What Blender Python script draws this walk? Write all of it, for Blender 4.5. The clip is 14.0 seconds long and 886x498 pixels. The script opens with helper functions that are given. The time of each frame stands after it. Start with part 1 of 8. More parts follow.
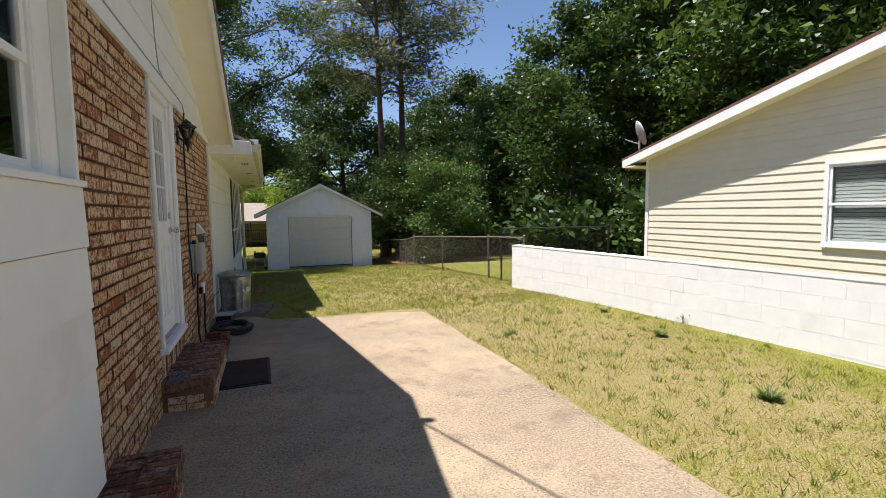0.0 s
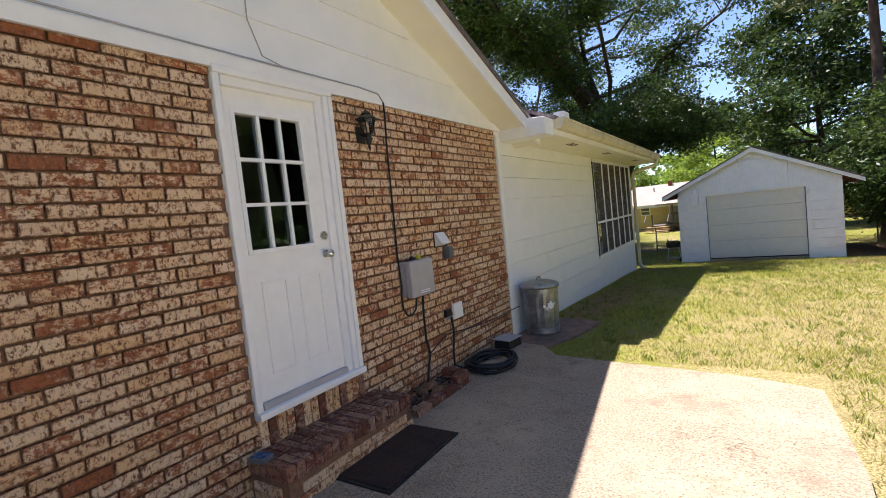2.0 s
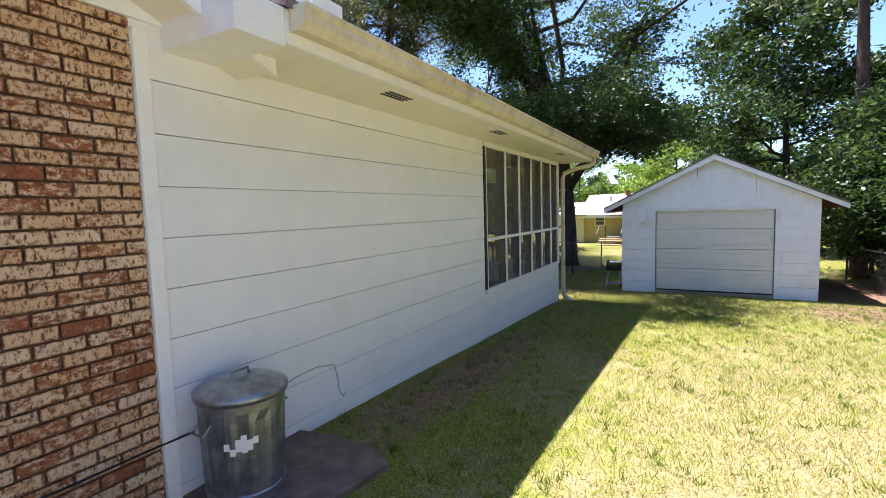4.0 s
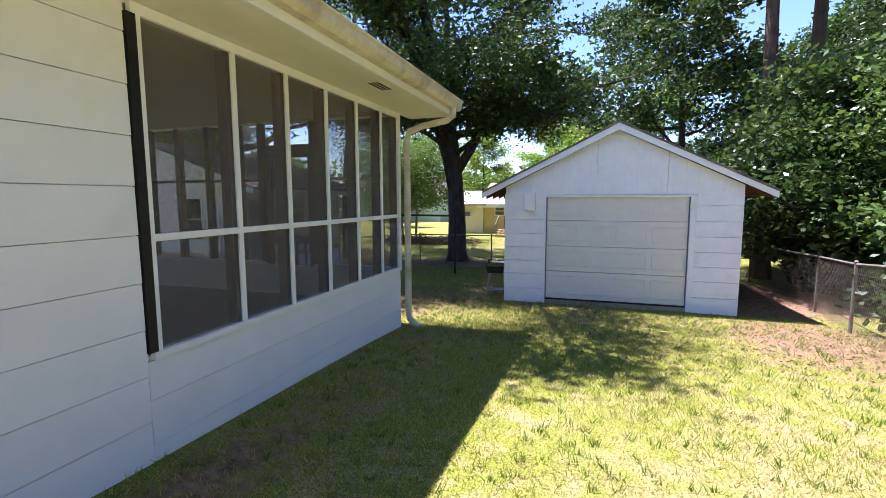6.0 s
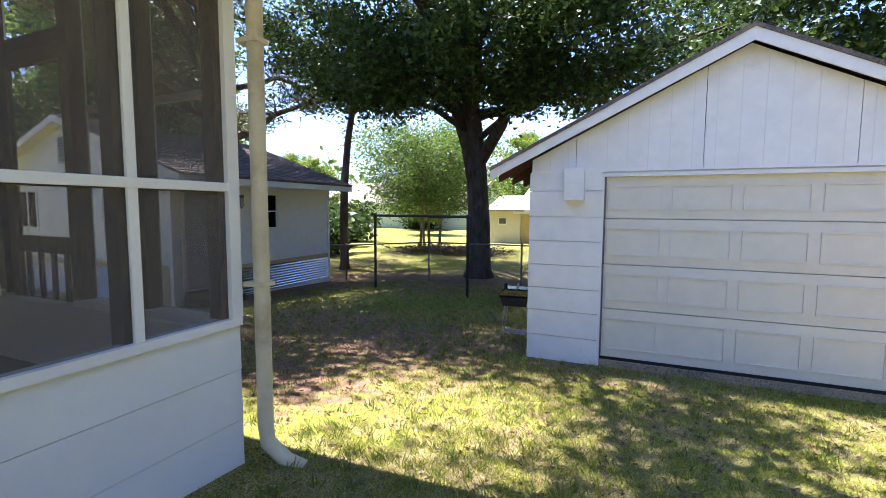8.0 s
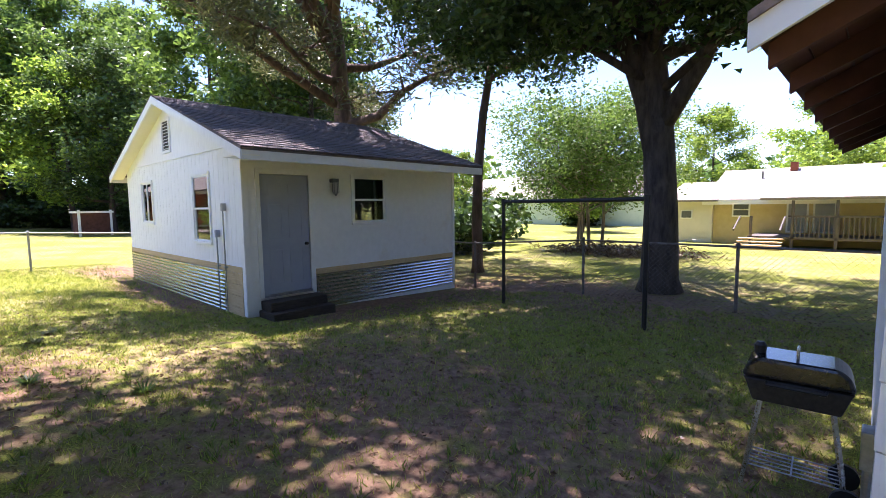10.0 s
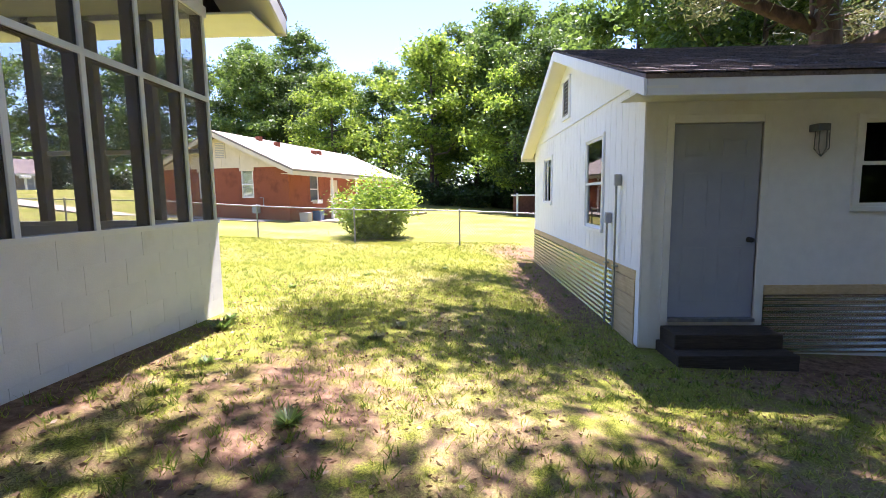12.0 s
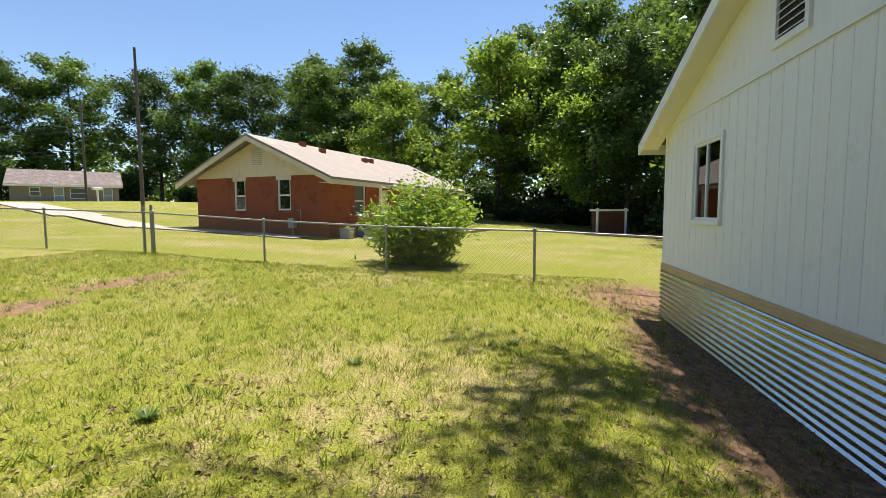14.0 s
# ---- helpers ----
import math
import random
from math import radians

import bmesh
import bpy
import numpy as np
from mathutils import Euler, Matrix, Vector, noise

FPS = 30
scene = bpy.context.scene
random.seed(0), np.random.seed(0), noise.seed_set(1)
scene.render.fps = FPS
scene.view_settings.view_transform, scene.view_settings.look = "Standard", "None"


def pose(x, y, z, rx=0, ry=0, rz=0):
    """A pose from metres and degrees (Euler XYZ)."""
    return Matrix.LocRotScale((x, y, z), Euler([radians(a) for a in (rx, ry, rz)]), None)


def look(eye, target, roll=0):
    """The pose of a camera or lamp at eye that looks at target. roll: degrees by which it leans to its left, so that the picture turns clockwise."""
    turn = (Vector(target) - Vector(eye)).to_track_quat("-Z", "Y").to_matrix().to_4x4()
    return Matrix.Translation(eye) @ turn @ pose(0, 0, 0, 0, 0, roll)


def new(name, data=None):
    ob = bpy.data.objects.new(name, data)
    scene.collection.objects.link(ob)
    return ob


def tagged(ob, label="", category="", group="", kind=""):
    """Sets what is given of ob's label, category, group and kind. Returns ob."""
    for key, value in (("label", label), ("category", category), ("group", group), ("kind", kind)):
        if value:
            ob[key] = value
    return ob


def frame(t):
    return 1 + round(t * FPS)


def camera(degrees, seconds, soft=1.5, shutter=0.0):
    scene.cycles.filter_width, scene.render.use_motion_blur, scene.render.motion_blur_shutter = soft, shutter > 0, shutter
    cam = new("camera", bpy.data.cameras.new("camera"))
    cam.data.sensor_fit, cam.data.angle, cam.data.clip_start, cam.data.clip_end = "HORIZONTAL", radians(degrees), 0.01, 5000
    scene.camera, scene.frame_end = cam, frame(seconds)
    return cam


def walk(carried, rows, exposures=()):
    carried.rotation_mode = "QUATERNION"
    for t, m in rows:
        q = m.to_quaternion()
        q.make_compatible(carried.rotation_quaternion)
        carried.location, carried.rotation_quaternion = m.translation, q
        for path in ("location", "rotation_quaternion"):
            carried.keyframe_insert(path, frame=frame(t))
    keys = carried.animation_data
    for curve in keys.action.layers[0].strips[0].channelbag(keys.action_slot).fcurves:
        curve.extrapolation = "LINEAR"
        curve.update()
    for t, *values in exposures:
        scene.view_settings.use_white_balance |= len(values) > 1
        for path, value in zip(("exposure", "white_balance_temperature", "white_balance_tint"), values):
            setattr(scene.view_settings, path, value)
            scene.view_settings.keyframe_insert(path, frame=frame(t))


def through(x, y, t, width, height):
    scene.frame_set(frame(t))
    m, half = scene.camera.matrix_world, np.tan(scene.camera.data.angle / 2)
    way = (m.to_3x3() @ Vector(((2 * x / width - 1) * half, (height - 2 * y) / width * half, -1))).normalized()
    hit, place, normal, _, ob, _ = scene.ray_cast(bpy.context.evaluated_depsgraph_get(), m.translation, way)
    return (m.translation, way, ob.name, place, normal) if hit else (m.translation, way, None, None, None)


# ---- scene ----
cam = camera(87.3, 14.0, 0.6)
PATH = [
    (0, (0.822, 0.891, 1.535), (1.524, 2.757, 1.375), -0.7),
    (0.5, (1.172, 1.573, 1.556), (1.297, 3.565, 1.424), -3.2),
    (1, (1.691, 2.045, 1.591), (1.057, 3.938, 1.468), -5.7),
    (1.5, (2.281, 2.613, 1.569), (1.352, 4.379, 1.438), -6.6),
    (2, (2.605, 3.363, 1.549), (1.511, 5.033, 1.425), -6.2),
    (2.5, (2.697, 4.308, 1.538), (1.56, 5.948, 1.409), -5.0),
    (3, (2.694, 5.28, 1.533), (1.593, 6.945, 1.418), -3.9),
    (3.5, (2.608, 6.4, 1.57), (1.582, 8.113, 1.446), -2.6),
    (4, (2.617, 7.382, 1.553), (1.647, 9.123, 1.39), -1.6),
    (6.3, (2.527, 11.851, 1.31), (1.951, 13.755, 1.099), 0.0),
    (6.5, (2.481, 12.266, 1.264), (1.927, 14.177, 1.06), 0.1),
    (7, (2.345, 13.236, 1.176), (1.786, 15.147, 0.983), 0.2),
    (7.2, (2.3, 13.646, 1.148), (1.708, 15.548, 0.971), 0.3),
    (9.3, (1.188, 17.382, 0.907), (0.049, 19.012, 0.697), -0.0),
    (9.5, (1.023, 17.689, 0.893), (-0.164, 19.286, 0.689), -0.0),
    (10, (0.74, 18.256, 0.79), (-0.626, 19.705, 0.606), -0.7),
    (10.5, (0.225, 18.732, 0.756), (-1.408, 19.87, 0.561), -1.6),
    (11, (-0.175, 19.122, 0.73), (-2.037, 19.814, 0.494), -1.8),
    (11.5, (-0.835, 19.434, 0.659), (-2.809, 19.661, 0.424), -1.2),
    (12, (-1.763, 19.553, 0.647), (-3.749, 19.488, 0.423), -0.7),
    (12.5, (-2.82, 19.536, 0.575), (-4.804, 19.392, 0.367), -0.4),
    (13, (-3.939, 19.518, 0.575), (-5.921, 19.34, 0.377), 0.2),
    (13.5, (-4.933, 19.458, 0.612), (-6.915, 19.25, 0.443), 0.1),
    (14, (-5.865, 19.392, 0.607), (-7.829, 19.05, 0.448), -0.2),
]
walk(cam, [(t, look(eye, target, roll)) for t, eye, target, roll in PATH],
     [(0, 0.85, 6400, 15), (0.5, 1.1, 6350, 17), (1.5, 1.4, 6300, 20), (2.5, 1.52, 6200, 22), (3, 1.58, 6100, 21), (3.5, 1.74, 5900, 20), (4, 1.82, 5800, 21), (6.5, 2.06, 5700, 26), (7, 2.22, 5750, 25), (9.5, 2.35, 5850, 31), (11, 2.38, 5900, 30), (11.5, 2.54, 5950, 30), (12, 2.42, 6000, 30), (12.5, 2.08, 6100, 26), (13, 1.70, 6300, 18), (14, 1.10, 6500, 12)])
# ---------------------------------------------------------------- light
SUN = Vector((-0.333, 0.08, 1.0)).normalized()
world = bpy.data.worlds.new("sky")
scene.world = world
world.use_nodes = True
_wn = world.node_tree.nodes
_sky = _wn.new("ShaderNodeTexSky")
_sky.sky_type = "NISHITA"
_sky.sun_disc = False
_sky.sun_elevation = math.asin(SUN.z)
_sky.sun_rotation = math.atan2(SUN.x, SUN.y)
_sky.air_density, _sky.dust_density, _sky.ozone_density = 1.0, 0.05, 3.5
world.node_tree.links.new(_sky.outputs[0], _wn["Background"].inputs[0])
_wn["Background"].inputs[1].default_value = 0.08
_sun = bpy.data.lights.new("sun", "SUN")
_sun.energy, _sun.angle, _sun.color = 5.0, radians(0.53), (1.0, 0.955, 0.875)
sun = new("sun", _sun)
sun.matrix_world = look(SUN * 60, (0, 0, 0))


# ---------------------------------------------------------------- materials
def nodes_of(name):
    m = bpy.data.materials.new(name)
    m.use_nodes = True
    nt = m.node_tree
    return m, nt, nt.nodes, nt.links, nt.nodes["Principled BSDF"]


def rgb(c):
    return (c[0], c[1], c[2], 1.0)


def coords(nt, shift=True):
    """Object coordinates, shifted at random from object to object."""
    tc = nt.nodes.new("ShaderNodeTexCoord")
    if not shift:
        return tc.outputs["Object"]
    oi = nt.nodes.new("ShaderNodeObjectInfo")
    mul = nt.nodes.new("ShaderNodeMath")
    mul.operation = "MULTIPLY"
    mul.inputs[1].default_value = 53.0
    nt.links.new(oi.outputs["Random"], mul.inputs[0])
    add = nt.nodes.new("ShaderNodeVectorMath")
    add.operation = "ADD"
    nt.links.new(tc.outputs["Object"], add.inputs[0])
    nt.links.new(mul.outputs[0], add.inputs[1])
    return add.outputs[0]


def tex_noise(nt, vec, scale, detail=4.0, rough=0.6, stretch=None):
    if stretch:
        mp = nt.nodes.new("ShaderNodeMapping")
        mp.inputs["Scale"].default_value = stretch
        nt.links.new(vec, mp.inputs[0])
        vec = mp.outputs[0]
    n = nt.nodes.new("ShaderNodeTexNoise")
    n.inputs["Scale"].default_value = scale
    n.inputs["Detail"].default_value = detail
    n.inputs["Roughness"].default_value = rough
    nt.links.new(vec, n.inputs["Vector"])
    return n.outputs["Fac"]


def ramp(nt, fac, lo, hi):
    r = nt.nodes.new("ShaderNodeMapRange")
    r.inputs["From Min"].default_value, r.inputs["From Max"].default_value = lo, hi
    nt.links.new(fac, r.inputs["Value"])
    return r.outputs[0]


def mixc(nt, fac, a, b):
    m = nt.nodes.new("ShaderNodeMix")
    m.data_type = "RGBA"
    for sock, val in ((m.inputs[6], a), (m.inputs[7], b)):
        if isinstance(val, tuple):
            sock.default_value = rgb(val)
        else:
            nt.links.new(val, sock)
    if isinstance(fac, float):
        m.inputs[0].default_value = fac
    else:
        nt.links.new(fac, m.inputs[0])
    return m.outputs[2]


def bumped(nt, p, height, strength, distance=0.01):
    b = nt.nodes.new("ShaderNodeBump")
    b.inputs["Strength"].default_value = strength
    b.inputs["Distance"].default_value = distance
    nt.links.new(height, b.inputs["Height"])
    nt.links.new(b.outputs[0], p.inputs["Normal"])


def surface(name, c1, c2, scale=6.0, rough=0.7, c3=None, scale3=1.2, lim3=(0.52, 0.7), bump=0.2, bscale=60.0,
            metal=0.0, stretch=None, dist=0.004, spec=0.3):
    """A painted, wooden, metal or mineral surface: fine grain, large stains and fine relief."""
    m, nt, nd, lk, p = nodes_of(name)
    v = coords(nt)
    col = mixc(nt, ramp(nt, tex_noise(nt, v, scale, stretch=stretch), 0.3, 0.7), c1, c2)
    if c3:
        col = mixc(nt, ramp(nt, tex_noise(nt, v, scale3, 6.0, 0.65), *lim3), col, c3)
    lk.new(col, p.inputs["Base Color"])
    p.inputs["Metallic"].default_value = metal
    p.inputs["Specular IOR Level"].default_value = spec
    rr = nd.new("ShaderNodeMapRange")
    rr.inputs["To Min"].default_value, rr.inputs["To Max"].default_value = max(rough - 0.12, 0.02), min(rough + 0.12, 1.0)
    lk.new(tex_noise(nt, v, scale * 3.0), rr.inputs["Value"])
    lk.new(rr.outputs[0], p.inputs["Roughness"])
    if bump:
        bumped(nt, p, tex_noise(nt, v, bscale, 5.0, stretch=stretch), bump, dist)
    return m


def brick_material(name, cream, pale, red, dark, amount, island=False):
    """Old painted brick: a pale wash worn through to red and soot."""
    m, nt, nd, lk, p = nodes_of(name)
    if island:
        g = nd.new("ShaderNodeNewGeometry")
        rnd = g.outputs["Random Per Island"]
        v = coords(nt, False)
    else:
        oi = nd.new("ShaderNodeObjectInfo")
        rnd = oi.outputs["Random"]
        v = coords(nt)
    wn = nd.new("ShaderNodeTexWhiteNoise")
    wn.noise_dimensions = "1D"
    lk.new(rnd, wn.inputs["W"])
    base = mixc(nt, rnd, cream, pale)
    base = mixc(nt, ramp(nt, wn.outputs["Value"], 0.955, 0.965), base, tuple(0.75 * c for c in red))
    worn = tex_noise(nt, v, 20.0, 8.0, 0.75, (1, 0.8, 1.5))
    shift = nd.new("ShaderNodeMath")
    shift.operation = "MULTIPLY_ADD"
    shift.inputs[1].default_value = 0.22
    shift.inputs[2].default_value = -0.11
    lk.new(wn.outputs["Value"], shift.inputs[0])
    add = nd.new("ShaderNodeMath")
    lk.new(worn, add.inputs[0])
    lk.new(shift.outputs[0], add.inputs[1])
    col = mixc(nt, ramp(nt, add.outputs[0], amount, amount + 0.08), base, red)
    chalk = tex_noise(nt, v, 9.0, 6.0, 0.75)
    col = mixc(nt, ramp(nt, chalk, 0.54, 0.70), col, tuple(min(0.12 + 0.86 * c, 0.8) for c in pale))
    soot = tex_noise(nt, v, 40.0, 9.0, 0.85, (1, 1.0, 0.6))
    col = mixc(nt, ramp(nt, soot, 0.51, 0.565), col, dark)
    # the wash is worn off along the arrises: u and v run from -1 to 1 across each brick's face
    uv = nd.new("ShaderNodeUVMap")
    uv.uv_map = "face"
    sep = nd.new("ShaderNodeSeparateXYZ")
    lk.new(uv.outputs[0], sep.inputs[0])
    dist = []
    for axis, size in (("X", 0.1), ("Y", 0.031)):
        c1 = nd.new("ShaderNodeMath")
        c1.operation = "ABSOLUTE"
        lk.new(sep.outputs[axis], c1.inputs[0])
        c2 = nd.new("ShaderNodeMath")
        c2.operation = "MULTIPLY_ADD"
        c2.inputs[1].default_value, c2.inputs[2].default_value = -size, size
        lk.new(c1.outputs[0], c2.inputs[0])
        dist.append(c2.outputs[0])
    near = nd.new("ShaderNodeMath")
    near.operation = "MINIMUM"
    lk.new(dist[0], near.inputs[0])
    lk.new(dist[1], near.inputs[1])
    wob = nd.new("ShaderNodeMath")
    wob.operation = "MULTIPLY_ADD"
    wob.inputs[1].default_value = 0.042
    lk.new(tex_noise(nt, v, 30.0, 7.0, 0.8), wob.inputs[0])
    lk.new(near.outputs[0], wob.inputs[2])
    col = mixc(nt, ramp(nt, wob.outputs[0], 0.0285, 0.0185), col, dark)
    lk.new(col, p.inputs["Base Color"])
    p.inputs["Roughness"].default_value = 0.9
    p.inputs["Specular IOR Level"].default_value = 0.15
    bumped(nt, p, tex_noise(nt, v, 42.0, 8.0, 0.8), 0.9, 0.012)
    return m


def leaf_material(name, c1, c2, through=0.45):
    m, nt, nd, lk, p = nodes_of(name)
    g = nd.new("ShaderNodeNewGeometry")
    oi = nd.new("ShaderNodeObjectInfo")
    col = mixc(nt, g.outputs["Random Per Island"], c1, c2)
    hsv = nd.new("ShaderNodeHueSaturation")
    mr = nd.new("ShaderNodeMapRange")
    mr.inputs["To Min"].default_value, mr.inputs["To Max"].default_value = 0.75, 1.25
    lk.new(oi.outputs["Random"], mr.inputs["Value"])
    lk.new(mr.outputs[0], hsv.inputs["Value"])
    lk.new(col, hsv.inputs["Color"])
    lk.new(hsv.outputs[0], p.inputs["Base Color"])
    p.inputs["Roughness"].default_value = 0.45
    p.inputs["Specular IOR Level"].default_value = 0.4
    tr = nd.new("ShaderNodeBsdfTranslucent")
    bright = nd.new("ShaderNodeHueSaturation")
    bright.inputs["Value"].default_value = 1.25
    bright.inputs["Hue"].default_value = 0.485
    lk.new(hsv.outputs[0], bright.inputs["Color"])
    lk.new(bright.outputs[0], tr.inputs["Color"])
    mix = nd.new("ShaderNodeMixShader")
    mix.inputs[0].default_value = through
    lk.new(p.outputs[0], mix.inputs[1])
    lk.new(tr.outputs[0], mix.inputs[2])
    lk.new(mix.outputs[0], nd["Material Output"].inputs[0])
    return m


def see_through(name, colour, clear, rough=0.6, tint=(1, 1, 1)):
    """Fine insect mesh: partly open, partly thread."""
    m, nt, nd, lk, p = nodes_of(name)
    p.inputs["Base Color"].default_value = rgb(colour)
    p.inputs["Roughness"].default_value = rough
    t = nd.new("ShaderNodeBsdfTransparent")
    t.inputs[0].default_value = rgb(tint)
    mix = nd.new("ShaderNodeMixShader")
    mix.inputs[0].default_value = clear
    lk.new(p.outputs[0], mix.inputs[1])
    lk.new(t.outputs[0], mix.inputs[2])
    lk.new(mix.outputs[0], nd["Material Output"].inputs[0])
    return m


def glass_material(name, tint=(0.75, 0.8, 0.8)):
    m, nt, nd, lk, p = nodes_of(name)
    gl = nd.new("ShaderNodeBsdfGlossy")
    gl.inputs["Roughness"].default_value = 0.02
    t = nd.new("ShaderNodeBsdfTransparent")
    t.inputs[0].default_value = rgb(tint)
    fr = nd.new("ShaderNodeFresnel")
    fr.inputs[0].default_value = 1.6
    mix = nd.new("ShaderNodeMixShader")
    lk.new(fr.outputs[0], mix.inputs[0])
    lk.new(t.outputs[0], mix.inputs[1])
    lk.new(gl.outputs[0], mix.inputs[2])
    lk.new(mix.outputs[0], nd["Material Output"].inputs[0])
    return m


# bare patches of the lawn: centre, half sizes, strength
EARTH = ((-1.5, 20.5, 6.5, 4.5, 0.78), (-4, 26.5, 9, 4.5, 0.85), (-10.3, 21.15, 4.6, 1.0, 1.4), (5.4, 18.5, 2.4, 3.6, 0.9), (5.6, 23.0, 4.0, 4.0, 1.1), (-14.2, 21.2, 2.2, 1.8, 0.9),
         (-12.6, 13.0, 2.2, 0.5, 1.1), (-10.2, 13.4, 1.6, 0.6, 1.2), (0.5, 12, 0.8, 5.5, 0.8), (-5.7, 24.0, 1.5, 3.4, 1.3), (-4.0, 17.2, 4.2, 0.6, 0.9), (-4.4, 18.5, 2.8, 1.3, 0.8), (-1.0, 18.4, 2.2, 1.4, 0.8))


def lawn_material():
    """Thin spring lawn: green growth, straw, and bare earth in patches."""
    m, nt, nd, lk, p = nodes_of("lawn")
    v = coords(nt, False)
    fine = tex_noise(nt, v, 75.0, 6.0, 0.8)
    mid = tex_noise(nt, v, 5.0, 5.0, 0.65)
    big = tex_noise(nt, v, 0.45, 4.0, 0.6)
    green = mixc(nt, ramp(nt, fine, 0.42, 0.59), (0.07, 0.078, 0.012), (0.26, 0.27, 0.042))
    straw = mixc(nt, ramp(nt, fine, 0.41, 0.60), (0.10, 0.078, 0.03), (0.40, 0.33, 0.15))
    both = nd.new("ShaderNodeMath")
    lk.new(mid, both.inputs[0])
    lk.new(big, both.inputs[1])
    col = mixc(nt, ramp(nt, both.outputs[0], 0.96, 1.20), green, straw)
    sep = nd.new("ShaderNodeSeparateXYZ")
    lk.new(v, sep.inputs[0])

    def blob(cx, cy, rx, ry):
        mp = nd.new("ShaderNodeMapping")
        mp.vector_type = "POINT"
        mp.inputs["Location"].default_value = (-cx / rx, -cy / ry, 0)
        mp.inputs["Scale"].default_value = (1 / rx, 1 / ry, 0)
        lk.new(v, mp.inputs[0])
        ln = nd.new("ShaderNodeVectorMath")
        ln.operation = "LENGTH"
        lk.new(mp.outputs[0], ln.inputs[0])
        return ramp(nt, ln.outputs["Value"], 1.0, 0.2)

    st = nd.new("ShaderNodeMath")
    st.operation = "MULTIPLY_ADD"
    lk.new(blob(3.8, 8.0, 3.6, 12.5), st.inputs[0])
    st.inputs[1].default_value = 0.6
    lk.new(mid, st.inputs[2])
    col = mixc(nt, ramp(nt, st.outputs[0], 0.68, 1.0), col, straw)
    earth = mixc(nt, ramp(nt, tex_noise(nt, v, 14.0, 6.0, 0.7), 0.35, 0.65), (0.10, 0.055, 0.035), (0.28, 0.175, 0.11))
    for cx, cy, rx, ry, k in EARTH:
        a = nd.new("ShaderNodeMath")
        a.operation = "MULTIPLY_ADD"
        lk.new(blob(cx, cy, rx, ry), a.inputs[0])
        a.inputs[1].default_value = k * 0.75
        lk.new(mid, a.inputs[2])
        col = mixc(nt, ramp(nt, a.outputs[0], 0.80, 1.10), col, earth)
    lk.new(col, p.inputs["Base Color"])
    p.inputs["Roughness"].default_value = 0.95
    p.inputs["Specular IOR Level"].default_value = 0.1
    bumped(nt, p, tex_noise(nt, v, 130.0, 4.0, 0.8), 0.5, 0.01)
    return m


def concrete_material():
    m, nt, nd, lk, p = nodes_of("concrete")
    v = coords(nt, False)
    col = mixc(nt, ramp(nt, tex_noise(nt, v, 60.0, 6.0, 0.85), 0.38, 0.62), (0.17, 0.125, 0.085), (0.47, 0.385, 0.27))
    col = mixc(nt, ramp(nt, tex_noise(nt, v, 0.9, 6.0, 0.65), 0.45, 0.75), col, (0.46, 0.36, 0.245))
    col = mixc(nt, ramp(nt, tex_noise(nt, v, 2.6, 8.0, 0.75), 0.52, 0.72), col, (0.20, 0.15, 0.108))
    pits = nd.new("ShaderNodeMath")
    pits.operation = "MULTIPLY_ADD"
    pits.inputs[1].default_value = 0.55
    lk.new(tex_noise(nt, v, 1.1, 5.0, 0.65), pits.inputs[0])
    lk.new(tex_noise(nt, v, 34.0, 8.0, 0.85), pits.inputs[2])
    col = mixc(nt, ramp(nt, pits.outputs[0], 0.83, 0.95), col, (0.12, 0.088, 0.064))
    vo = nd.new("ShaderNodeTexVoronoi")
    vo.inputs["Scale"].default_value = 45.0
    lk.new(v, vo.inputs["Vector"])
    col = mixc(nt, ramp(nt, vo.outputs["Distance"], 0.30, 0.12), col, (0.15, 0.11, 0.082))
    lk.new(col, p.inputs["Base Color"])
    p.inputs["Roughness"].default_value = 0.92
    p.inputs["Specular IOR Level"].default_value = 0.15
    bumped(nt, p, tex_noise(nt, v, 80.0, 6.0, 0.75), 0.7, 0.012)
    return m


def corrugated_material():
    return surface("galvanised_sheet", (0.52, 0.53, 0.55), (0.64, 0.65, 0.66), 4.0, 0.18, (0.50, 0.50, 0.49), 2.0, (0.55, 0.8), 0.03, 40.0, 1.0)


WHITE = surface("white_house_paint", (0.78, 0.79, 0.80), (0.84, 0.84, 0.84), 3.0, 0.6, (0.70, 0.68, 0.62), 0.9, (0.6, 0.85), 0.25, 45.0)
TRIM = surface("white_trim_paint", (0.80, 0.80, 0.80), (0.86, 0.86, 0.85), 8.0, 0.45, (0.72, 0.70, 0.65), 2.0, (0.62, 0.85), 0.15, 70.0)
SOFFIT = surface("cream_soffit_paint", (0.78, 0.75, 0.62), (0.82, 0.79, 0.67), 4.0, 0.6, None, bump=0.1)
GUTTER = surface("aged_gutter_enamel", (0.56, 0.49, 0.33), (0.70, 0.64, 0.47), 7.0, 0.4, (0.34, 0.27, 0.16), 2.5, (0.52, 0.75), 0.1)
SHEDWALL = surface("shed_white_paint", (0.80, 0.80, 0.80), (0.86, 0.86, 0.86), 9.0, 0.6, (0.66, 0.62, 0.54), 2.2, (0.62, 0.84), 0.3, 60.0, stretch=(3, 3, 0.4))
SHEDFRONT = surface("shed_cream_paint", (0.72, 0.71, 0.66), (0.78, 0.77, 0.72), 9.0, 0.6, (0.66, 0.60, 0.48), 1.8, (0.6, 0.84), 0.25, 60.0)
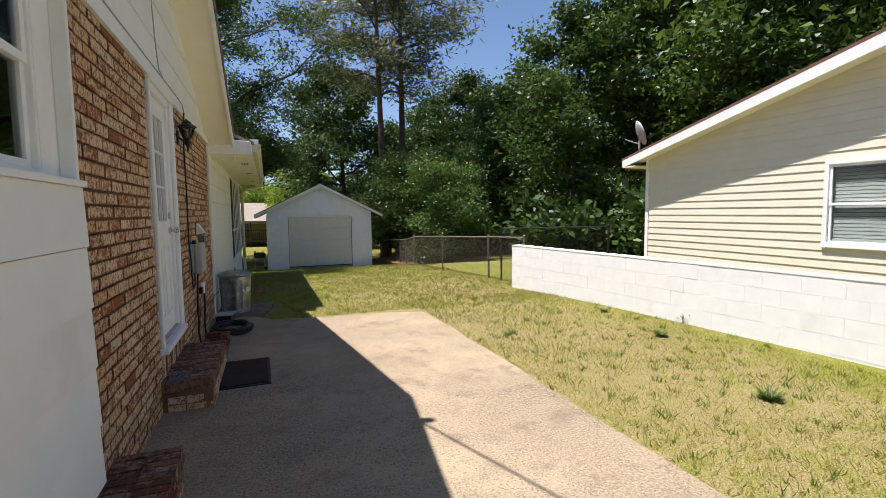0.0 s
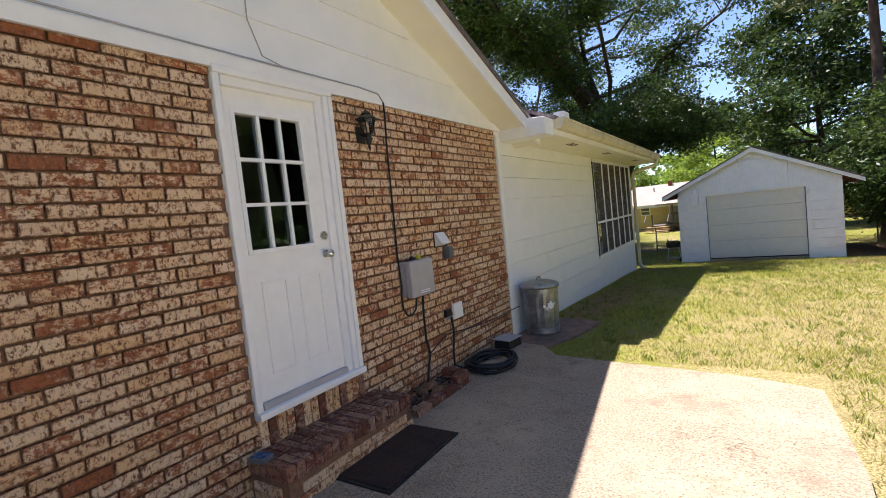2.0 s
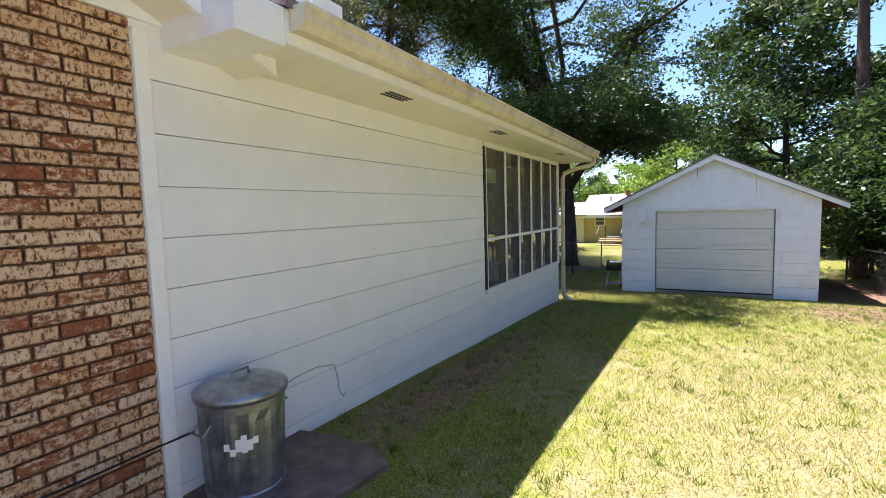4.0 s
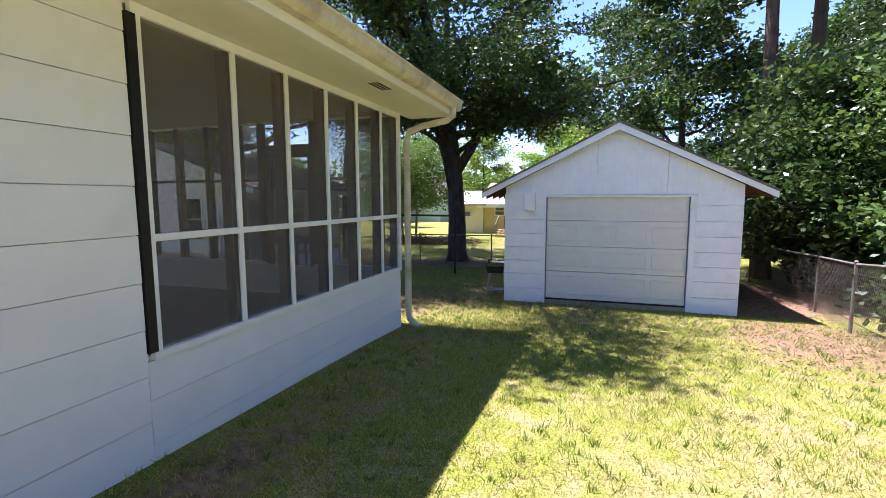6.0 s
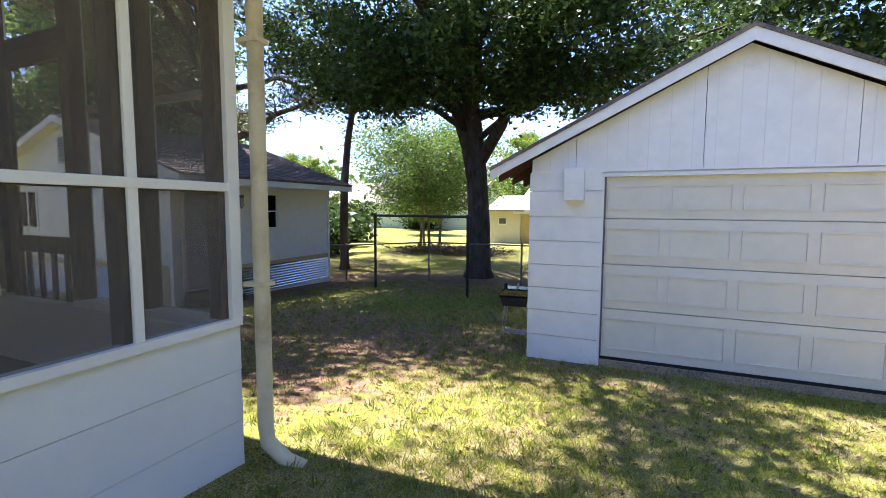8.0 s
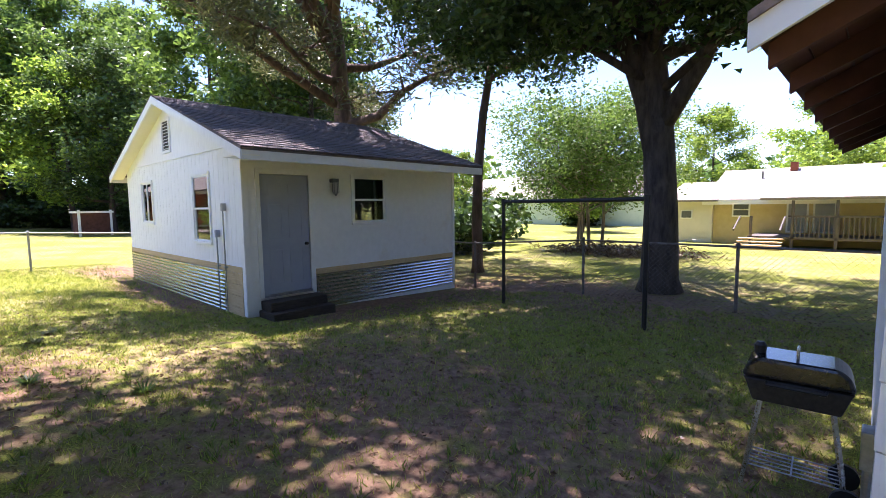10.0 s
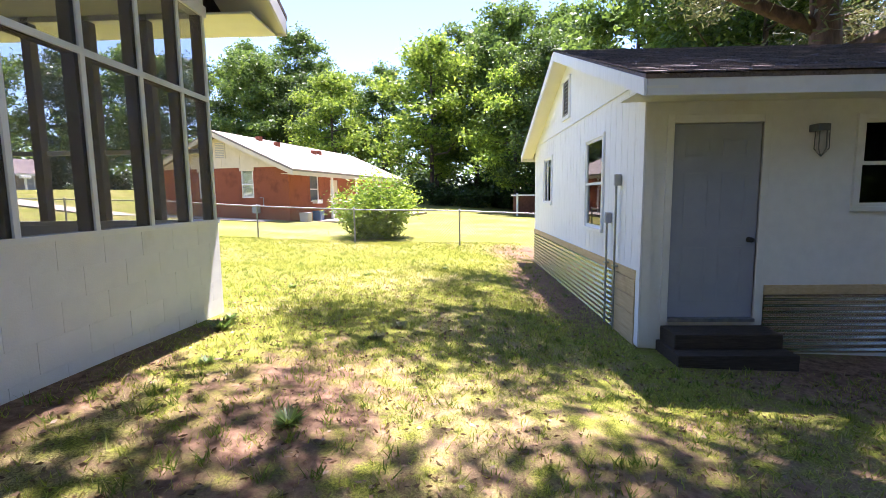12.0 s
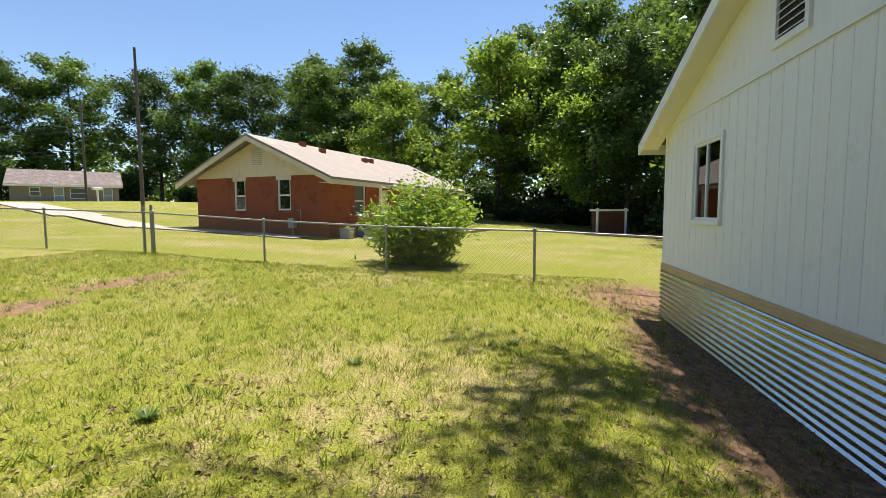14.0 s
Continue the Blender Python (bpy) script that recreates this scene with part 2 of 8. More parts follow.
GARAGE = surface("garage_white_paint", (0.74, 0.74, 0.74), (0.82, 0.82, 0.81), 5.0, 0.6, (0.60, 0.54, 0.46), 1.4, (0.6, 0.82), 0.25, 50.0)
GARDOOR = surface("almond_door_enamel", (0.66, 0.63, 0.55), (0.72, 0.69, 0.61), 5.0, 0.45, (0.58, 0.53, 0.44), 1.2, (0.6, 0.85), 0.08)
MORTAR = surface("brown_mortar", (0.16, 0.08, 0.045), (0.26, 0.15, 0.09), 25.0, 0.95, (0.09, 0.06, 0.04), 3.0, bump=0.6, bscale=120.0)
BRICK = brick_material("washed_brick", (0.70, 0.44, 0.235), (0.77, 0.575, 0.385), (0.36, 0.13, 0.06), (0.19, 0.08, 0.042), 0.53)
BRICKSET = brick_material("washed_brick_field", (0.70, 0.44, 0.235), (0.77, 0.575, 0.385), (0.36, 0.13, 0.06), (0.19, 0.08, 0.042), 0.53, True)
REDBRICK = brick_material("worn_red_brick", (0.30, 0.13, 0.08), (0.36, 0.22, 0.15), (0.17, 0.06, 0.04), (0.07, 0.05, 0.04), 0.47)
CONCRETE = concrete_material()
LAWN = lawn_material()
BLADE = leaf_material("grass_blade", (0.135, 0.18, 0.018), (0.37, 0.395, 0.065), 0.5)
TUFT = leaf_material("green_tuft_blade", (0.07, 0.13, 0.014), (0.21, 0.29, 0.04), 0.45)
DRYBLADE = leaf_material("dry_grass_blade", (0.20, 0.165, 0.055), (0.48, 0.41, 0.16), 0.45)
CLEARGLASS = glass_material("clear_pane", (0.95, 0.96, 0.96))
DARKWOOD = surface("weathered_grey_wood", (0.075, 0.063, 0.054), (0.14, 0.12, 0.105), 12.0, 0.85, None, bump=0.4, stretch=(6, 6, 0.6))
STEPWOOD = surface("dark_wet_wood", (0.034, 0.025, 0.018), (0.07, 0.052, 0.038), 12.0, 0.85, None, bump=0.4, stretch=(6, 0.6, 6))
RAWWOOD = surface("raw_pine_board", (0.50, 0.36, 0.18), (0.62, 0.47, 0.27), 5.0, 0.75, (0.36, 0.24, 0.12), 3.0, (0.58, 0.8), 0.3, 50.0, stretch=(0.6, 4, 9))
SHINGLE = surface("asphalt_shingle", (0.07, 0.058, 0.055), (0.20, 0.165, 0.155), 45.0, 0.95, (0.30, 0.22, 0.19), 2.2, (0.50, 0.72), 0.6, 120.0)
PALEROOF = surface("sunbleached_shingle", (0.23, 0.195, 0.17), (0.31, 0.265, 0.23), 40.0, 0.95, (0.36, 0.30, 0.25), 1.2, bump=0.4, bscale=150.0)
BROWNROOF = surface("brown_shingle", (0.12, 0.06, 0.05), (0.2, 0.1, 0.08), 50.0, 0.95, None, bump=0.4)
BLACK = surface("black_plastic", (0.012, 0.012, 0.013), (0.022, 0.022, 0.023), 20.0, 0.45, None, bump=0.05)
BLACKIRON = surface("black_cast_metal", (0.012, 0.011, 0.010), (0.035, 0.03, 0.026), 40.0, 0.5, None, bump=0.2)
GREYPLASTIC = surface("grey_utility_plastic", (0.36, 0.35, 0.35), (0.42, 0.41, 0.41), 5.0, 0.5, (0.32, 0.30, 0.27), 3.0, (0.6, 0.85), 0.05)
DARKGREY = surface("dark_grey_plastic", (0.10, 0.11, 0.125), (0.14, 0.15, 0.165), 8.0, 0.5, None, bump=0.05)
GALV = surface("galvanised_steel", (0.22, 0.24, 0.27), (0.40, 0.42, 0.45), 14.0, 0.36, (0.15, 0.155, 0.165), 5.0, (0.48, 0.75), 0.15, 30.0, 0.8)
FENCEMETAL = surface("dull_fence_steel", (0.24, 0.24, 0.23), (0.36, 0.36, 0.35), 20.0, 0.55, (0.2, 0.15, 0.1), 4.0, (0.62, 0.8), 0.1, 60.0, 0.6)
RUSTFENCE = surface("rusty_fence_steel", (0.13, 0.11, 0.095), (0.24, 0.215, 0.19), 20.0, 0.7, (0.15, 0.085, 0.05), 4.0, (0.5, 0.7), 0.1, 60.0, 0.4)
CHROME = surface("brushed_nickel", (0.55, 0.55, 0.54), (0.65, 0.65, 0.64), 30.0, 0.28, None, bump=0.0, metal=1.0)
MATMAT = surface("brown_coir", (0.022, 0.014, 0.011), (0.05, 0.03, 0.022), 80.0, 1.0, (0.016, 0.011, 0.009), 6.0, bump=0.8, bscale=200.0)
GREYDOOR = surface("grey_door_enamel", (0.30, 0.32, 0.36), (0.34, 0.36, 0.40), 4.0, 0.5, (0.26, 0.27, 0.29), 2.0, (0.62, 0.85), 0.06)
CORR = corrugated_material()
GLASS = glass_material("window_glass")
SCREEN = see_through("insect_screen", (0.17, 0.15, 0.135), 0.70)
# dark colour that puts the indoor shade into the surface itself
ROOMDARK = surface("unlit_room_tone", (0.10, 0.095, 0.09), (0.14, 0.13, 0.12), 2.0, 0.9, None, bump=0)
PORCHCEIL = surface("grey_porch_ceiling", (0.46, 0.45, 0.43), (0.52, 0.51, 0.49), 2.0, 0.8, None, bump=0.05)
DECK = surface("grey_porch_deck", (0.16, 0.165, 0.19), (0.22, 0.225, 0.25), 3.0, 0.6, None, bump=0.1)
VINYL = surface("cream_vinyl_siding", (0.66, 0.615, 0.50), (0.70, 0.655, 0.54), 4.0, 0.5, (0.60, 0.55, 0.44), 1.0, (0.6, 0.85), 0.06)
YELLOW = surface("yellow_lap_siding", (0.56, 0.44, 0.20), (0.62, 0.50, 0.25), 4.0, 0.6, (0.62, 0.50, 0.24), 0.6, (0.55, 0.8), 0.1)
FARBRICK = surface("far_red_brick", (0.22, 0.065, 0.035), (0.33, 0.11, 0.06), 22.0, 0.9, (0.17, 0.05, 0.03), 1.5, bump=0.4, bscale=30.0, stretch=(1, 1, 4))
CREAMPANEL = surface("cream_panel_paint", (0.62, 0.54, 0.43), (0.68, 0.60, 0.49), 3.0, 0.6, None, bump=0.1)
MINTWALL = surface("pale_green_siding", (0.55, 0.66, 0.58), (0.62, 0.72, 0.64), 3.0, 0.6, None, bump=0.1)
BARK = surface("dark_oak_bark", (0.035, 0.026, 0.02), (0.10, 0.078, 0.06), 9.0, 0.95, (0.13, 0.11, 0.09), 1.5, (0.58, 0.8), 1.0, 16.0, stretch=(1, 1, 0.25), dist=0.03)
PINEBARK = surface("brown_pine_bark", (0.06, 0.04, 0.03), (0.17, 0.11, 0.075), 7.0, 0.95, None, bump=1.0, bscale=14.0, stretch=(1, 1, 0.3), dist=0.03)
MYRTLEBARK = surface("smooth_tan_bark", (0.20, 0.15, 0.11), (0.34, 0.27, 0.2), 6.0, 0.8, None, bump=0.2, stretch=(1, 1, 0.3))
LEAF_DARK = leaf_material("dark_leaf", (0.018, 0.04, 0.009), (0.062, 0.115, 0.02), 0.3)
LEAF_WOOD = leaf_material("woodland_leaf", (0.028, 0.058, 0.012), (0.09, 0.155, 0.028), 0.34)
LEAF_MID = leaf_material("mid_leaf", (0.042, 0.09, 0.014), (0.14, 0.23, 0.038), 0.42)
LEAF_LIGHT = leaf_material("spring_leaf", (0.065, 0.13, 0.014), (0.25, 0.36, 0.04), 0.5)
NEEDLE = leaf_material("pine_needle", (0.07, 0.095, 0.03), (0.21, 0.215, 0.085), 0.38)
DEADLEAF = leaf_material("dry_leaf", (0.11, 0.065, 0.034), (0.27, 0.18, 0.10), 0.2)
DARKPAVE = surface("dirty_red_paving", (0.13, 0.085, 0.065), (0.22, 0.15, 0.115), 8.0, 0.9, (0.10, 0.085, 0.07), 3.0, bump=0.4)
BLUEPLASTIC = surface("blue_solar_cell", (0.03, 0.07, 0.16), (0.08, 0.14, 0.26), 30.0, 0.25, None, bump=0)
BLIND = surface("white_window_blind", (0.70, 0.70, 0.68), (0.76, 0.76, 0.74), 6.0, 0.7, None, bump=0)
ASPHALT = surface("pale_drive_concrete", (0.32, 0.27, 0.22), (0.42, 0.36, 0.30), 8.0, 0.9, (0.3, 0.25, 0.2), 0.8, (0.58, 0.8), 0.3)
PALEBLOCK = surface("white_block_paint", (0.78, 0.78, 0.79), (0.84, 0.84, 0.84), 5.0, 0.75, (0.66, 0.64, 0.60), 1.6, (0.62, 0.86), 0.5, 90.0)
FARDARK = surface("dark_brown_boards", (0.07, 0.03, 0.022), (0.12, 0.05, 0.04), 5.0, 0.8, None, bump=0.2)
TAPEWHITE = surface("white_printed_label", (0.75, 0.75, 0.75), (0.8, 0.8, 0.8), 5.0, 0.5, None, bump=0)
YELLOWTAPE = surface("yellow_tape", (0.55, 0.5, 0.03), (0.62, 0.56, 0.05), 5.0, 0.5, None, bump=0)


# ---------------------------------------------------------------- mesh helpers
class Mesh:
    """Collects boxes, tubes and prisms into one mesh."""

    def __init__(self):
        self.v, self.f = [], []

    def face(self, *pts):
        n = len(self.v)
        self.v += [tuple(p) for p in pts]
        self.f.append(tuple(range(n, n + len(pts))))
        return self

    def box(self, x0, x1, y0, y1, z0, z1, m=None):
        n = len(self.v)
        c = [Vector((x, y, z)) for z in (z0, z1) for y in (y0, y1) for x in (x0, x1)]
        self.v += [tuple(m @ p) if m else tuple(p) for p in c]
        self.f += [tuple(n + i for i in q) for q in ((0, 2, 3, 1), (4, 5, 7, 6), (0, 1, 5, 4), (2, 6, 7, 3), (0, 4, 6, 2), (1, 3, 7, 5))]
        return self

    def prism(self, poly, axis, a, b):
        """A polygon in the two other axes (in order), drawn out along axis from a to b."""
        n, k = len(self.v), len(poly)
        put = {"x": lambda p, d: (d, p[0], p[1]), "y": lambda p, d: (p[0], d, p[1]), "z": lambda p, d: (p[0], p[1], d)}[axis]
        self.v += [put(p, a) for p in poly] + [put(p, b) for p in poly]
        self.f += [tuple(range(n + k - 1, n - 1, -1)), tuple(range(n + k, n + 2 * k))]
        self.f += [(n + i, n + (i + 1) % k, n + k + (i + 1) % k, n + k + i) for i in range(k)]
        return self

    def tube(self, pts, r, sides=8, caps=True):
        """A round bar along a line of points; r is one radius or one a point."""
        pts = [Vector(p) for p in pts]
        rr = r if isinstance(r, (list, tuple)) else [r] * len(pts)
        n = len(self.v)
        up = None
        for i, p in enumerate(pts):
            d = (pts[min(i + 1, len(pts) - 1)] - pts[max(i - 1, 0)]).normalized()
            if up is None:
                up = Vector((0, 0, 1)) if abs(d.z) < 0.9 else Vector((1, 0, 0))
            side = d.cross(up).normalized()
            up = side.cross(d).normalized()
            for k in range(sides):
                a = 2 * math.pi * k / sides
                self.v.append(tuple(p + (side * math.cos(a) + up * math.sin(a)) * rr[i]))
        for i in range(len(pts) - 1):
            for k in range(sides):
                a, b = n + i * sides + k, n + i * sides + (k + 1) % sides
                self.f.append((a, b, b + sides, a + sides))
        if caps:
            self.f.append(tuple(n + k for k in range(sides - 1, -1, -1)))
            e = n + (len(pts) - 1) * sides
            self.f.append(tuple(e + k for k in range(sides)))
        return self

    def lathe(self, prof, cx=0, cy=0, sides=24):
        """A turned body from (radius, height) pairs."""
        n = len(self.v)
        for r, z in prof:
            for k in range(sides):
                a = 2 * math.pi * k / sides
                self.v.append((cx + r * math.cos(a), cy + r * math.sin(a), z))
        for i in range(len(prof) - 1):
            for k in range(sides):
                a, b = n + i * sides + k, n + i * sides + (k + 1) % sides
                self.f.append((a, b, b + sides, a + sides))
        self.f.append(tuple(n + k for k in range(sides - 1, -1, -1)))
        e = n + (len(prof) - 1) * sides
        self.f.append(tuple(e + k for k in range(sides)))
        return self

    def data(self, name, mat, smooth=False):
        me = bpy.data.meshes.new(name)
        me.from_pydata(self.v, [], self.f)
        me.materials.append(mat)
        if smooth:
            me.polygons.foreach_set("use_smooth", [True] * len(me.polygons))
        me.update()
        return me


def bevelled(ob, width):
    b = ob.modifiers.new("edge", "BEVEL")
    b.width, b.segments, b.limit_method = width, 2, "ANGLE"
    return ob


def part(name, m, mat, parent=None, label="", smooth=False, edge=0.0):
    ob = new(name, m.data(name, mat, smooth))
    if parent:
        ob.parent = parent
    if label:
        tagged(ob, label)
    return bevelled(ob, edge) if edge else ob


def setting(name, m, mat, label, category, smooth=False, edge=0.0):
    return tagged(part(name, m, mat, None, "", smooth, edge), label, category, "", "structure")


def thing(name, label, category, at=(0, 0, 0), turn=0.0, group="", kind=""):
    ob = new(name)
    ob.empty_display_size = 0.1
    ob.matrix_world = pose(*at, 0, 0, turn)
    return tagged(ob, label, category, group, kind)


def lerp(table, v):
    if v <= table[0][0]:
        return table[0][1]
    for (a, p), (b, q) in zip(table, table[1:]):
        if v <= b:
            return p + (q - p) * (v - a) / (b - a)
    return table[-1][1]


EAST = ((-40, 0.0), (7.5, -0.03), (12, -0.18), (17, -0.40), (19.5, -0.66), (21, -0.76), (27, -1.0), (45, -1.2))
WEST = ((-40, 0.0), (5, -0.2), (10.5, -0.36), (13.5, -0.56), (17, -0.70), (21, -0.76), (27, -1.0), (45, -1.2))


def ground_z(x, y):
    k = min(max((-x - 2) / 9, 0), 1)
    away = math.hypot(max(-13.6 - x, 0, x + 5.6), max(21.2 - y, 0, y - 27.0))
    dip = min(max(1 - away / 1.6, 0), 1)
    dip = 0.19 * dip * dip * (3 - 2 * dip)
    s = min(max(((-18 - x) * 0.68 + (6 - y) * 0.73) / 45, 0), 1.3)
    return lerp(EAST, y) * (1 - k) + lerp(WEST, y) * k + (2.0 * s * s * (3 - 2 * s) if x < -12 and s < 1 else (2.0 if x < -12 and s >= 1 else 0.0)) - dip


# ---------------------------------------------------------------- ground
GROUND = []


def on_ground(x, y):
    """The height of the ground sheet under arrays of x and y."""
    xs, ys, zs = (np.asarray(q) for q in GROUND)
    i, j = np.searchsorted(xs, x, "right") - 1, np.searchsorted(ys, y, "right") - 1
    u, v = (x - xs[i]) / (xs[i + 1] - xs[i]), (y - ys[j]) / (ys[j + 1] - ys[j])
    return zs[j, i] * (1 - u) * (1 - v) + zs[j, i + 1] * u * (1 - v) + zs[j + 1, i] * (1 - u) * v + zs[j + 1, i + 1] * u * v


def build_ground():
    xs = sorted(set([-900, -300, -120, -70, -50] + [x * 1.0 for x in range(-40, 31)] + [45, 70, 120, 300, 900]))
    ys = sorted(set([-900, -300, -100, -40, -20, -10] + [y * 1.0 for y in range(-6, 61)] + [80, 120, 300, 900]))
    m = Mesh()
    GROUND.extend((xs, ys))
    for y in ys:
        for x in xs:
            dz = 0.025 * noise.noise(Vector((x * 0.35, y * 0.35, 0))) if y > 9 else 0.0
            m.v.append((x, y, ground_z(x, y) + dz))
    w = len(xs)
    GROUND.append(np.array([q[2] for q in m.v]).reshape(len(ys), w))
    m.f = [(j * w + i, j * w + i + 1, (j + 1) * w + i + 1, (j + 1) * w + i) for j in range(len(ys) - 1) for i in range(w - 1)]
    setting("ground", m, LAWN, "patchy green and straw lawn with bare earth", "lawn", True)


build_ground()


def build_slab():
    rnd = random.Random(4)
    edge = [(3.05 + rnd.uniform(-0.02, 0.02), -8 + 0.4 * i) for i in range(0, 38)]
    edge = [p for p in edge if p[1] < 7.5]
    back = [(3.02, 7.62), (2.6, 7.78), (2.0, 7.86), (1.4, 7.92), (0.85, 8.0), (0.6, 8.3), (0.0, 8.4)]
    m = Mesh().prism([(0.0, -8.0)] + edge + back, "z", -0.3, 0.0)
    setting("driveway", m, CONCRETE, "worn tan aggregate concrete driveway slab", "driveway")
    setting("pavement", Mesh().prism([(0.0, 8.42), (0.62, 8.42), (0.78, 8.95), (0.84, 9.42), (0.88, 9.70), (0.66, 9.82), (0.3, 9.84), (0.0, 9.78)], "z", -0.3, -0.055), DARKPAVE, "old dark paving pad beside the house wall", "pavement")


build_slab()

# ---------------------------------------------------------------- house shell
FRIEZE = 2.62
BRICK_Y0, BRICK_Y1 = 3.46, 8.80
DOOR_Y0, DOOR_Y1, DOOR_Z0, DOOR_Z1 = 5.03, 5.99, 0.43, 2.62
PORCH_Y0, PORCH_Y1 = 13.28, 17.03
WEST_X = -6.58
SLOPE = 0.42
GABLE_Y, GABLE_Z, GABLE_X = 4.87, 4.47, 0.37


def build_shell():
    m = Mesh()
    m.box(-0.12, -0.018, BRICK_Y0 - 0.05, DOOR_Y0, -0.5, FRIEZE)
    m.box(-0.12, -0.018, DOOR_Y1, BRICK_Y1, -0.5, FRIEZE)
    m.box(-0.12, -0.018, DOOR_Y0, DOOR_Y1, -0.5, DOOR_Z0)
    w = setting("wall_brick", m, MORTAR, "painted brick wall with worn cream wash", "brick wall")
    # gable above the bricks
    g = Mesh()
    top = GABLE_Z - 0.1
    g.prism([(1.45, FRIEZE + 0.004), (9.3, FRIEZE + 0.004), (9.3, 2.66), (GABLE_Y, top), (1.45, 2.66)], "x", -0.12, -0.004)
    g.box(-0.12, -0.004, 8.78, 9.3, 2.46, FRIEZE + 0.004)
    setting("wall_gable", g, WHITE, "white painted smooth gable panel above the bricks", "gable wall")
    f = Mesh().box(-0.004, 0.022, 1.45, 9.0, FRIEZE - 0.02, FRIEZE + 0.07)
    setting("trim", f, TRIM, "white frieze board along the brick top", "trim")
    j = Mesh()
    for z in (2.98, 3.30, 3.62, 3.94):
        half = (top - 0.12 - z) / SLOPE
        j.prism([(-0.004, z), (0.008, z), (0.0, z + 0.3), (-0.004, z + 0.3)], "y", GABLE_Y - half, GABLE_Y + half)
    setting("trim", j, WHITE, "white wide boards lapped on the gable panel", "trim")
    # wall south of the bricks, seen with its window
    s = Mesh()
    s.box(-0.12, -0.04, -6, 2.25, 1.66, FRIEZE)
    s.box(-0.12, -0.04, 3.19, BRICK_Y0 - 0.05, 1.66, FRIEZE)
    s.box(-0.12, 0.0, -6, BRICK_Y0 - 0.05, -0.5, 1.66)
    s.box(-0.12, -0.04, 2.25, 3.19, 2.57, FRIEZE)
    wl = setting("wall_south_siding", s, WHITE, "white wide-board siding with a window", "siding wall")
    for k in range(5):
        z = 0.30 + k * 0.275
        b = Mesh().prism([(0.0, z), (0.072, z), (0.062, min(z + 0.27, 1.66)), (0.0, min(z + 0.27, 1.66))], "y", -6, 3.39)
        ob = new("board", b.data("board", WHITE))
        ob.parent = wl
    part("casing", Mesh().box(-0.04, -0.012, 3.21, 3.40, 1.69, FRIEZE), TRIM, wl, edge=0.004)
    part("casing", Mesh().box(-0.04, -0.012, -6, 2.19, 1.69, FRIEZE), TRIM, wl)
    part("corner_bead", Mesh().box(-0.012, 0.05, 3.375, 3.405, 1.69, FRIEZE - 0.02), TRIM, wl, edge=0.004)
    part("ledge", Mesh().box(-0.04, 0.078, -6, 3.40, 1.662, 1.69), TRIM, wl, edge=0.004)
    # siding wall between bricks and porch, with boards
    p = Mesh().box(-0.12, -0.02, BRICK_Y1, PORCH_Y0, -0.9, 2.52)
    p.box(-0.12, -0.02, PORCH_Y0, PORCH_Y1, -0.9, 0.40)
    p.box(-0.12, -0.02, PORCH_Y0, PORCH_Y1, 2.46, 2.52)
    ws = setting("wall_east_siding", p, WHITE, "white painted wide lap siding wall of the house", "siding wall")
    spans = [(-0.557 + k * 0.286, BRICK_Y1 + 0.06, PORCH_Y0 - 0.04, 2.5) for k in range(11)] + [(-0.996 + k * 0.285, PORCH_Y0 - 0.036, PORCH_Y1, 0.39) for k in range(5)]
    for z0, ya, y1, top in spans:
        z1 = min(z0 + 0.286, top)
        b = Mesh().prism([(-0.02, z0 + 0.0025), (0.011, z0 + 0.0025), (0.007, z1 - 0.0025), (-0.02, z1 - 0.0025)], "y", ya, y1)
        ob = new("board", b.data("board", WHITE))
        ob.parent = ws
    part("corner_board", Mesh().box(-0.02, 0.025, BRICK_Y1 - 0.01, BRICK_Y1 + 0.07, -0.3, 2.55), TRIM, ws, edge=0.004)
    # other walls that close the house
    o = Mesh()
    o.box(WEST_X, WEST_X + 0.12, -6, PORCH_Y0, -0.9, 2.6)
    o.box(WEST_X, 0, -6.1, -6, -0.9, 2.6)
    o.box(WEST_X, -0.1, PORCH_Y0 - 0.12, PORCH_Y0, -0.9, 2.55)
    setting("wall_rear", o, WHITE, "plain white outer house wall", "wall")
    # ceiling and floor carry the darkness of the unlit rooms in their colour
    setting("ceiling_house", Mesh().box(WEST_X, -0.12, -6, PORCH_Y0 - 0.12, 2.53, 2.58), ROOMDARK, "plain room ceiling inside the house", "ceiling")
    setting("floor_house", Mesh().box(WEST_X + 0.12, -0.12, -6, PORCH_Y0 - 0.12, 0.38, 0.44), ROOMDARK, "house floor, coloured dark for an unlit room", "floor")


build_shell()


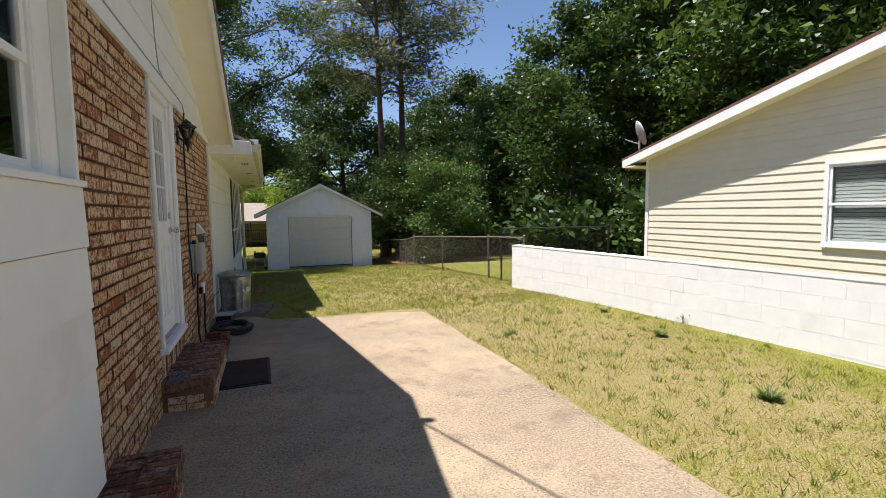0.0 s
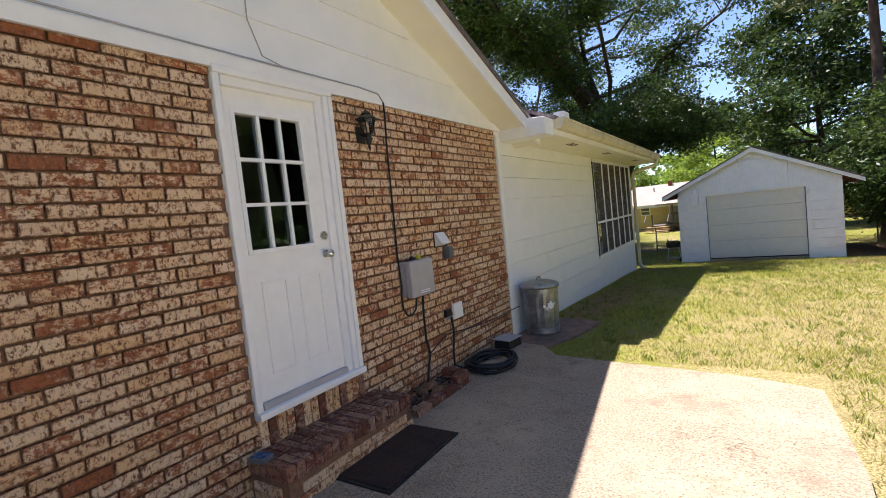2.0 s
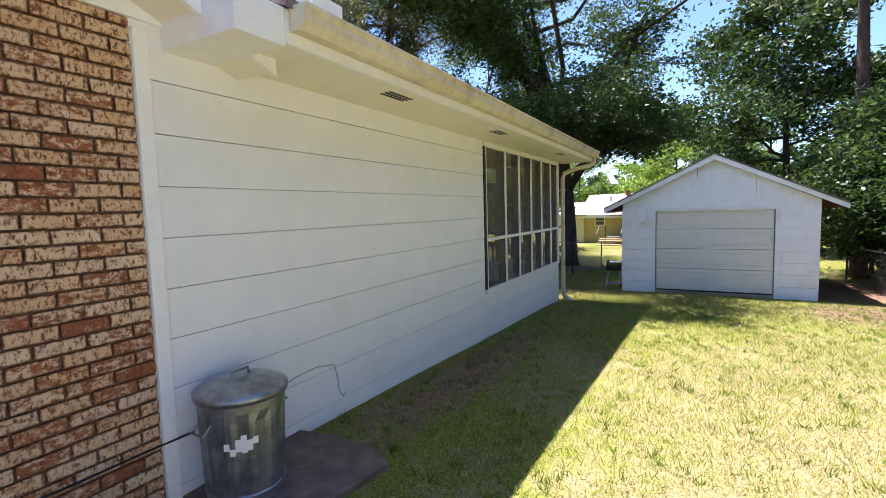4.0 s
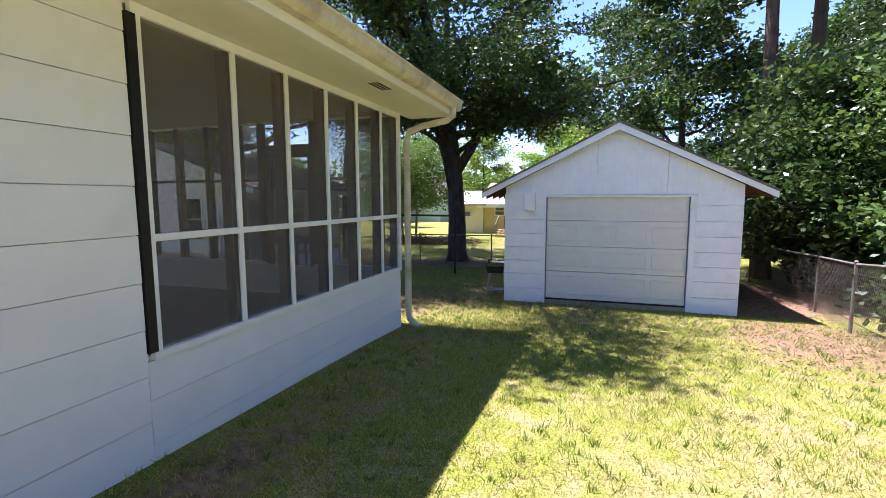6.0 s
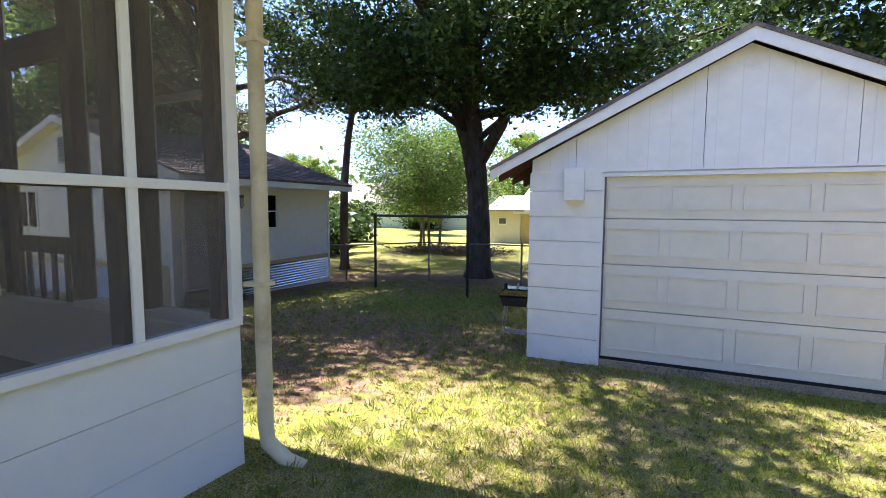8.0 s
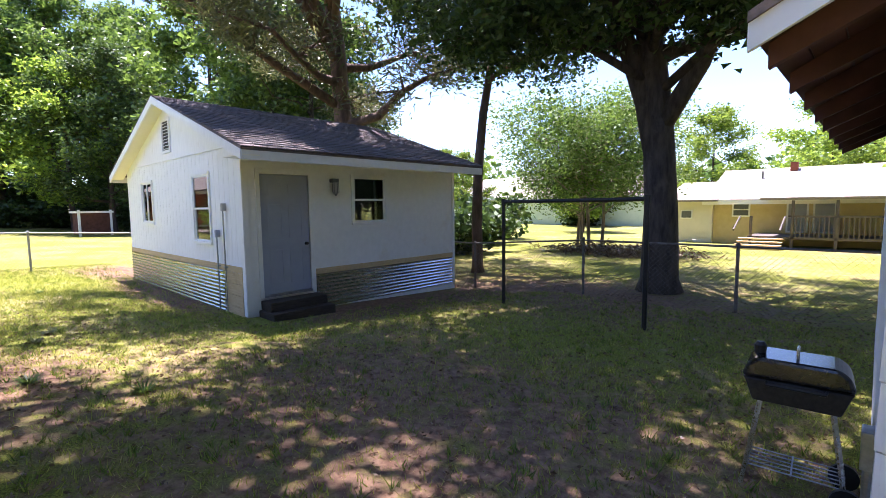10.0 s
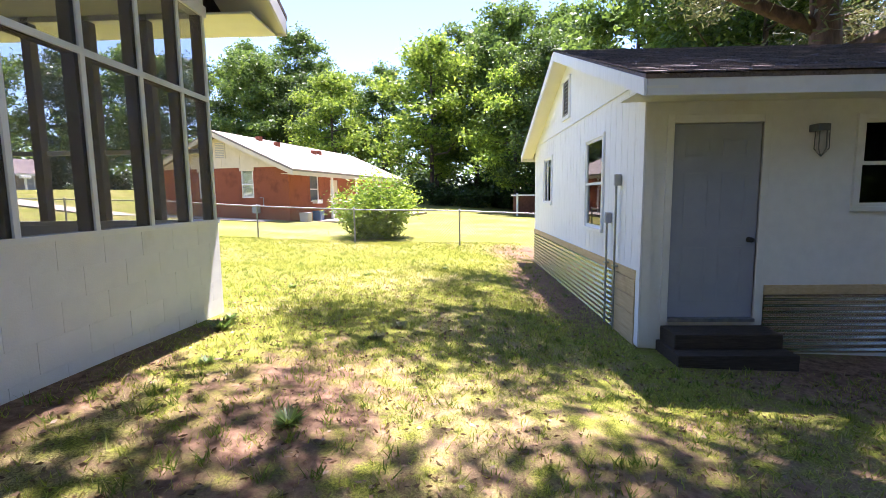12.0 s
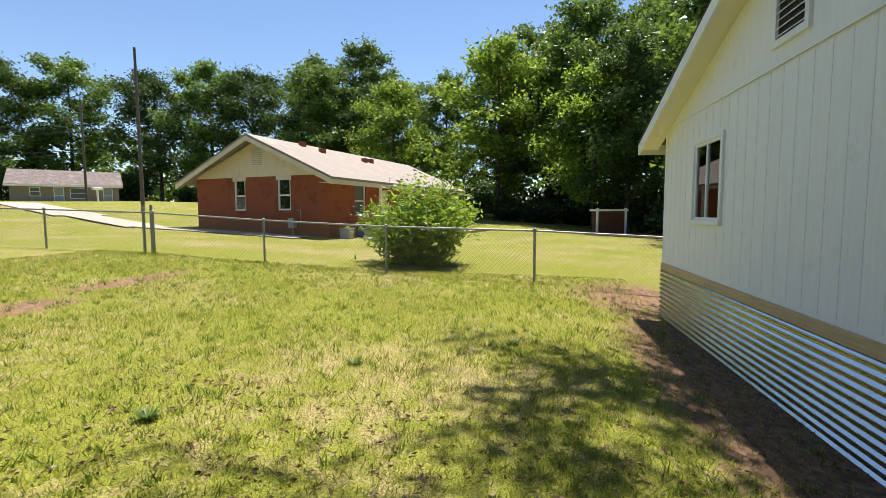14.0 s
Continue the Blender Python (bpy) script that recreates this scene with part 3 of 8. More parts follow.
def build_house_roof():
    ex, wx = 0.62, -7.25
    mid = (ex + wx) / 2
    ez = 2.69
    rz = ez + (ex - mid) * SLOPE
    y0, y1 = -6.6, 17.62
    m = Mesh()
    m.prism([(ex + 0.04, ez - 0.02), (mid, rz), (wx - 0.04, ez - 0.02), (wx - 0.04, ez + 0.03), (mid, rz + 0.06), (ex + 0.04, ez + 0.03)], "y", 9.25, y1)
    m.prism([(-0.5, ez + 1.12 * SLOPE - 0.02), (mid, rz), (wx - 0.04, ez - 0.02), (wx - 0.04, ez + 0.03), (mid, rz + 0.06), (-0.5, ez + 1.12 * SLOPE + 0.03)], "y", y0, 9.25)
    # cross gable over the brick wall
    hy = 9.42
    hz = GABLE_Z - (hy - GABLE_Y) * SLOPE
    ly = 2 * GABLE_Y - hy
    m.prism([(hy, hz), (GABLE_Y, GABLE_Z), (ly, hz), (ly, hz + 0.05), (GABLE_Y, GABLE_Z + 0.06), (hy, hz + 0.05)], "x", mid, GABLE_X + 0.02)
    m.prism([(ex + 0.04, ez - 0.02), (-0.6, ez + 1.22 * SLOPE), (-0.6, ez + 1.22 * SLOPE + 0.05), (ex + 0.04, ez + 0.03)], "y", y0, ly)
    r = setting("roof", m, SHINGLE, "dark asphalt shingle roof of the house", "roof")
    # rake boards and sloped soffit of the cross gable
    d = 0.17
    for s in (1, -1):
        a, b = GABLE_Y, GABLE_Y + s * (hy - GABLE_Y)
        za, zb = GABLE_Z, hz
        part("rake_board", Mesh().prism([(a, za - 0.004), (b, zb - 0.004), (b, zb - d), (a, za - d)], "x", GABLE_X - 0.03, GABLE_X), TRIM, r)
        part("rake_soffit", Mesh().prism([(a, za - d + 0.03), (b, zb - d + 0.03), (b, zb - d + 0.05), (a, za - d + 0.05)], "x", -0.004, GABLE_X - 0.03), SOFFIT, r)
    # eave along the porch side: fascia, boxed soffit, return at its south end
    part("fascia", Mesh().box(ex - 0.02, ex + 0.004, 9.27, y1 - 0.02, 2.49, 2.675), TRIM, r)
    part("soffit", Mesh().box(-0.02, ex - 0.02, 9.27, 17.5, 2.49, 2.51), SOFFIT, r)
    ret = Mesh().prism([(-0.004, 2.47), (ex, 2.47), (ex, 2.68), (GABLE_X, 2.70), (-0.004, 2.70)], "y", 8.95, 9.27)
    part("eave_return", ret, TRIM, r, edge=0.006)
    part("fascia", Mesh().box(wx, wx + 0.02, y0, y1, 2.49, 2.675), TRIM, r)
    part("soffit", Mesh().box(wx + 0.02, WEST_X, y0, 17.5, 2.49, 2.51), SOFFIT, r)
    # north gable: wall, rake boards, boxed soffit
    for s, e in ((1, ex), (-1, wx)):
        part("rake_board", Mesh().prism([(mid, rz - 0.004), (e, ez - 0.025), (e, ez - 0.20), (mid, rz - 0.18)], "y", y1 - 0.03, y1), TRIM, r)
        part("rake_soffit", Mesh().prism([(mid, rz - 0.15), (e, ez - 0.18), (e, ez - 0.155), (mid, rz - 0.125)], "y", PORCH_Y1, y1 - 0.03), SOFFIT, r)
    part("gable", Mesh().prism([(WEST_X, 2.56), (0, 2.56), (0, 2.8), (mid, rz - 0.16), (WEST_X, 2.8)], "y", PORCH_Y1 - 0.12, PORCH_Y1 - 0.01), WHITE, r, "white painted gable wall over the porch")
    # slatted vents in the soffit
    for y in (10.40, 12.58, 15.4):
        v = thing("soffit_vent", "slatted grey metal soffit vent", "vent", (0.46, y + 0.16, 2.486), group="soffit vents")
        part("frame", Mesh().box(-0.075, 0.075, -0.18, 0.18, -0.004, 0.004), SOFFIT, v)
        for k in range(3):
            part("slot", Mesh().box(-0.055 + k * 0.042, -0.03 + k * 0.042, -0.155, 0.155, -0.008, -0.003), BLACK, v)
    # gutter with its lip, and the downspout
    g = thing("gutter", "aged cream metal rain gutter along the eave", "gutter", (ex + 0.008, 0, 0))
    prof = [(0.0, 2.69), (0.0, 2.555), (0.075, 2.555), (0.115, 2.60), (0.115, 2.655), (0.135, 2.67), (0.135, 2.69), (0.105, 2.69), (0.105, 2.61), (0.07, 2.575), (0.012, 2.575), (0.012, 2.69)]
    part("trough", Mesh().prism(prof, "y", 9.3, 17.53), GUTTER, g, edge=0.003)
    for y in (9.3, 17.52):
        part("end_cap", Mesh().prism(prof[:7], "y", y - 0.006, y + 0.006), GUTTER, g)
    part("outlet_strap", Mesh().box(-0.03, 0.1, 9.38, 9.62, 2.692, 2.78), TRIM, g, "white folded metal flashing block")
    d = thing("downspout", "cream ribbed metal downspout at the porch corner", "downspout")
    pts = [(ex + 0.06, 17.3, 2.57), (ex + 0.06, 17.3, 2.47), (ex - 0.02, 17.26, 2.40), (0.28, 17.18, 2.33), (0.12, 17.13, 2.26), (0.085, 17.12, 2.15), (0.085, 17.12, -0.20), (0.10, 17.12, -0.30), (0.2, 17.15, -0.40), (0.3, 17.18, -0.44)]
    part("pipe", Mesh().tube(pts, 0.045, 10), GUTTER, d, smooth=True)
    for z in (1.9, 0.6):
        part("strap", Mesh().box(0.0, 0.135, 17.07, 17.17, z, z + 0.025), GUTTER, d)


build_house_roof()


# ---------------------------------------------------------------- porch
def build_porch():
    setting("floor_porch", Mesh().box(WEST_X + 0.1, -0.12, PORCH_Y0, PORCH_Y1 - 0.1, -0.12, -0.02), DECK, "grey painted porch floor", "floor")
    setting("ceiling_porch", Mesh().box(WEST_X, -0.03, PORCH_Y0, PORCH_Y1, 2.47, 2.5), PORCHCEIL, "grey flat porch ceiling", "ceiling")
    # block wall under the north screens, and the west one
    bw = setting("wall_block_north", Mesh().box(WEST_X + 0.012, 0.0, PORCH_Y1 - 0.16, PORCH_Y1 - 0.0025, -1.0, 0.40), PALEBLOCK, "white painted concrete block wall under porch screens", "block wall")
    setting("wall_block_west", Mesh().box(WEST_X, WEST_X + 0.15, PORCH_Y0, PORCH_Y1 - 0.16, -1.0, 0.40), PALEBLOCK, "white painted concrete block wall of the porch", "block wall")
    rnd = random.Random(8)
    full = Mesh().box(-0.197, 0.197, 0, 0.012, 0, 0.197)
    fd = full.data("block", PALEBLOCK)
    hd = Mesh().box(-0.097, 0.097, 0, 0.012, 0, 0.197).data("half_block", PALEBLOCK)
    for k in range(7):
        z = -0.99 + k * 0.2
        x = WEST_X + 0.1 if k % 2 else WEST_X
        if k % 2:
            h = new("block", hd)
            h.parent = bw
            h.location = (WEST_X + 0.1, PORCH_Y1 - 0.012, z)
            x = WEST_X + 0.2
        while x + 0.4 <= 0.02:
            b = new("block", fd)
            b.parent = bw
            b.location = (x + 0.2, PORCH_Y1 - 0.012 + rnd.uniform(-0.001, 0.001), z)
            x += 0.4
    # east screens
    ys = [13.32, 14.06, 14.67, 15.28, 15.88, 16.48, 17.0]
    e = setting("window_screen_east", Mesh().box(-0.05, 0.03, PORCH_Y0, PORCH_Y1, 0.395, 0.44), TRIM, "white framed insect screens along the porch", "porch screen")
    for y in ys:
        part("batten", Mesh().box(0.0, 0.02, y - 0.022, y + 0.022, 0.44, 2.44), TRIM, e, edge=0.003)
        part("stud", Mesh().box(-0.10, -0.012, y - 0.05, y + 0.045, 0.42, 2.47), DARKWOOD, e)
    part("rail", Mesh().box(0.002, 0.023, ys[0], ys[-1], 1.115, 1.16), TRIM, e, edge=0.003)
    part("inner_rail", Mesh().box(-0.08, -0.012, ys[0], ys[-1], 1.11, 1.15), DARKWOOD, e)
    part("header", Mesh().box(-0.05, 0.022, ys[0] - 0.04, PORCH_Y1, 2.42, 2.485), TRIM, e)
    part("corner_post", Mesh().box(-0.04, 0.025, 16.97, PORCH_Y1 + 0.01, 0.44, 2.49), TRIM, e)
    part("jamb", Mesh().box(-0.04, 0.022, PORCH_Y0 - 0.03, PORCH_Y0 + 0.03, 0.44, 2.42), BLACK, e)
    for a, b in zip(ys, ys[1:]):
        part("screen", Mesh().box(-0.006, -0.004, a + 0.02, b - 0.02, 0.44, 1.12), SCREEN, e)
        part("screen", Mesh().box(-0.006, -0.004, a + 0.02, b - 0.02, 1.15, 2.43), SCREEN, e)
    # north screens, with the screen door
    xs = [-6.52, -6.08, -5.52, -4.93, -4.33, -3.74, -3.15, -2.56, -2.16, -1.28, -0.64, -0.05]
    n = setting("window_screen_north", Mesh().box(WEST_X, -2.14, PORCH_Y1 - 0.12, PORCH_Y1 + 0.02, 0.40, 0.44), TRIM, "white and dark framed insect screens on the porch end", "porch screen")
    part("sill", Mesh().box(-1.28, 0.0, PORCH_Y1 - 0.12, PORCH_Y1 + 0.02, 0.40, 0.44), TRIM, n)
    for x in xs:
        part("stud", Mesh().box(x - 0.045, x + 0.045, PORCH_Y1 - 0.10, PORCH_Y1 - 0.012, 0.42, 2.5), DARKWOOD, n)
        part("batten", Mesh().box(x - 0.02, x + 0.02, PORCH_Y1 - 0.004, PORCH_Y1 + 0.012, 0.44, 2.5), TRIM, n)
    part("rail", Mesh().box(xs[0], -2.16, PORCH_Y1 - 0.002, PORCH_Y1 + 0.014, 1.625, 1.67), TRIM, n)
    part("inner_rail", Mesh().box(xs[0], -2.16, PORCH_Y1 - 0.08, PORCH_Y1 - 0.012, 1.62, 1.66), DARKWOOD, n)
    part("rail", Mesh().box(-1.28, xs[-1], PORCH_Y1 - 0.002, PORCH_Y1 + 0.014, 1.625, 1.67), TRIM, n)
    part("header", Mesh().box(WEST_X, 0, PORCH_Y1 - 0.1, PORCH_Y1 + 0.016, 2.45, 2.56), TRIM, n)
    for a, b in zip(xs, xs[1:]):
        if a < -2.0 and b > -1.5:
            continue
        part("screen", Mesh().box(a + 0.02, b - 0.02, PORCH_Y1 - 0.010, PORCH_Y1 - 0.008, 0.44, 2.46), SCREEN, n)
    door = thing("screen_door", "brown wooden screen door in the porch end", "screen door", (0, PORCH_Y1 - 0.05, 0))
    for x in (-2.10, -1.38):
        part("stile", Mesh().box(x, x + 0.09, -0.02, 0.02, -0.02, 2.05), DARKWOOD, door, edge=0.004)
    for z in (0.0, 0.72, 1.96):
        part("door_rail", Mesh().box(-2.01, -1.38, -0.018, 0.018, z, z + 0.11), DARKWOOD, door)
    for k in range(4):
        part("baluster", Mesh().box(-1.93 + k * 0.15, -1.90 + k * 0.15, -0.012, 0.012, 0.11, 0.72), DARKWOOD, door)
    part("screen", Mesh().box(-2.01, -1.38, -0.002, 0.002, 0.11, 1.96), SCREEN, door)
    part("transom", Mesh().box(-2.12, -1.30, -0.03, 0.03, 2.06, 2.14), DARKWOOD, door)
    # west screens
    w = setting("window_screen_west", Mesh().box(WEST_X, WEST_X + 0.1, PORCH_Y0, PORCH_Y1, 0.40, 0.44), TRIM, "white framed insect screens on the porch west side", "porch screen")
    wy = [13.35, 14.0, 14.62, 15.24, 15.86, 16.45, 16.98]
    for y in wy:
        part("stud", Mesh().box(WEST_X + 0.01, WEST_X + 0.10, y - 0.045, y + 0.045, 0.44, 2.47), DARKWOOD, w)
        part("batten", Mesh().box(WEST_X - 0.012, WEST_X + 0.008, y - 0.02, y + 0.02, 0.44, 2.47), TRIM, w)
    part("rail", Mesh().box(WEST_X - 0.012, WEST_X + 0.03, wy[0], wy[-1], 1.12, 1.165), TRIM, w)
    part("header", Mesh().box(WEST_X, WEST_X + 0.1, PORCH_Y0, PORCH_Y1 - 0.1, 2.42, 2.5), TRIM, w)


build_porch()


# ---------------------------------------------------------------- windows and doors
def sash_window(name, w, h, label, frame_mat, at, turn, slide=False, blind=False, proud=0.03, kind="structure", cas=0.06, grid=False):
    """A window in a wall: casing, two sashes with their panes, sill. Local: x across, y out of the wall (front at -y), z up."""
    win = thing(name, label, "window", at, turn, kind=kind)
    c = cas
    part("casing", Mesh().box(-w / 2 - c, w / 2 + c, -proud, 0.0, h, h + c), frame_mat, win, edge=0.003)
    part("sill", Mesh().box(-w / 2 - c, w / 2 + c, -proud - 0.012, 0.0, -c, 0), frame_mat, win, edge=0.003)
    for s in (-1, 1):
        a, b = sorted((s * w / 2, s * (w / 2 + c)))
        part("casing", Mesh().box(a, b, -proud, 0.0, 0, h), frame_mat, win, edge=0.003)
    t = 0.035
    halves = [(-w / 2, 0.015, 0, h), (-0.015, w / 2, 0, h)] if slide else [(-w / 2, w / 2, 0, h / 2 + 0.018), (-w / 2, w / 2, h / 2 - 0.018, h)]
    for k, (x0, x1, z0, z1) in enumerate(halves):
        y = 0.0 if k else 0.012
        fr = Mesh().box(x0, x0 + t, y - 0.018, y + 0.01, z0, z1).box(x1 - t, x1, y - 0.018, y + 0.01, z0, z1)
        fr.box(x0 + t, x1 - t, y - 0.018, y + 0.01, z0, z0 + t).box(x0 + t, x1 - t, y - 0.018, y + 0.01, z1 - t, z1)
        sash = part("sash", fr, frame_mat, win)
        pane = part("pane", Mesh().box(x0 + t, x1 - t, y - 0.004, y, z0 + t, z1 - t), GLASS, sash)
        pane.visible_shadow = False
        if grid:
            for i in (1, 2):
                gx = x0 + t + (x1 - x0 - 2 * t) * i / 3
                part("muntin", Mesh().box(gx - 0.006, gx + 0.006, y + 0.001, y + 0.008, z0 + t, z1 - t), frame_mat, sash)
            gm = (z0 + z1) / 2
            part("muntin", Mesh().box(x0 + t, x1 - t, y + 0.002, y + 0.009, gm - 0.006, gm + 0.006), frame_mat, sash)
    if blind:
        for k in range(int(h / 0.05)):
            part("slat", Mesh().box(-w / 2 + 0.03, w / 2 - 0.03, 0.045, 0.055, 0.03 + k * 0.05, 0.072 + k * 0.05), BLIND, win)
    else:
        # dark sheet close behind the panes in place of a shaded room
        part("room", Mesh().box(-w / 2, w / 2, 0.34, 0.36, -0.02, h + 0.02), ROOMDARK, win, "dark sheet standing in for the unlit room")
    return win


sash_window("window_1", 0.88, 0.84, "white double-hung kitchen window with dark panes", TRIM, (-0.04, 2.74, 1.72), 90, cas=0.02, grid=True)


def build_back_door():
    y0, y1, z0, z1 = DOOR_Y0 + 0.06, DOOR_Y1 - 0.155, 0.515, 2.51
    d = thing("door_1", "white half-glazed back door with nine panes", "door", (-0.05, 0, 0), kind="structure")
    lx0, lx1, lz0, lz1 = 5.175, 5.68, 1.487, 2.357
    leaf = Mesh().box(-0.02, 0.02, y0, lx0, z0, z1).box(-0.02, 0.02, lx1, y1, z0, z1).box(-0.02, 0.02, lx0, lx1, z0, lz0).box(-0.02, 0.02, lx0, lx1, lz1, z1)
    part("leaf", leaf, TRIM, d)
    for k in (1, 2):
        y = lx0 + (lx1 - lx0) * k / 3
        part("muntin", Mesh().box(-0.014, 0.024, y - 0.011, y + 0.011, lz0, lz1), TRIM, d)
        z = lz0 + (lz1 - lz0) * k / 3
        part("muntin", Mesh().box(-0.013, 0.023, lx0, lx1, z - 0.011, z + 0.011), TRIM, d)
    for i in range(3):
        for k in range(3):
            a, b = lx0 + (lx1 - lx0) * i / 3, lz0 + (lz1 - lz0) * k / 3
            pn = part("pane", Mesh().box(-0.003, 0.003, a + 0.011, a + (lx1 - lx0) / 3 - 0.011, b + 0.011, b + (lz1 - lz0) / 3 - 0.011), GLASS, d)
            pn.visible_shadow = False
    bead = Mesh().box(0.02, 0.03, lx0 - 0.03, lx0, lz0 - 0.03, lz1 + 0.03).box(0.02, 0.03, lx1, lx1 + 0.03, lz0 - 0.03, lz1 + 0.03)
    bead.box(0.02, 0.03, lx0, lx1, lz0 - 0.03, lz0).box(0.02, 0.03, lx0, lx1, lz1, lz1 + 0.03)
    part("glazing_bead", bead, TRIM, d, edge=0.003)
    # jambs, brick mould, threshold
    for a, b in ((DOOR_Y0, y0), (y1, DOOR_Y1)):
        part("jamb", Mesh().box(-0.06, 0.045, a, b, 0.475, z1 + 0.06), TRIM, d, edge=0.006)
    for a, b in ((DOOR_Y0, DOOR_Y0 + 0.045), (DOOR_Y1 - 0.095, DOOR_Y1 - 0.05), (DOOR_Y1 - 0.045, DOOR_Y1)):
        part("brick_mould", Mesh().box(0.045, 0.075, a, b, 0.475, z1 + 0.06), TRIM, d, edge=0.008)
    part("head_jamb", Mesh().box(-0.06, 0.06, y0, y1, z1, z1 + 0.06), TRIM, d, edge=0.006)
    part("head_mould", Mesh().box(-0.06, 0.08, DOOR_Y0, DOOR_Y1, z1 + 0.06, DOOR_Z1), TRIM, d, edge=0.008)
    part("threshold", Mesh().box(-0.07, 0.10, DOOR_Y0, DOOR_Y1, 0.43, 0.475), TRIM, d, edge=0.006)
    part("sweep", Mesh().box(-0.03, 0.06, y0, y1, 0.475, 0.515), GREYPLASTIC, d)
    # dark sheet behind the door glass, coloured as the unlit room
    part("room", Mesh().box(-1.2, -1.18, y0 - 0.8, y1 + 0.8, 0.46, 2.52), ROOMDARK, d, "dark sheet standing in for the unlit room")
    for z, r in ((1.53, 0.032), (1.395, 0.03)):
        k = part("deadbolt" if z > 1.4 else "knob", Mesh().tube([(0.02, y1 - 0.05, z), (0.034, y1 - 0.05, z)], r, 16), CHROME, d, smooth=False)
    part("knob_ball", Mesh().tube([(0.03, y1 - 0.05, 1.395), (0.055, y1 - 0.05, 1.395), (0.06, y1 - 0.05, 1.395), (0.075, y1 - 0.05, 1.395), (0.09, y1 - 0.05, 1.395), (0.098, y1 - 0.05, 1.395)], [0.014, 0.013, 0.022, 0.03, 0.027, 0.014], 16), CHROME, d, smooth=True)
    for a, b in ((y0 + 0.12, (y0 + y1) / 2 - 0.05), ((y0 + y1) / 2 + 0.05, y1 - 0.12)):
        m = Mesh()
        for q in ((a, b, 0.66, 0.678), (a, b, 1.262, 1.28), (a, a + 0.018, 0.678, 1.262), (b - 0.018, b, 0.678, 1.262)):
            m.box(0.019, 0.027, q[0], q[1], q[2], q[3])
        part("panel_mould", m, TRIM, d, edge=0.003)
    part("strike_plate", Mesh().box(0.075, 0.079, y1 + 0.06, y1 + 0.09, 1.335, 1.43), TRIM, d)

    # lamp hanging in the room behind the door
    lamp = thing("pendant_lamp", "amber glass pendant lamp glowing inside the house", "ceiling lamp", (-1.0, 5.6, 2.12))
    amber, nt, nd, lk, p = nodes_of("amber_lamp_glass")
    p.inputs["Base Color"].default_value = (0.6, 0.25, 0.05, 1)
    p.inputs["Emission Color"].default_value = (1.0, 0.42, 0.08, 1)
    p.inputs["Emission Strength"].default_value = 0.25
    glow, nt, nd, lk, p = nodes_of("lit_bulb")
    p.inputs["Emission Color"].default_value = (1.0, 0.72, 0.3, 1)
    p.inputs["Emission Strength"].default_value = 2.0
    part("stem", Mesh().tube([(0, 0, 0.05), (0, 0, 0.41)], 0.008, 6), CHROME, lamp)
    part("shade", Mesh().lathe([(0.02, 0.055), (0.07, 0.05), (0.085, 0.03), (0.07, -0.01), (0.04, -0.035), (0.01, -0.04)], 0, 0, 16), amber, lamp, "amber glass bowl", smooth=True)
    for s in (-1, 1):
        part("bulb", Mesh().lathe([(0.004, 0.018), (0.02, 0.012), (0.024, 0.0), (0.02, -0.015), (0.004, -0.022)], 0.075, s * 0.035, 10), glow, lamp, smooth=True)


build_back_door()


# ---------------------------------------------------------------- things along the brick wall
def build_lantern():
    l = thing("wall_lantern", "black cast metal wall lantern with glass panes", "wall lamp", (0.0, 6.28, 2.31))
    l.scale = (0.85, 0.85, 0.66)
    part("back_plate", Mesh().prism([(-0.05, -0.10), (0.05, -0.10), (0.06, 0.0), (0.05, 0.10), (-0.05, 0.10), (-0.06, 0.0)], "x", 0.0, 0.018), BLACKIRON, l, edge=0.004)
    part("arm", Mesh().tube([(0.01, 0, 0.02), (0.05, 0, -0.02), (0.09, 0, -0.03), (0.11, 0, 0.0)], 0.011, 8), BLACKIRON, l)
    part("finial", Mesh().lathe([(0.004, -0.21), (0.014, -0.17), (0.01, -0.14), (0.028, -0.10), (0.04, -0.06), (0.02, -0.03), (0.045, 0.0)], 0.11, 0, 14), BLACKIRON, l, smooth=True)
    cage = Mesh()
    for k in range(6):
        a = math.pi / 3 * k
        cage.tube([(0.11 + 0.045 * math.cos(a), 0.045 * math.sin(a), 0.0), (0.11 + 0.085 * math.cos(a), 0.085 * math.sin(a), 0.165)], 0.006, 5)
    part("cage", cage, BLACKIRON, l)
    for k in range(6):
        a, b = math.pi / 3 * k, math.pi / 3 * (k + 1)
        q = Mesh().face((0.11 + 0.043 * math.cos(a), 0.043 * math.sin(a), 0.004), (0.11 + 0.043 * math.cos(b), 0.043 * math.sin(b), 0.004),
                        (0.11 + 0.082 * math.cos(b), 0.082 * math.sin(b), 0.16), (0.11 + 0.082 * math.cos(a), 0.082 * math.sin(a), 0.16))
        part("pane", q, GLASS, l).visible_shadow = False
    part("cap", Mesh().lathe([(0.108, 0.16), (0.11, 0.172), (0.06, 0.215), (0.05, 0.22), (0.055, 0.235), (0.03, 0.26), (0.012, 0.275), (0.008, 0.29)], 0.11, 0, 6), BLACKIRON, l)
    part("candle", Mesh().lathe([(0.014, 0.0), (0.014, 0.09), (0.009, 0.10)], 0.11, 0, 10), RAWWOOD, l)


build_lantern()


def cable(name, label, pts, r, mat, category="cable"):
    c = part(name, Mesh().tube(pts, r, 6), mat, None, smooth=True)
    return tagged(c, label, category)


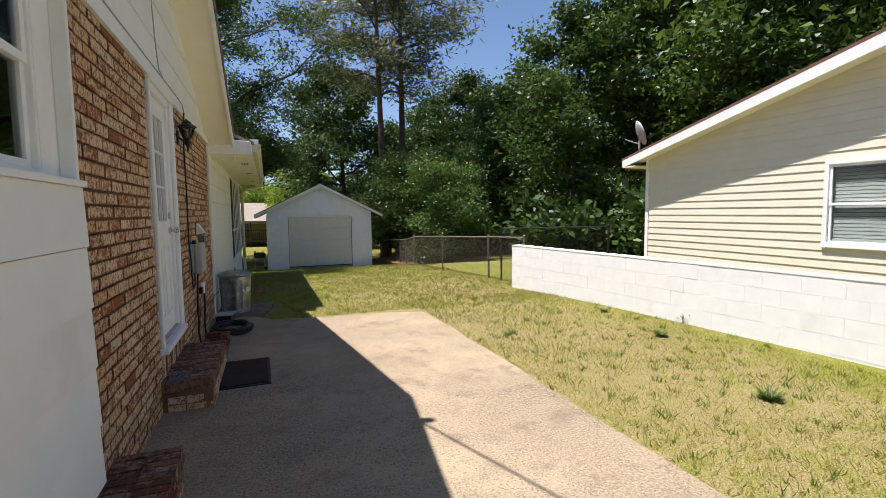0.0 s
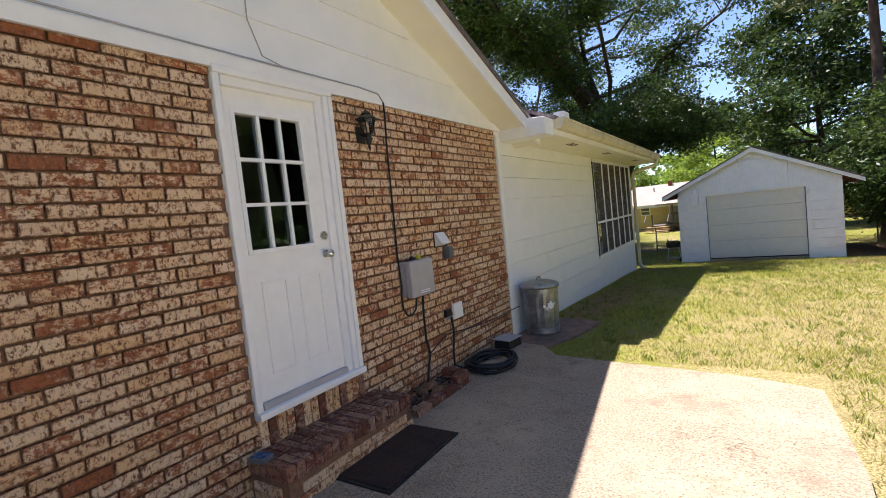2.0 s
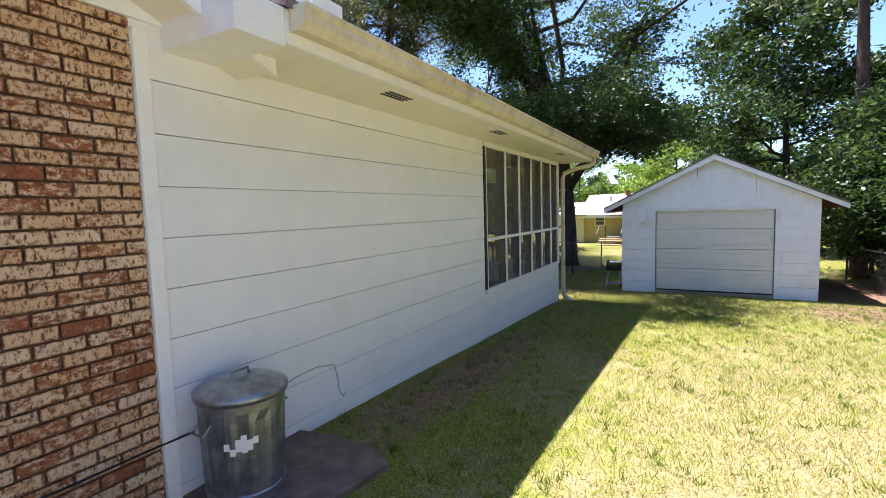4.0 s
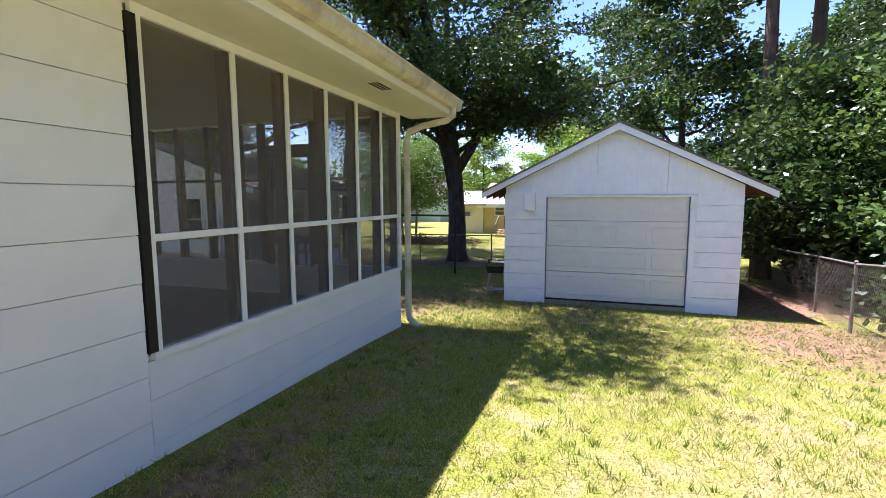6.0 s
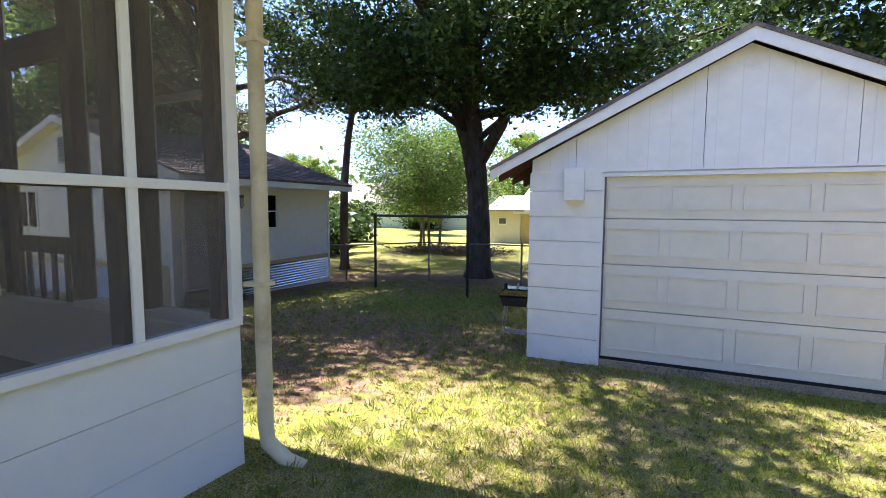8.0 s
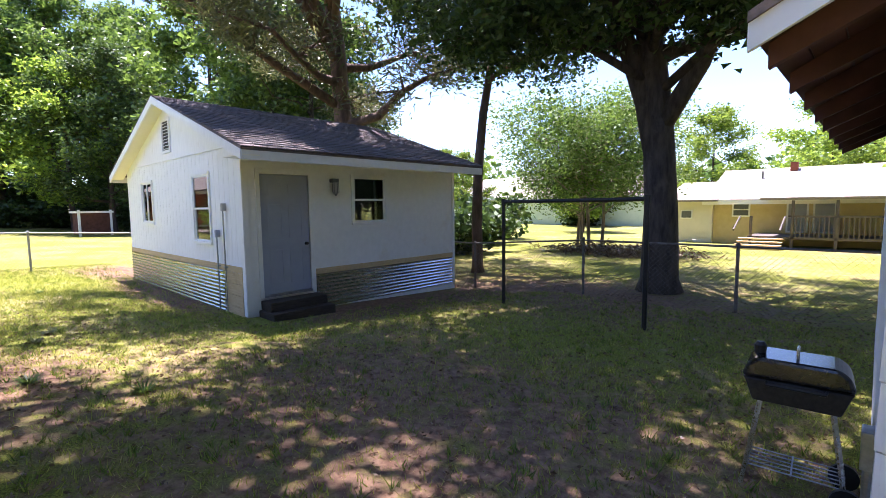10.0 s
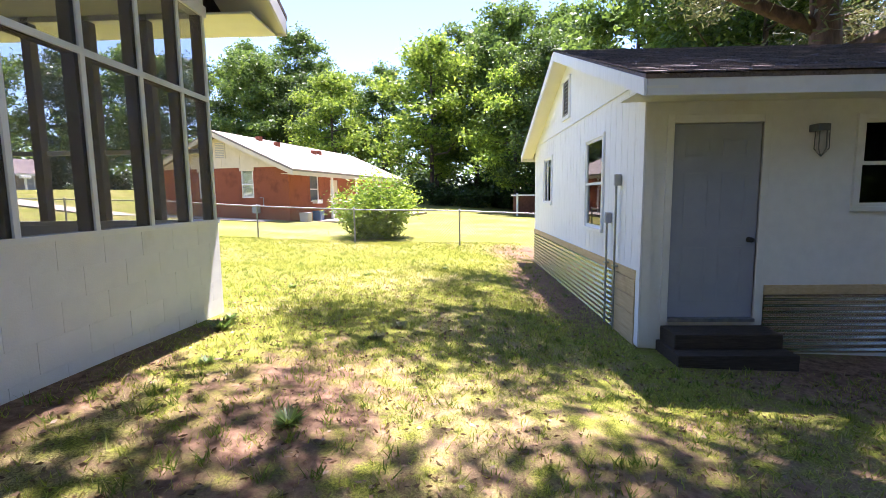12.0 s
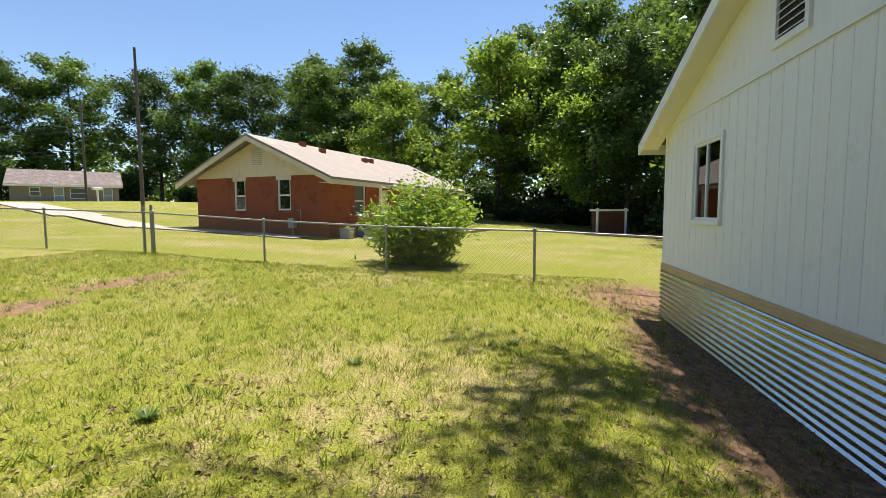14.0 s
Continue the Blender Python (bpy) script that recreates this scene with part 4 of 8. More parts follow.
cable("service_cable", "black cable stapled down the brick wall", [(0.03, 6.60, 2.62), (0.015, 6.62, 2.5), (0.012, 6.60, 2.2), (0.016, 6.585, 1.7), (0.012, 6.575, 1.25), (0.03, 6.565, 1.0), (0.03, 6.545, 0.9), (0.03, 6.555, 0.80), (0.03, 6.60, 0.735), (0.03, 6.67, 0.72), (0.03, 6.735, 0.76), (0.03, 6.76, 0.86), (0.04, 6.765, 0.92)], 0.008, BLACK)
cable("roof_cable", "thin grey cable along the frieze board", [(0.03, 3.0, 2.71), (0.03, 4.2, 2.705), (0.032, 5.45, 2.70), (0.03, 6.3, 2.70), (0.03, 6.54, 2.685), (0.03, 6.6, 2.62)], 0.006, GREYPLASTIC)
cable("gable_cable", "thin grey cable hanging down the gable", [(0.02, 5.30, 3.95), (0.03, 5.31, 3.5), (0.02, 5.33, 3.2), (0.03, 5.32, 2.95), (0.03, 5.40, 2.74), (0.03, 5.55, 2.705), (0.03, 5.9, 2.70)], 0.005, GREYPLASTIC)
cable("ground_cable", "black cable from the box to the ground", [(0.05, 6.84, 0.90), (0.04, 6.83, 0.7), (0.03, 6.84, 0.45), (0.03, 6.88, 0.3), (0.03, 6.83, 0.18), (0.06, 6.75, 0.06), (0.08, 6.7, 0.0)], 0.011, BLACK)
cable("branch_cable", "thin black cable running along the wall base", [(0.03, 6.88, 0.3), (0.02, 7.2, 0.40), (0.016, 7.7, 0.34), (0.016, 8.3, 0.30), (0.016, 8.75, 0.30), (0.05, 8.95, 0.31)], 0.006, BLACK)
cable("wall_wire", "thin grey wire hooked along the white siding", [(0.018, 9.30, 0.26), (0.02, 9.74, 0.36), (0.02, 9.98, 0.37), (0.02, 10.17, 0.33), (0.022, 10.2, 0.22), (0.022, 10.21, 0.10), (0.02, 10.26, 0.03), (0.02, 10.29, 0.06)], 0.004, GREYPLASTIC)
cable("hose_lead", "black hose hanging from the wall outlet", [(0.05, 7.28, 0.56), (0.05, 7.30, 0.4), (0.04, 7.27, 0.2), (0.05, 7.25, 0.07), (0.12, 7.3, 0.03), (0.2, 7.4, 0.03)], 0.012, BLACK)

cable("service_drop", "black overhead service cable tied to the gable", [(0.40, 4.39, 4.24), (1.2, 2.2, 4.2), (2.3, -0.8, 4.4), (4.2, -6.2, 5.2), (6.5, -13, 6.4)], 0.011, BLACK)
knob = thing("cable_bracket", "grey cable bracket at the gable peak", "bracket", (0.39, 4.39, 4.18))
part("bolt", Mesh().tube([(-0.03, 0, 0.05), (0.06, 0, 0.05)], 0.02, 8), GALV, knob)
for kz in (0.0, 0.07, 0.14):
    part("insulator", Mesh().lathe([(0.02, kz - 0.02), (0.045, kz), (0.045, kz + 0.02), (0.02, kz + 0.04)], 0.05, 0, 12), GREYPLASTIC, knob)


def build_boxes():
    b = thing("utility_box", "grey plastic utility box on the brick wall", "utility box", (0.0, 6.77, 1.05))
    part("back", Mesh().box(0.0, 0.05, -0.17, 0.17, -0.155, 0.155), GREYPLASTIC, b, edge=0.008)
    part("cover", Mesh().box(0.052, 0.13, -0.175, 0.175, -0.165, 0.165), GREYPLASTIC, b, edge=0.018)
    part("label", Mesh().box(0.13, 0.1315, -0.055, 0.075, -0.135, -0.11), TAPEWHITE, b, "white printed strip label")
    bars = Mesh()
    for k in range(7):
        bars.box(0.1316, 0.132, -0.045 + k * 0.016, -0.034 + k * 0.016, -0.127, -0.118)
    part("print", bars, DARKGREY, b)
    part("conduit_cap", Mesh().lathe([(0.022, 0.165), (0.022, 0.20), (0.016, 0.205)], 0.05, 0.06, 12), YELLOWTAPE, b, "yellow taped cable cap")
    part("knockout", Mesh().lathe([(0.02, 0.155), (0.02, 0.195), (0.012, 0.2)], 0.04, -0.03, 12), BLACK, b)
    part("hinge", Mesh().tube([(0.09, 0.178, -0.11), (0.09, 0.2, -0.11)], 0.01, 8), GREYPLASTIC, b)
    v = thing("vent_hood", "almond plastic vent hood on the bricks", "vent hood", (0.0, 7.27, 1.355))
    v.scale = (0.8, 0.74, 0.74)
    part("hood", Mesh().prism([(0.0, -0.09), (0.12, -0.055), (0.115, -0.04), (0.03, 0.10), (0.0, 0.10)], "y", -0.105, 0.105), BLIND, v, edge=0.006)
    part("flange", Mesh().box(0.0, 0.012, -0.115, 0.11, -0.10, 0.11), FARDARK, v)
    o = thing("outlet_box", "dark grey weatherproof outlet box", "outlet", (0.0, 7.37, 1.215))
    o.scale = (0.9, 0.85, 0.85)
    part("body", Mesh().box(0.0, 0.06, -0.055, 0.055, -0.07, 0.075), DARKGREY, o, edge=0.01)
    part("cover", Mesh().box(0.062, 0.085, -0.05, 0.05, -0.065, 0.07), DARKGREY, o, edge=0.008)
    part("pipe", Mesh().tube([(0.035, 0, 0.075), (0.035, 0, 0.12)], 0.018, 10), DARKGREY, o)
    w = thing("outlet_cover", "white plastic cover plate on the bricks", "outlet", (0.0, 7.47, 0.585))
    part("plate", Mesh().box(0.0, 0.03, -0.085, 0.085, -0.075, 0.085), TRIM, w, edge=0.006)
    p = thing("phone_jack_box", "black hose tap box on the bricks", "tap", (0.0, 7.27, 0.60))
    p.scale = (0.8, 0.7, 0.8)
    part("body", Mesh().box(0.0, 0.05, -0.07, 0.07, -0.04, 0.05), BLACK, p, edge=0.01)
    for k in range(3):
        part("nozzle", Mesh().tube([(0.03, -0.045 + 0.045 * k, -0.04), (0.045, -0.045 + 0.045 * k, -0.075)], 0.014, 8), GALV, p)


build_boxes()


def build_hose():
    rnd = random.Random(3)
    pts = []
    for i in range(7 * 36):
        a = 2 * math.pi * i / 36
        lap = i / 36
        r = 0.215 + 0.045 * math.sin(lap * 2.1) + 0.02 * rnd.uniform(-1, 1) * 0.3
        pts.append((0.33 + 0.02 * math.sin(lap * 3) + r * math.cos(a) * 0.95, 7.55 + r * math.sin(a) * 1.25, 0.02 + 0.008 * lap + 0.006 * math.sin(a * 3 + lap)))
    h = part("garden_hose", Mesh().tube(pts, 0.016, 6), BLACK, None, smooth=True)
    tagged(h, "coiled black garden hose lying on the concrete", "garden hose")


build_hose()


def build_can():
    c = thing("trash_can", "dented galvanised steel trash can with lid", "trash can", (0.29, 9.1, -0.06))
    n = 48
    body = Mesh()
    prof = [(0.205, 0.0), (0.215, 0.02), (0.212, 0.06), (0.215, 0.10), (0.232, 0.50), (0.236, 0.55), (0.238, 0.60), (0.242, 0.62)]
    for i, (r, z) in enumerate(prof):
        for k in range(n):
            a = 2 * math.pi * k / n
            rib = 0.005 * (1 if k % 4 < 2 else -1) if 3 <= i <= 4 else 0.0
            body.v.append(((r + rib) * math.cos(a), (r + rib) * math.sin(a), z))
    for i in range(len(prof) - 1):
        for k in range(n):
            a, b = i * n + k, i * n + (k + 1) % n
            body.f.append((a, b, b + n, a + n))
    body.f.append(tuple(range(n - 1, -1, -1)))
    part("body", body, GALV, c)
    lid = part("lid", Mesh().lathe([(0.255, 0.60), (0.258, 0.635), (0.245, 0.645), (0.22, 0.66), (0.14, 0.685), (0.06, 0.695), (0.01, 0.697)], 0, 0, 40), GALV, c, "ribbed steel lid", smooth=True)
    part("lid_handle", Mesh().tube([(0, -0.06, 0.69), (0, -0.05, 0.73), (0, 0.05, 0.73), (0, 0.06, 0.69)], 0.008, 8), GALV, lid)
    for s in (-1, 1):
        part("handle", Mesh().tube([(-0.05, s * 0.24, 0.50), (-0.05, s * 0.285, 0.46), (0.05, s * 0.285, 0.46), (0.05, s * 0.24, 0.50)], 0.006, 8), GALV, c)
    patch = Mesh()
    for i, (z0, z1) in enumerate(((0.36, 0.40), (0.33, 0.37), (0.35, 0.42), (0.34, 0.44), (0.35, 0.41), (0.38, 0.42))):
        a, b = radians(-62 + i * 7), radians(-55 + i * 7)
        patch.face((0.241 * math.cos(a), 0.241 * math.sin(a), z0), (0.241 * math.cos(b), 0.241 * math.sin(b), z0), (0.243 * math.cos(b), 0.243 * math.sin(b), z1), (0.243 * math.cos(a), 0.243 * math.sin(a), z1))
    part("label", patch, TAPEWHITE, c, "torn white paper label")
    part("band", Mesh().lathe([(0.216, 0.055), (0.221, 0.06), (0.221, 0.075), (0.216, 0.08)], 0, 0, 40), GALV, c)


build_can()


def build_wall_foot():
    t = thing("drain_cover", "low dark plastic drain box with grey lid", "drain box", (0.2, 8.2, 0.0), -8)
    t.scale = (0.85, 0.8, 0.85)
    part("body", Mesh().prism([(-0.13, 0), (0.13, 0), (0.11, 0.11), (-0.11, 0.11)], "y", -0.16, 0.16), BLACK, t, edge=0.008)
    part("lid", Mesh().box(-0.14, 0.14, -0.17, 0.17, 0.112, 0.128), GREYPLASTIC, t, edge=0.004)
    part("screw", Mesh().tube([(0, 0, 0.128), (0, 0, 0.136)], 0.012, 10), CHROME, t)
    m = thing("door_mat", "dark brown coir door mat on the concrete", "door mat", (0.55, 5.68, 0.0), 1)
    part("coir", Mesh().box(-0.22, 0.22, -0.38, 0.38, 0.004, 0.022), MATMAT, m, edge=0.006)
    part("border", Mesh().box(-0.24, 0.24, -0.40, 0.40, 0.0, 0.012), BLACK, m)
    s = thing("solar_light", "small blue solar paver light on the step", "solar light", (0.12, 4.95, 0.245), 12)
    part("body", Mesh().box(-0.06, 0.06, -0.045, 0.045, 0.0, 0.03), DARKGREY, s, edge=0.006)
    part("solar_cell", Mesh().box(-0.05, 0.05, -0.036, 0.036, 0.031, 0.034), BLUEPLASTIC, s)
    e = thing("earth_heap", "heap of dark earth against the brick wall", "earth heap", (0.14, 6.62, 0.0), kind="stuff")
    m2 = Mesh()
    rnd = random.Random(5)
    for k in range(60):
        a, r = rnd.uniform(0, 6.28), rnd.random() ** 0.6
        x, y = 0.13 * r * math.cos(a), 0.26 * r * math.sin(a)
        z = 0.09 * (1 - r)
        s_ = rnd.uniform(0.012, 0.035)
        m2.box(-s_, s_, -s_, s_, -s_, s_, pose(x, y, z, rnd.uniform(0, 90), rnd.uniform(0, 90), rnd.uniform(0, 90)))
    part("clods", m2, MORTAR, e)


build_wall_foot()


# ---------------------------------------------------------------- garage
def build_garage():
    GX0, GX1, GY0, GY1 = 0.79, 4.96, 20.56, 26.4
    mid = (GX0 + GX1) / 2
    top, apex, eave = 1.45, 2.62, 1.43
    sl = (2.76 - 1.50) / (mid - 0.33)
    g = thing("garage", "small white detached garage with almond roll-up door", "garage", kind="structure")
    dx0, dx1, dz0, dz1 = 1.575, 4.18, -0.62, 1.41
    w = Mesh()
    w.box(GX0, dx0, GY0 + 0.02, GY0 + 0.12, -1.1, top).box(dx1, GX1, GY0 + 0.02, GY0 + 0.12, -1.1, top).box(dx0, dx1, GY0 + 0.02, GY0 + 0.12, dz1, top)
    w.box(GX0 + 0.002, GX0 + 0.1, GY0 + 0.12, GY1, -1.1, top).box(GX1 - 0.1, GX1 - 0.002, GY0 + 0.12, GY1, -1.1, top).box(GX0 + 0.1, GX1 - 0.1, GY1 - 0.1, GY1, -1.1, top)
    part("wall", w, GARAGE, g)
    for x0, x1 in ((GX0, dx0 - 0.01), (dx1 + 0.05, GX1)):
        zs = [-1.0, -0.435, -0.14, 0.127, 0.397, 0.672, 0.947, 1.235, top]
        for a, b in zip(zs, zs[1:]):
            part("board", Mesh().prism([(GY0 + 0.02, a + 0.003), (GY0 - 0.012, a + 0.003), (GY0 - 0.007, b - 0.004), (GY0 + 0.02, b - 0.004)], "x", x0, x1), GARAGE, g)
    for x in (GX0 - 0.012,):
        zs = [-1.0, -0.435, -0.14, 0.127, 0.397, 0.672, 0.947, 1.235, top]
        for a, b in zip(zs, zs[1:]):
            part("board", Mesh().prism([(GX0, a + 0.003), (GX0 - 0.022, a + 0.003), (GX0 - 0.017, b - 0.004), (GX0, b - 0.004)], "y", GY0 - 0.004, GY1), GARAGE, g)
    # gable of grooved sheets
    gz = lambda x: 2.62 - abs(x - mid) * sl
    edges = [GX0 + 0.0, 1.28, 2.52, 3.74, GX1]
    for a, b in zip(edges, edges[1:]):
        pts = [(a + 0.003, top + 0.012), (b - 0.003, top + 0.012), (b - 0.003, max(gz(b), top + 0.02))]
        if a < mid < b:
            pts.append((mid, gz(mid)))
        pts.append((a + 0.003, max(gz(a), top + 0.02)))
        part("panel", Mesh().prism(pts, "y", GY0 - 0.004, GY0 + 0.02), GARAGE, g)
    # grooves are thin raised strips, greyed to give the shade of a recess
    gr = Mesh()
    x = GX0 + 0.2
    while x < GX1 - 0.1:
        if gz(x) > top + 0.1:
            gr.box(x, x + 0.008, GY0 - 0.006, GY0 - 0.002, top + 0.02, gz(x) - 0.03)
        x += 0.203
    part("groove", gr, surface("groove_shade", (0.68, 0.68, 0.67), (0.74, 0.74, 0.73), 8, 0.7), g)
    part("head_trim", Mesh().box(GX0, GX1, GY0 - 0.012, GY0 + 0.02, top - 0.012, top + 0.012), GARAGE, g)
    part("back_gable", Mesh().prism([(GX0, top), (GX1, top), (mid, gz(mid))], "y", GY1 - 0.1, GY1), GARAGE, g)
    # roof
    ov, lift = 0.47, 0.14
    x0, x1 = mid - (mid - 0.33), mid + (mid - 0.33)
    rz, ez = 2.755, 1.50
    r = part("roof", Mesh().prism([(x0, ez - 0.03), (mid, rz - 0.03), (x1, ez - 0.03), (x1, ez + 0.01), (mid, rz + 0.01), (x0, ez + 0.01)], "y", GY0 - 0.17, GY1 + 0.2), SHINGLE, g, "dark mossy shingle roof")
    for s in (-1, 1):
        e = mid + s * (mid - x0)
        part("rake_board", Mesh().prism([(mid, rz - 0.02), (e, ez - 0.02), (e, ez - 0.135), (mid, rz - 0.15)], "y", GY0 - 0.155, GY0 - 0.13), GARAGE, r)
        deck = Mesh()
        for k in range(5):
            t0, t1 = k / 5, (k + 0.93) / 5
            xa, xb = e + (mid - e) * t0 * 0.25, e + (mid - e) * t1 * 0.25
            za, zb = ez + (rz - ez) * t0 * 0.25, ez + (rz - ez) * t1 * 0.25
            deck.prism([(xa, za - 0.035), (xb, zb - 0.035), (xb, zb - 0.055), (xa, za - 0.055)], "y", GY0 - 0.13, GY1 + 0.15)
        part("roof_deck", deck, FARDARK, r, "bare dark roof boards under the eave")
        for k in range(9):
            y = GY0 + 0.1 + k * 0.62
            part("rafter", Mesh().prism([(e - s * 0.03, ez - 0.05), (e - s * 0.5, ez - 0.05 + 0.5 * sl), (e - s * 0.5, ez - 0.18 + 0.5 * sl), (e - s * 0.03, ez - 0.15)], "y", y, y + 0.045), FARDARK, r)
    # roll-up door
    d = part("door", Mesh().box(dx0, dx1, GY0 + 0.10, GY0 + 0.12, dz0, dz1), GARDOOR, g, "almond panelled roll-up garage door")
    zs = [dz0, -0.07, 0.43, 0.932, dz1 - 0.02]
    for i, (a, b) in enumerate(zip(zs, zs[1:])):
        sec = part("section", Mesh().box(dx0 + 0.01, dx1 - 0.05, GY0 + 0.05, GY0 + 0.10, a + 0.004, b - 0.004), GARDOOR, d, edge=0.004)
        wd = (dx1 - 0.06 - dx0) / 4
        for k in range(4):
            xa = dx0 + 0.05 + k * wd
            xb = xa + wd - 0.09
            ring = Mesh()
            za, zb = a + 0.10, b - 0.10
            for q in ((xa, xb, za, za + 0.014), (xa, xb, zb - 0.014, zb), (xa, xa + 0.014, za + 0.014, zb - 0.014), (xb - 0.014, xb, za + 0.014, zb - 0.014)):
                ring.box(q[0], q[1], GY0 + 0.036, GY0 + 0.052, q[2], q[3])
            part("panel_mould", ring, GARDOOR, sec)
    part("jamb", Mesh().box(dx1 - 0.05, dx1 + 0.05, GY0 - 0.005, GY0 + 0.10, dz0 - 0.1, dz1), GARAGE, g)
    part("jamb", Mesh().box(dx0 - 0.012, dx0 + 0.012, GY0 - 0.01, GY0 + 0.10, dz0 - 0.1, dz1), GARAGE, g)
    # dark strips that draw the shadow gaps beside the door
    for xa, xb in ((dx0 + 0.012, dx0 + 0.03), (dx1 - 0.07, dx1 - 0.05)):
        part("weatherstrip", Mesh().box(xa, xb, GY0 + 0.03, GY0 + 0.05, dz0, dz1 - 0.025), DARKGREY, g)
    part("head", Mesh().box(dx0, dx1, GY0 - 0.008, GY0 + 0.10, dz1 - 0.025, dz1 + 0.012), GARAGE, g)
    part("bottom_seal", Mesh().box(dx0, dx1 - 0.05, GY0 + 0.045, GY0 + 0.10, dz0 - 0.03, dz0 + 0.004), BLACK, g)
    part("slab", Mesh().box(GX0, GX1, GY0, GY1, -1.2, dz0 - 0.03), CONCRETE, g)
    b = thing("meter_box", "white painted metal box on the garage front", "electrical box", (1.285, GY0 - 0.006, 1.30))
    part("body", Mesh().box(-0.1, 0.1, -0.115, 0, -0.17, 0.175), GARAGE, b, edge=0.006)
    part("cover", Mesh().box(-0.105, 0.105, -0.135, -0.117, -0.172, 0.18), GARAGE, b, edge=0.004)
    h = thing("hose_reel_post", "grey metal pipe stub on the garage corner", "pipe", (GX0 - 0.03, GY0 + 0.16, 0))
    part("pipe", Mesh().tube([(0, 0, -0.95), (0, 0, -0.28)], 0.022, 10), GALV, h)
    part("cap", Mesh().box(-0.03, 0.03, -0.05, 0.05, -0.28, -0.12), GALV, h, edge=0.005)


build_garage()


# ---------------------------------------------------------------- shed
def corrugated(x0, x1, z0, z1, pitch=0.067, depth=0.012):
    """A corrugated sheet whose waves run level; local x along the wall, y out of it (towards -y)."""
    m = Mesh()
    n = int((z1 - z0) / pitch * 8)
    for i in range(n + 1):
        z = z0 + (z1 - z0) * i / n
        y = -0.012 - depth * math.sin(2 * math.pi * (z - z0) / pitch)
        m.v += [(x0, y, z), (x1, y, z)]
    m.f = [(2 * i, 2 * i + 1, 2 * i + 3, 2 * i + 2) for i in range(n)]
    b = len(m.v)
    m.v += [(x0, 0.0, z0), (x1, 0.0, z0), (x0, 0.0, z1), (x1, 0.0, z1)]
    m.f += [(b, b + 1, b + 3, b + 2)[::-1]]
    return m


def build_shed():
    X0, X1, Y0, Y1 = -13.3, -6.6, 21.45, 26.43
    s = thing("shed", "white garden building with shingle roof and metal skirting", "shed", kind="structure")
    top = 1.60
    rx, rz, ez = -9.85, 3.03, 1.68
    sl = (rz - ez) / (rx - -13.72)
    dy0, dy1, dz0, dz1 = 21.73, 22.61, -0.66, 1.35
    wy0, wy1, wz0, wz1 = 23.56, 24.33, 0.50, 1.36
    t = 0.1
    f = Mesh()
    f.box(X1 - t, X1, Y0, dy0, -1.2, top).box(X1 - t, X1, dy1, wy0, -1.2, top).box(X1 - t, X1, wy1, Y1, -1.2, top)
    f.box(X1 - t, X1, dy0, dy1, dz1, top).box(X1 - t, X1, dy0, dy1, -1.2, dz0).box(X1 - t, X1, wy0, wy1, -1.2, wz0).box(X1 - t, X1, wy0, wy1, wz1, top)
    part("front_wall", f, SHEDFRONT, s)
    # south gable wall with its two windows, grooved
    a0, a1, az0, az1 = -8.70, -7.93, 0.20, 1.40
    b0, b1, bz0, bz1 = -12.03, -11.25, 0.50, 1.40
    g = Mesh()
    for xa, xb, za, zb in ((X0, b0, -1.2, 1.80), (b1, a0, -1.2, 1.80), (a1, X1 - t, -1.2, 1.80), (b0, b1, -1.2, bz0), (b0, b1, bz1, 1.80), (a0, a1, -1.2, az0), (a0, a1, az1, 1.80)):
        g.box(xa, xb, Y0, Y0 + t, za, zb)
    part("south_wall", g, SHEDWALL, s)
    part("gable", Mesh().prism([(X0, 1.804), (X1 - 0.001, 1.804), (rx, rz - 0.04)], "y", Y0 - 0.008, Y0 + t), SHEDWALL, s)
    # greyer than the wall: groove shade painted on thin raised strips
    gm = surface("shed_groove_shade", (0.77, 0.77, 0.76), (0.82, 0.82, 0.81), 8, 0.7)
    k = 0
    x = X0 + 0.12
    while x < X1 - 0.1:
        inw = (a0 - 0.06 < x < a1 + 0.06) or (b0 - 0.06 < x < b1 + 0.06)
        segs = [(-0.12, az0 - 0.07 if x > -10 else bz0 - 0.07), (1.47, 1.78)] if inw else [(-0.12, 1.78)]
        for za, zb in segs:
            part("groove", Mesh().box(x, x + 0.009, Y0 - 0.002, Y0 + 0.002, za, zb), gm, s)
        x += 0.203
    part("gable_trim", Mesh().box(X0, X1 - 0.2, Y0 - 0.02, Y0 - 0.008, 1.79, 1.825), SHEDWALL, s)
    o = Mesh().box(X0, X0 + t, Y0 + t, Y1, -1.2, top).box(X0 + t, X1 - t, Y1 - t, Y1, -1.2, top)
    o.prism([(X0, top), (X1, top), (rx, rz - 0.05)], "y", Y1 - t, Y1 - 0.002)
    part("rear_wall", o, SHEDWALL, s)
    part("corner_board", Mesh().box(X1 - 0.09, X1 + 0.018, Y0 - 0.018, Y0 + 0.0, -0.95, 1.70), SHEDWALL, s, edge=0.003)
    part("corner_board", Mesh().box(X1, X1 + 0.018, Y0, Y0 + 0.09, -0.95, top), SHEDFRONT, s, edge=0.003)
    part("corner_board", Mesh().box(X1, X1 + 0.018, Y1 - 0.08, Y1, -1.0, top), SHEDFRONT, s, edge=0.003)
    # roof with courses of shingles
    e0, e1 = -13.72, -5.93
    y0, y1 = 21.17, 26.68
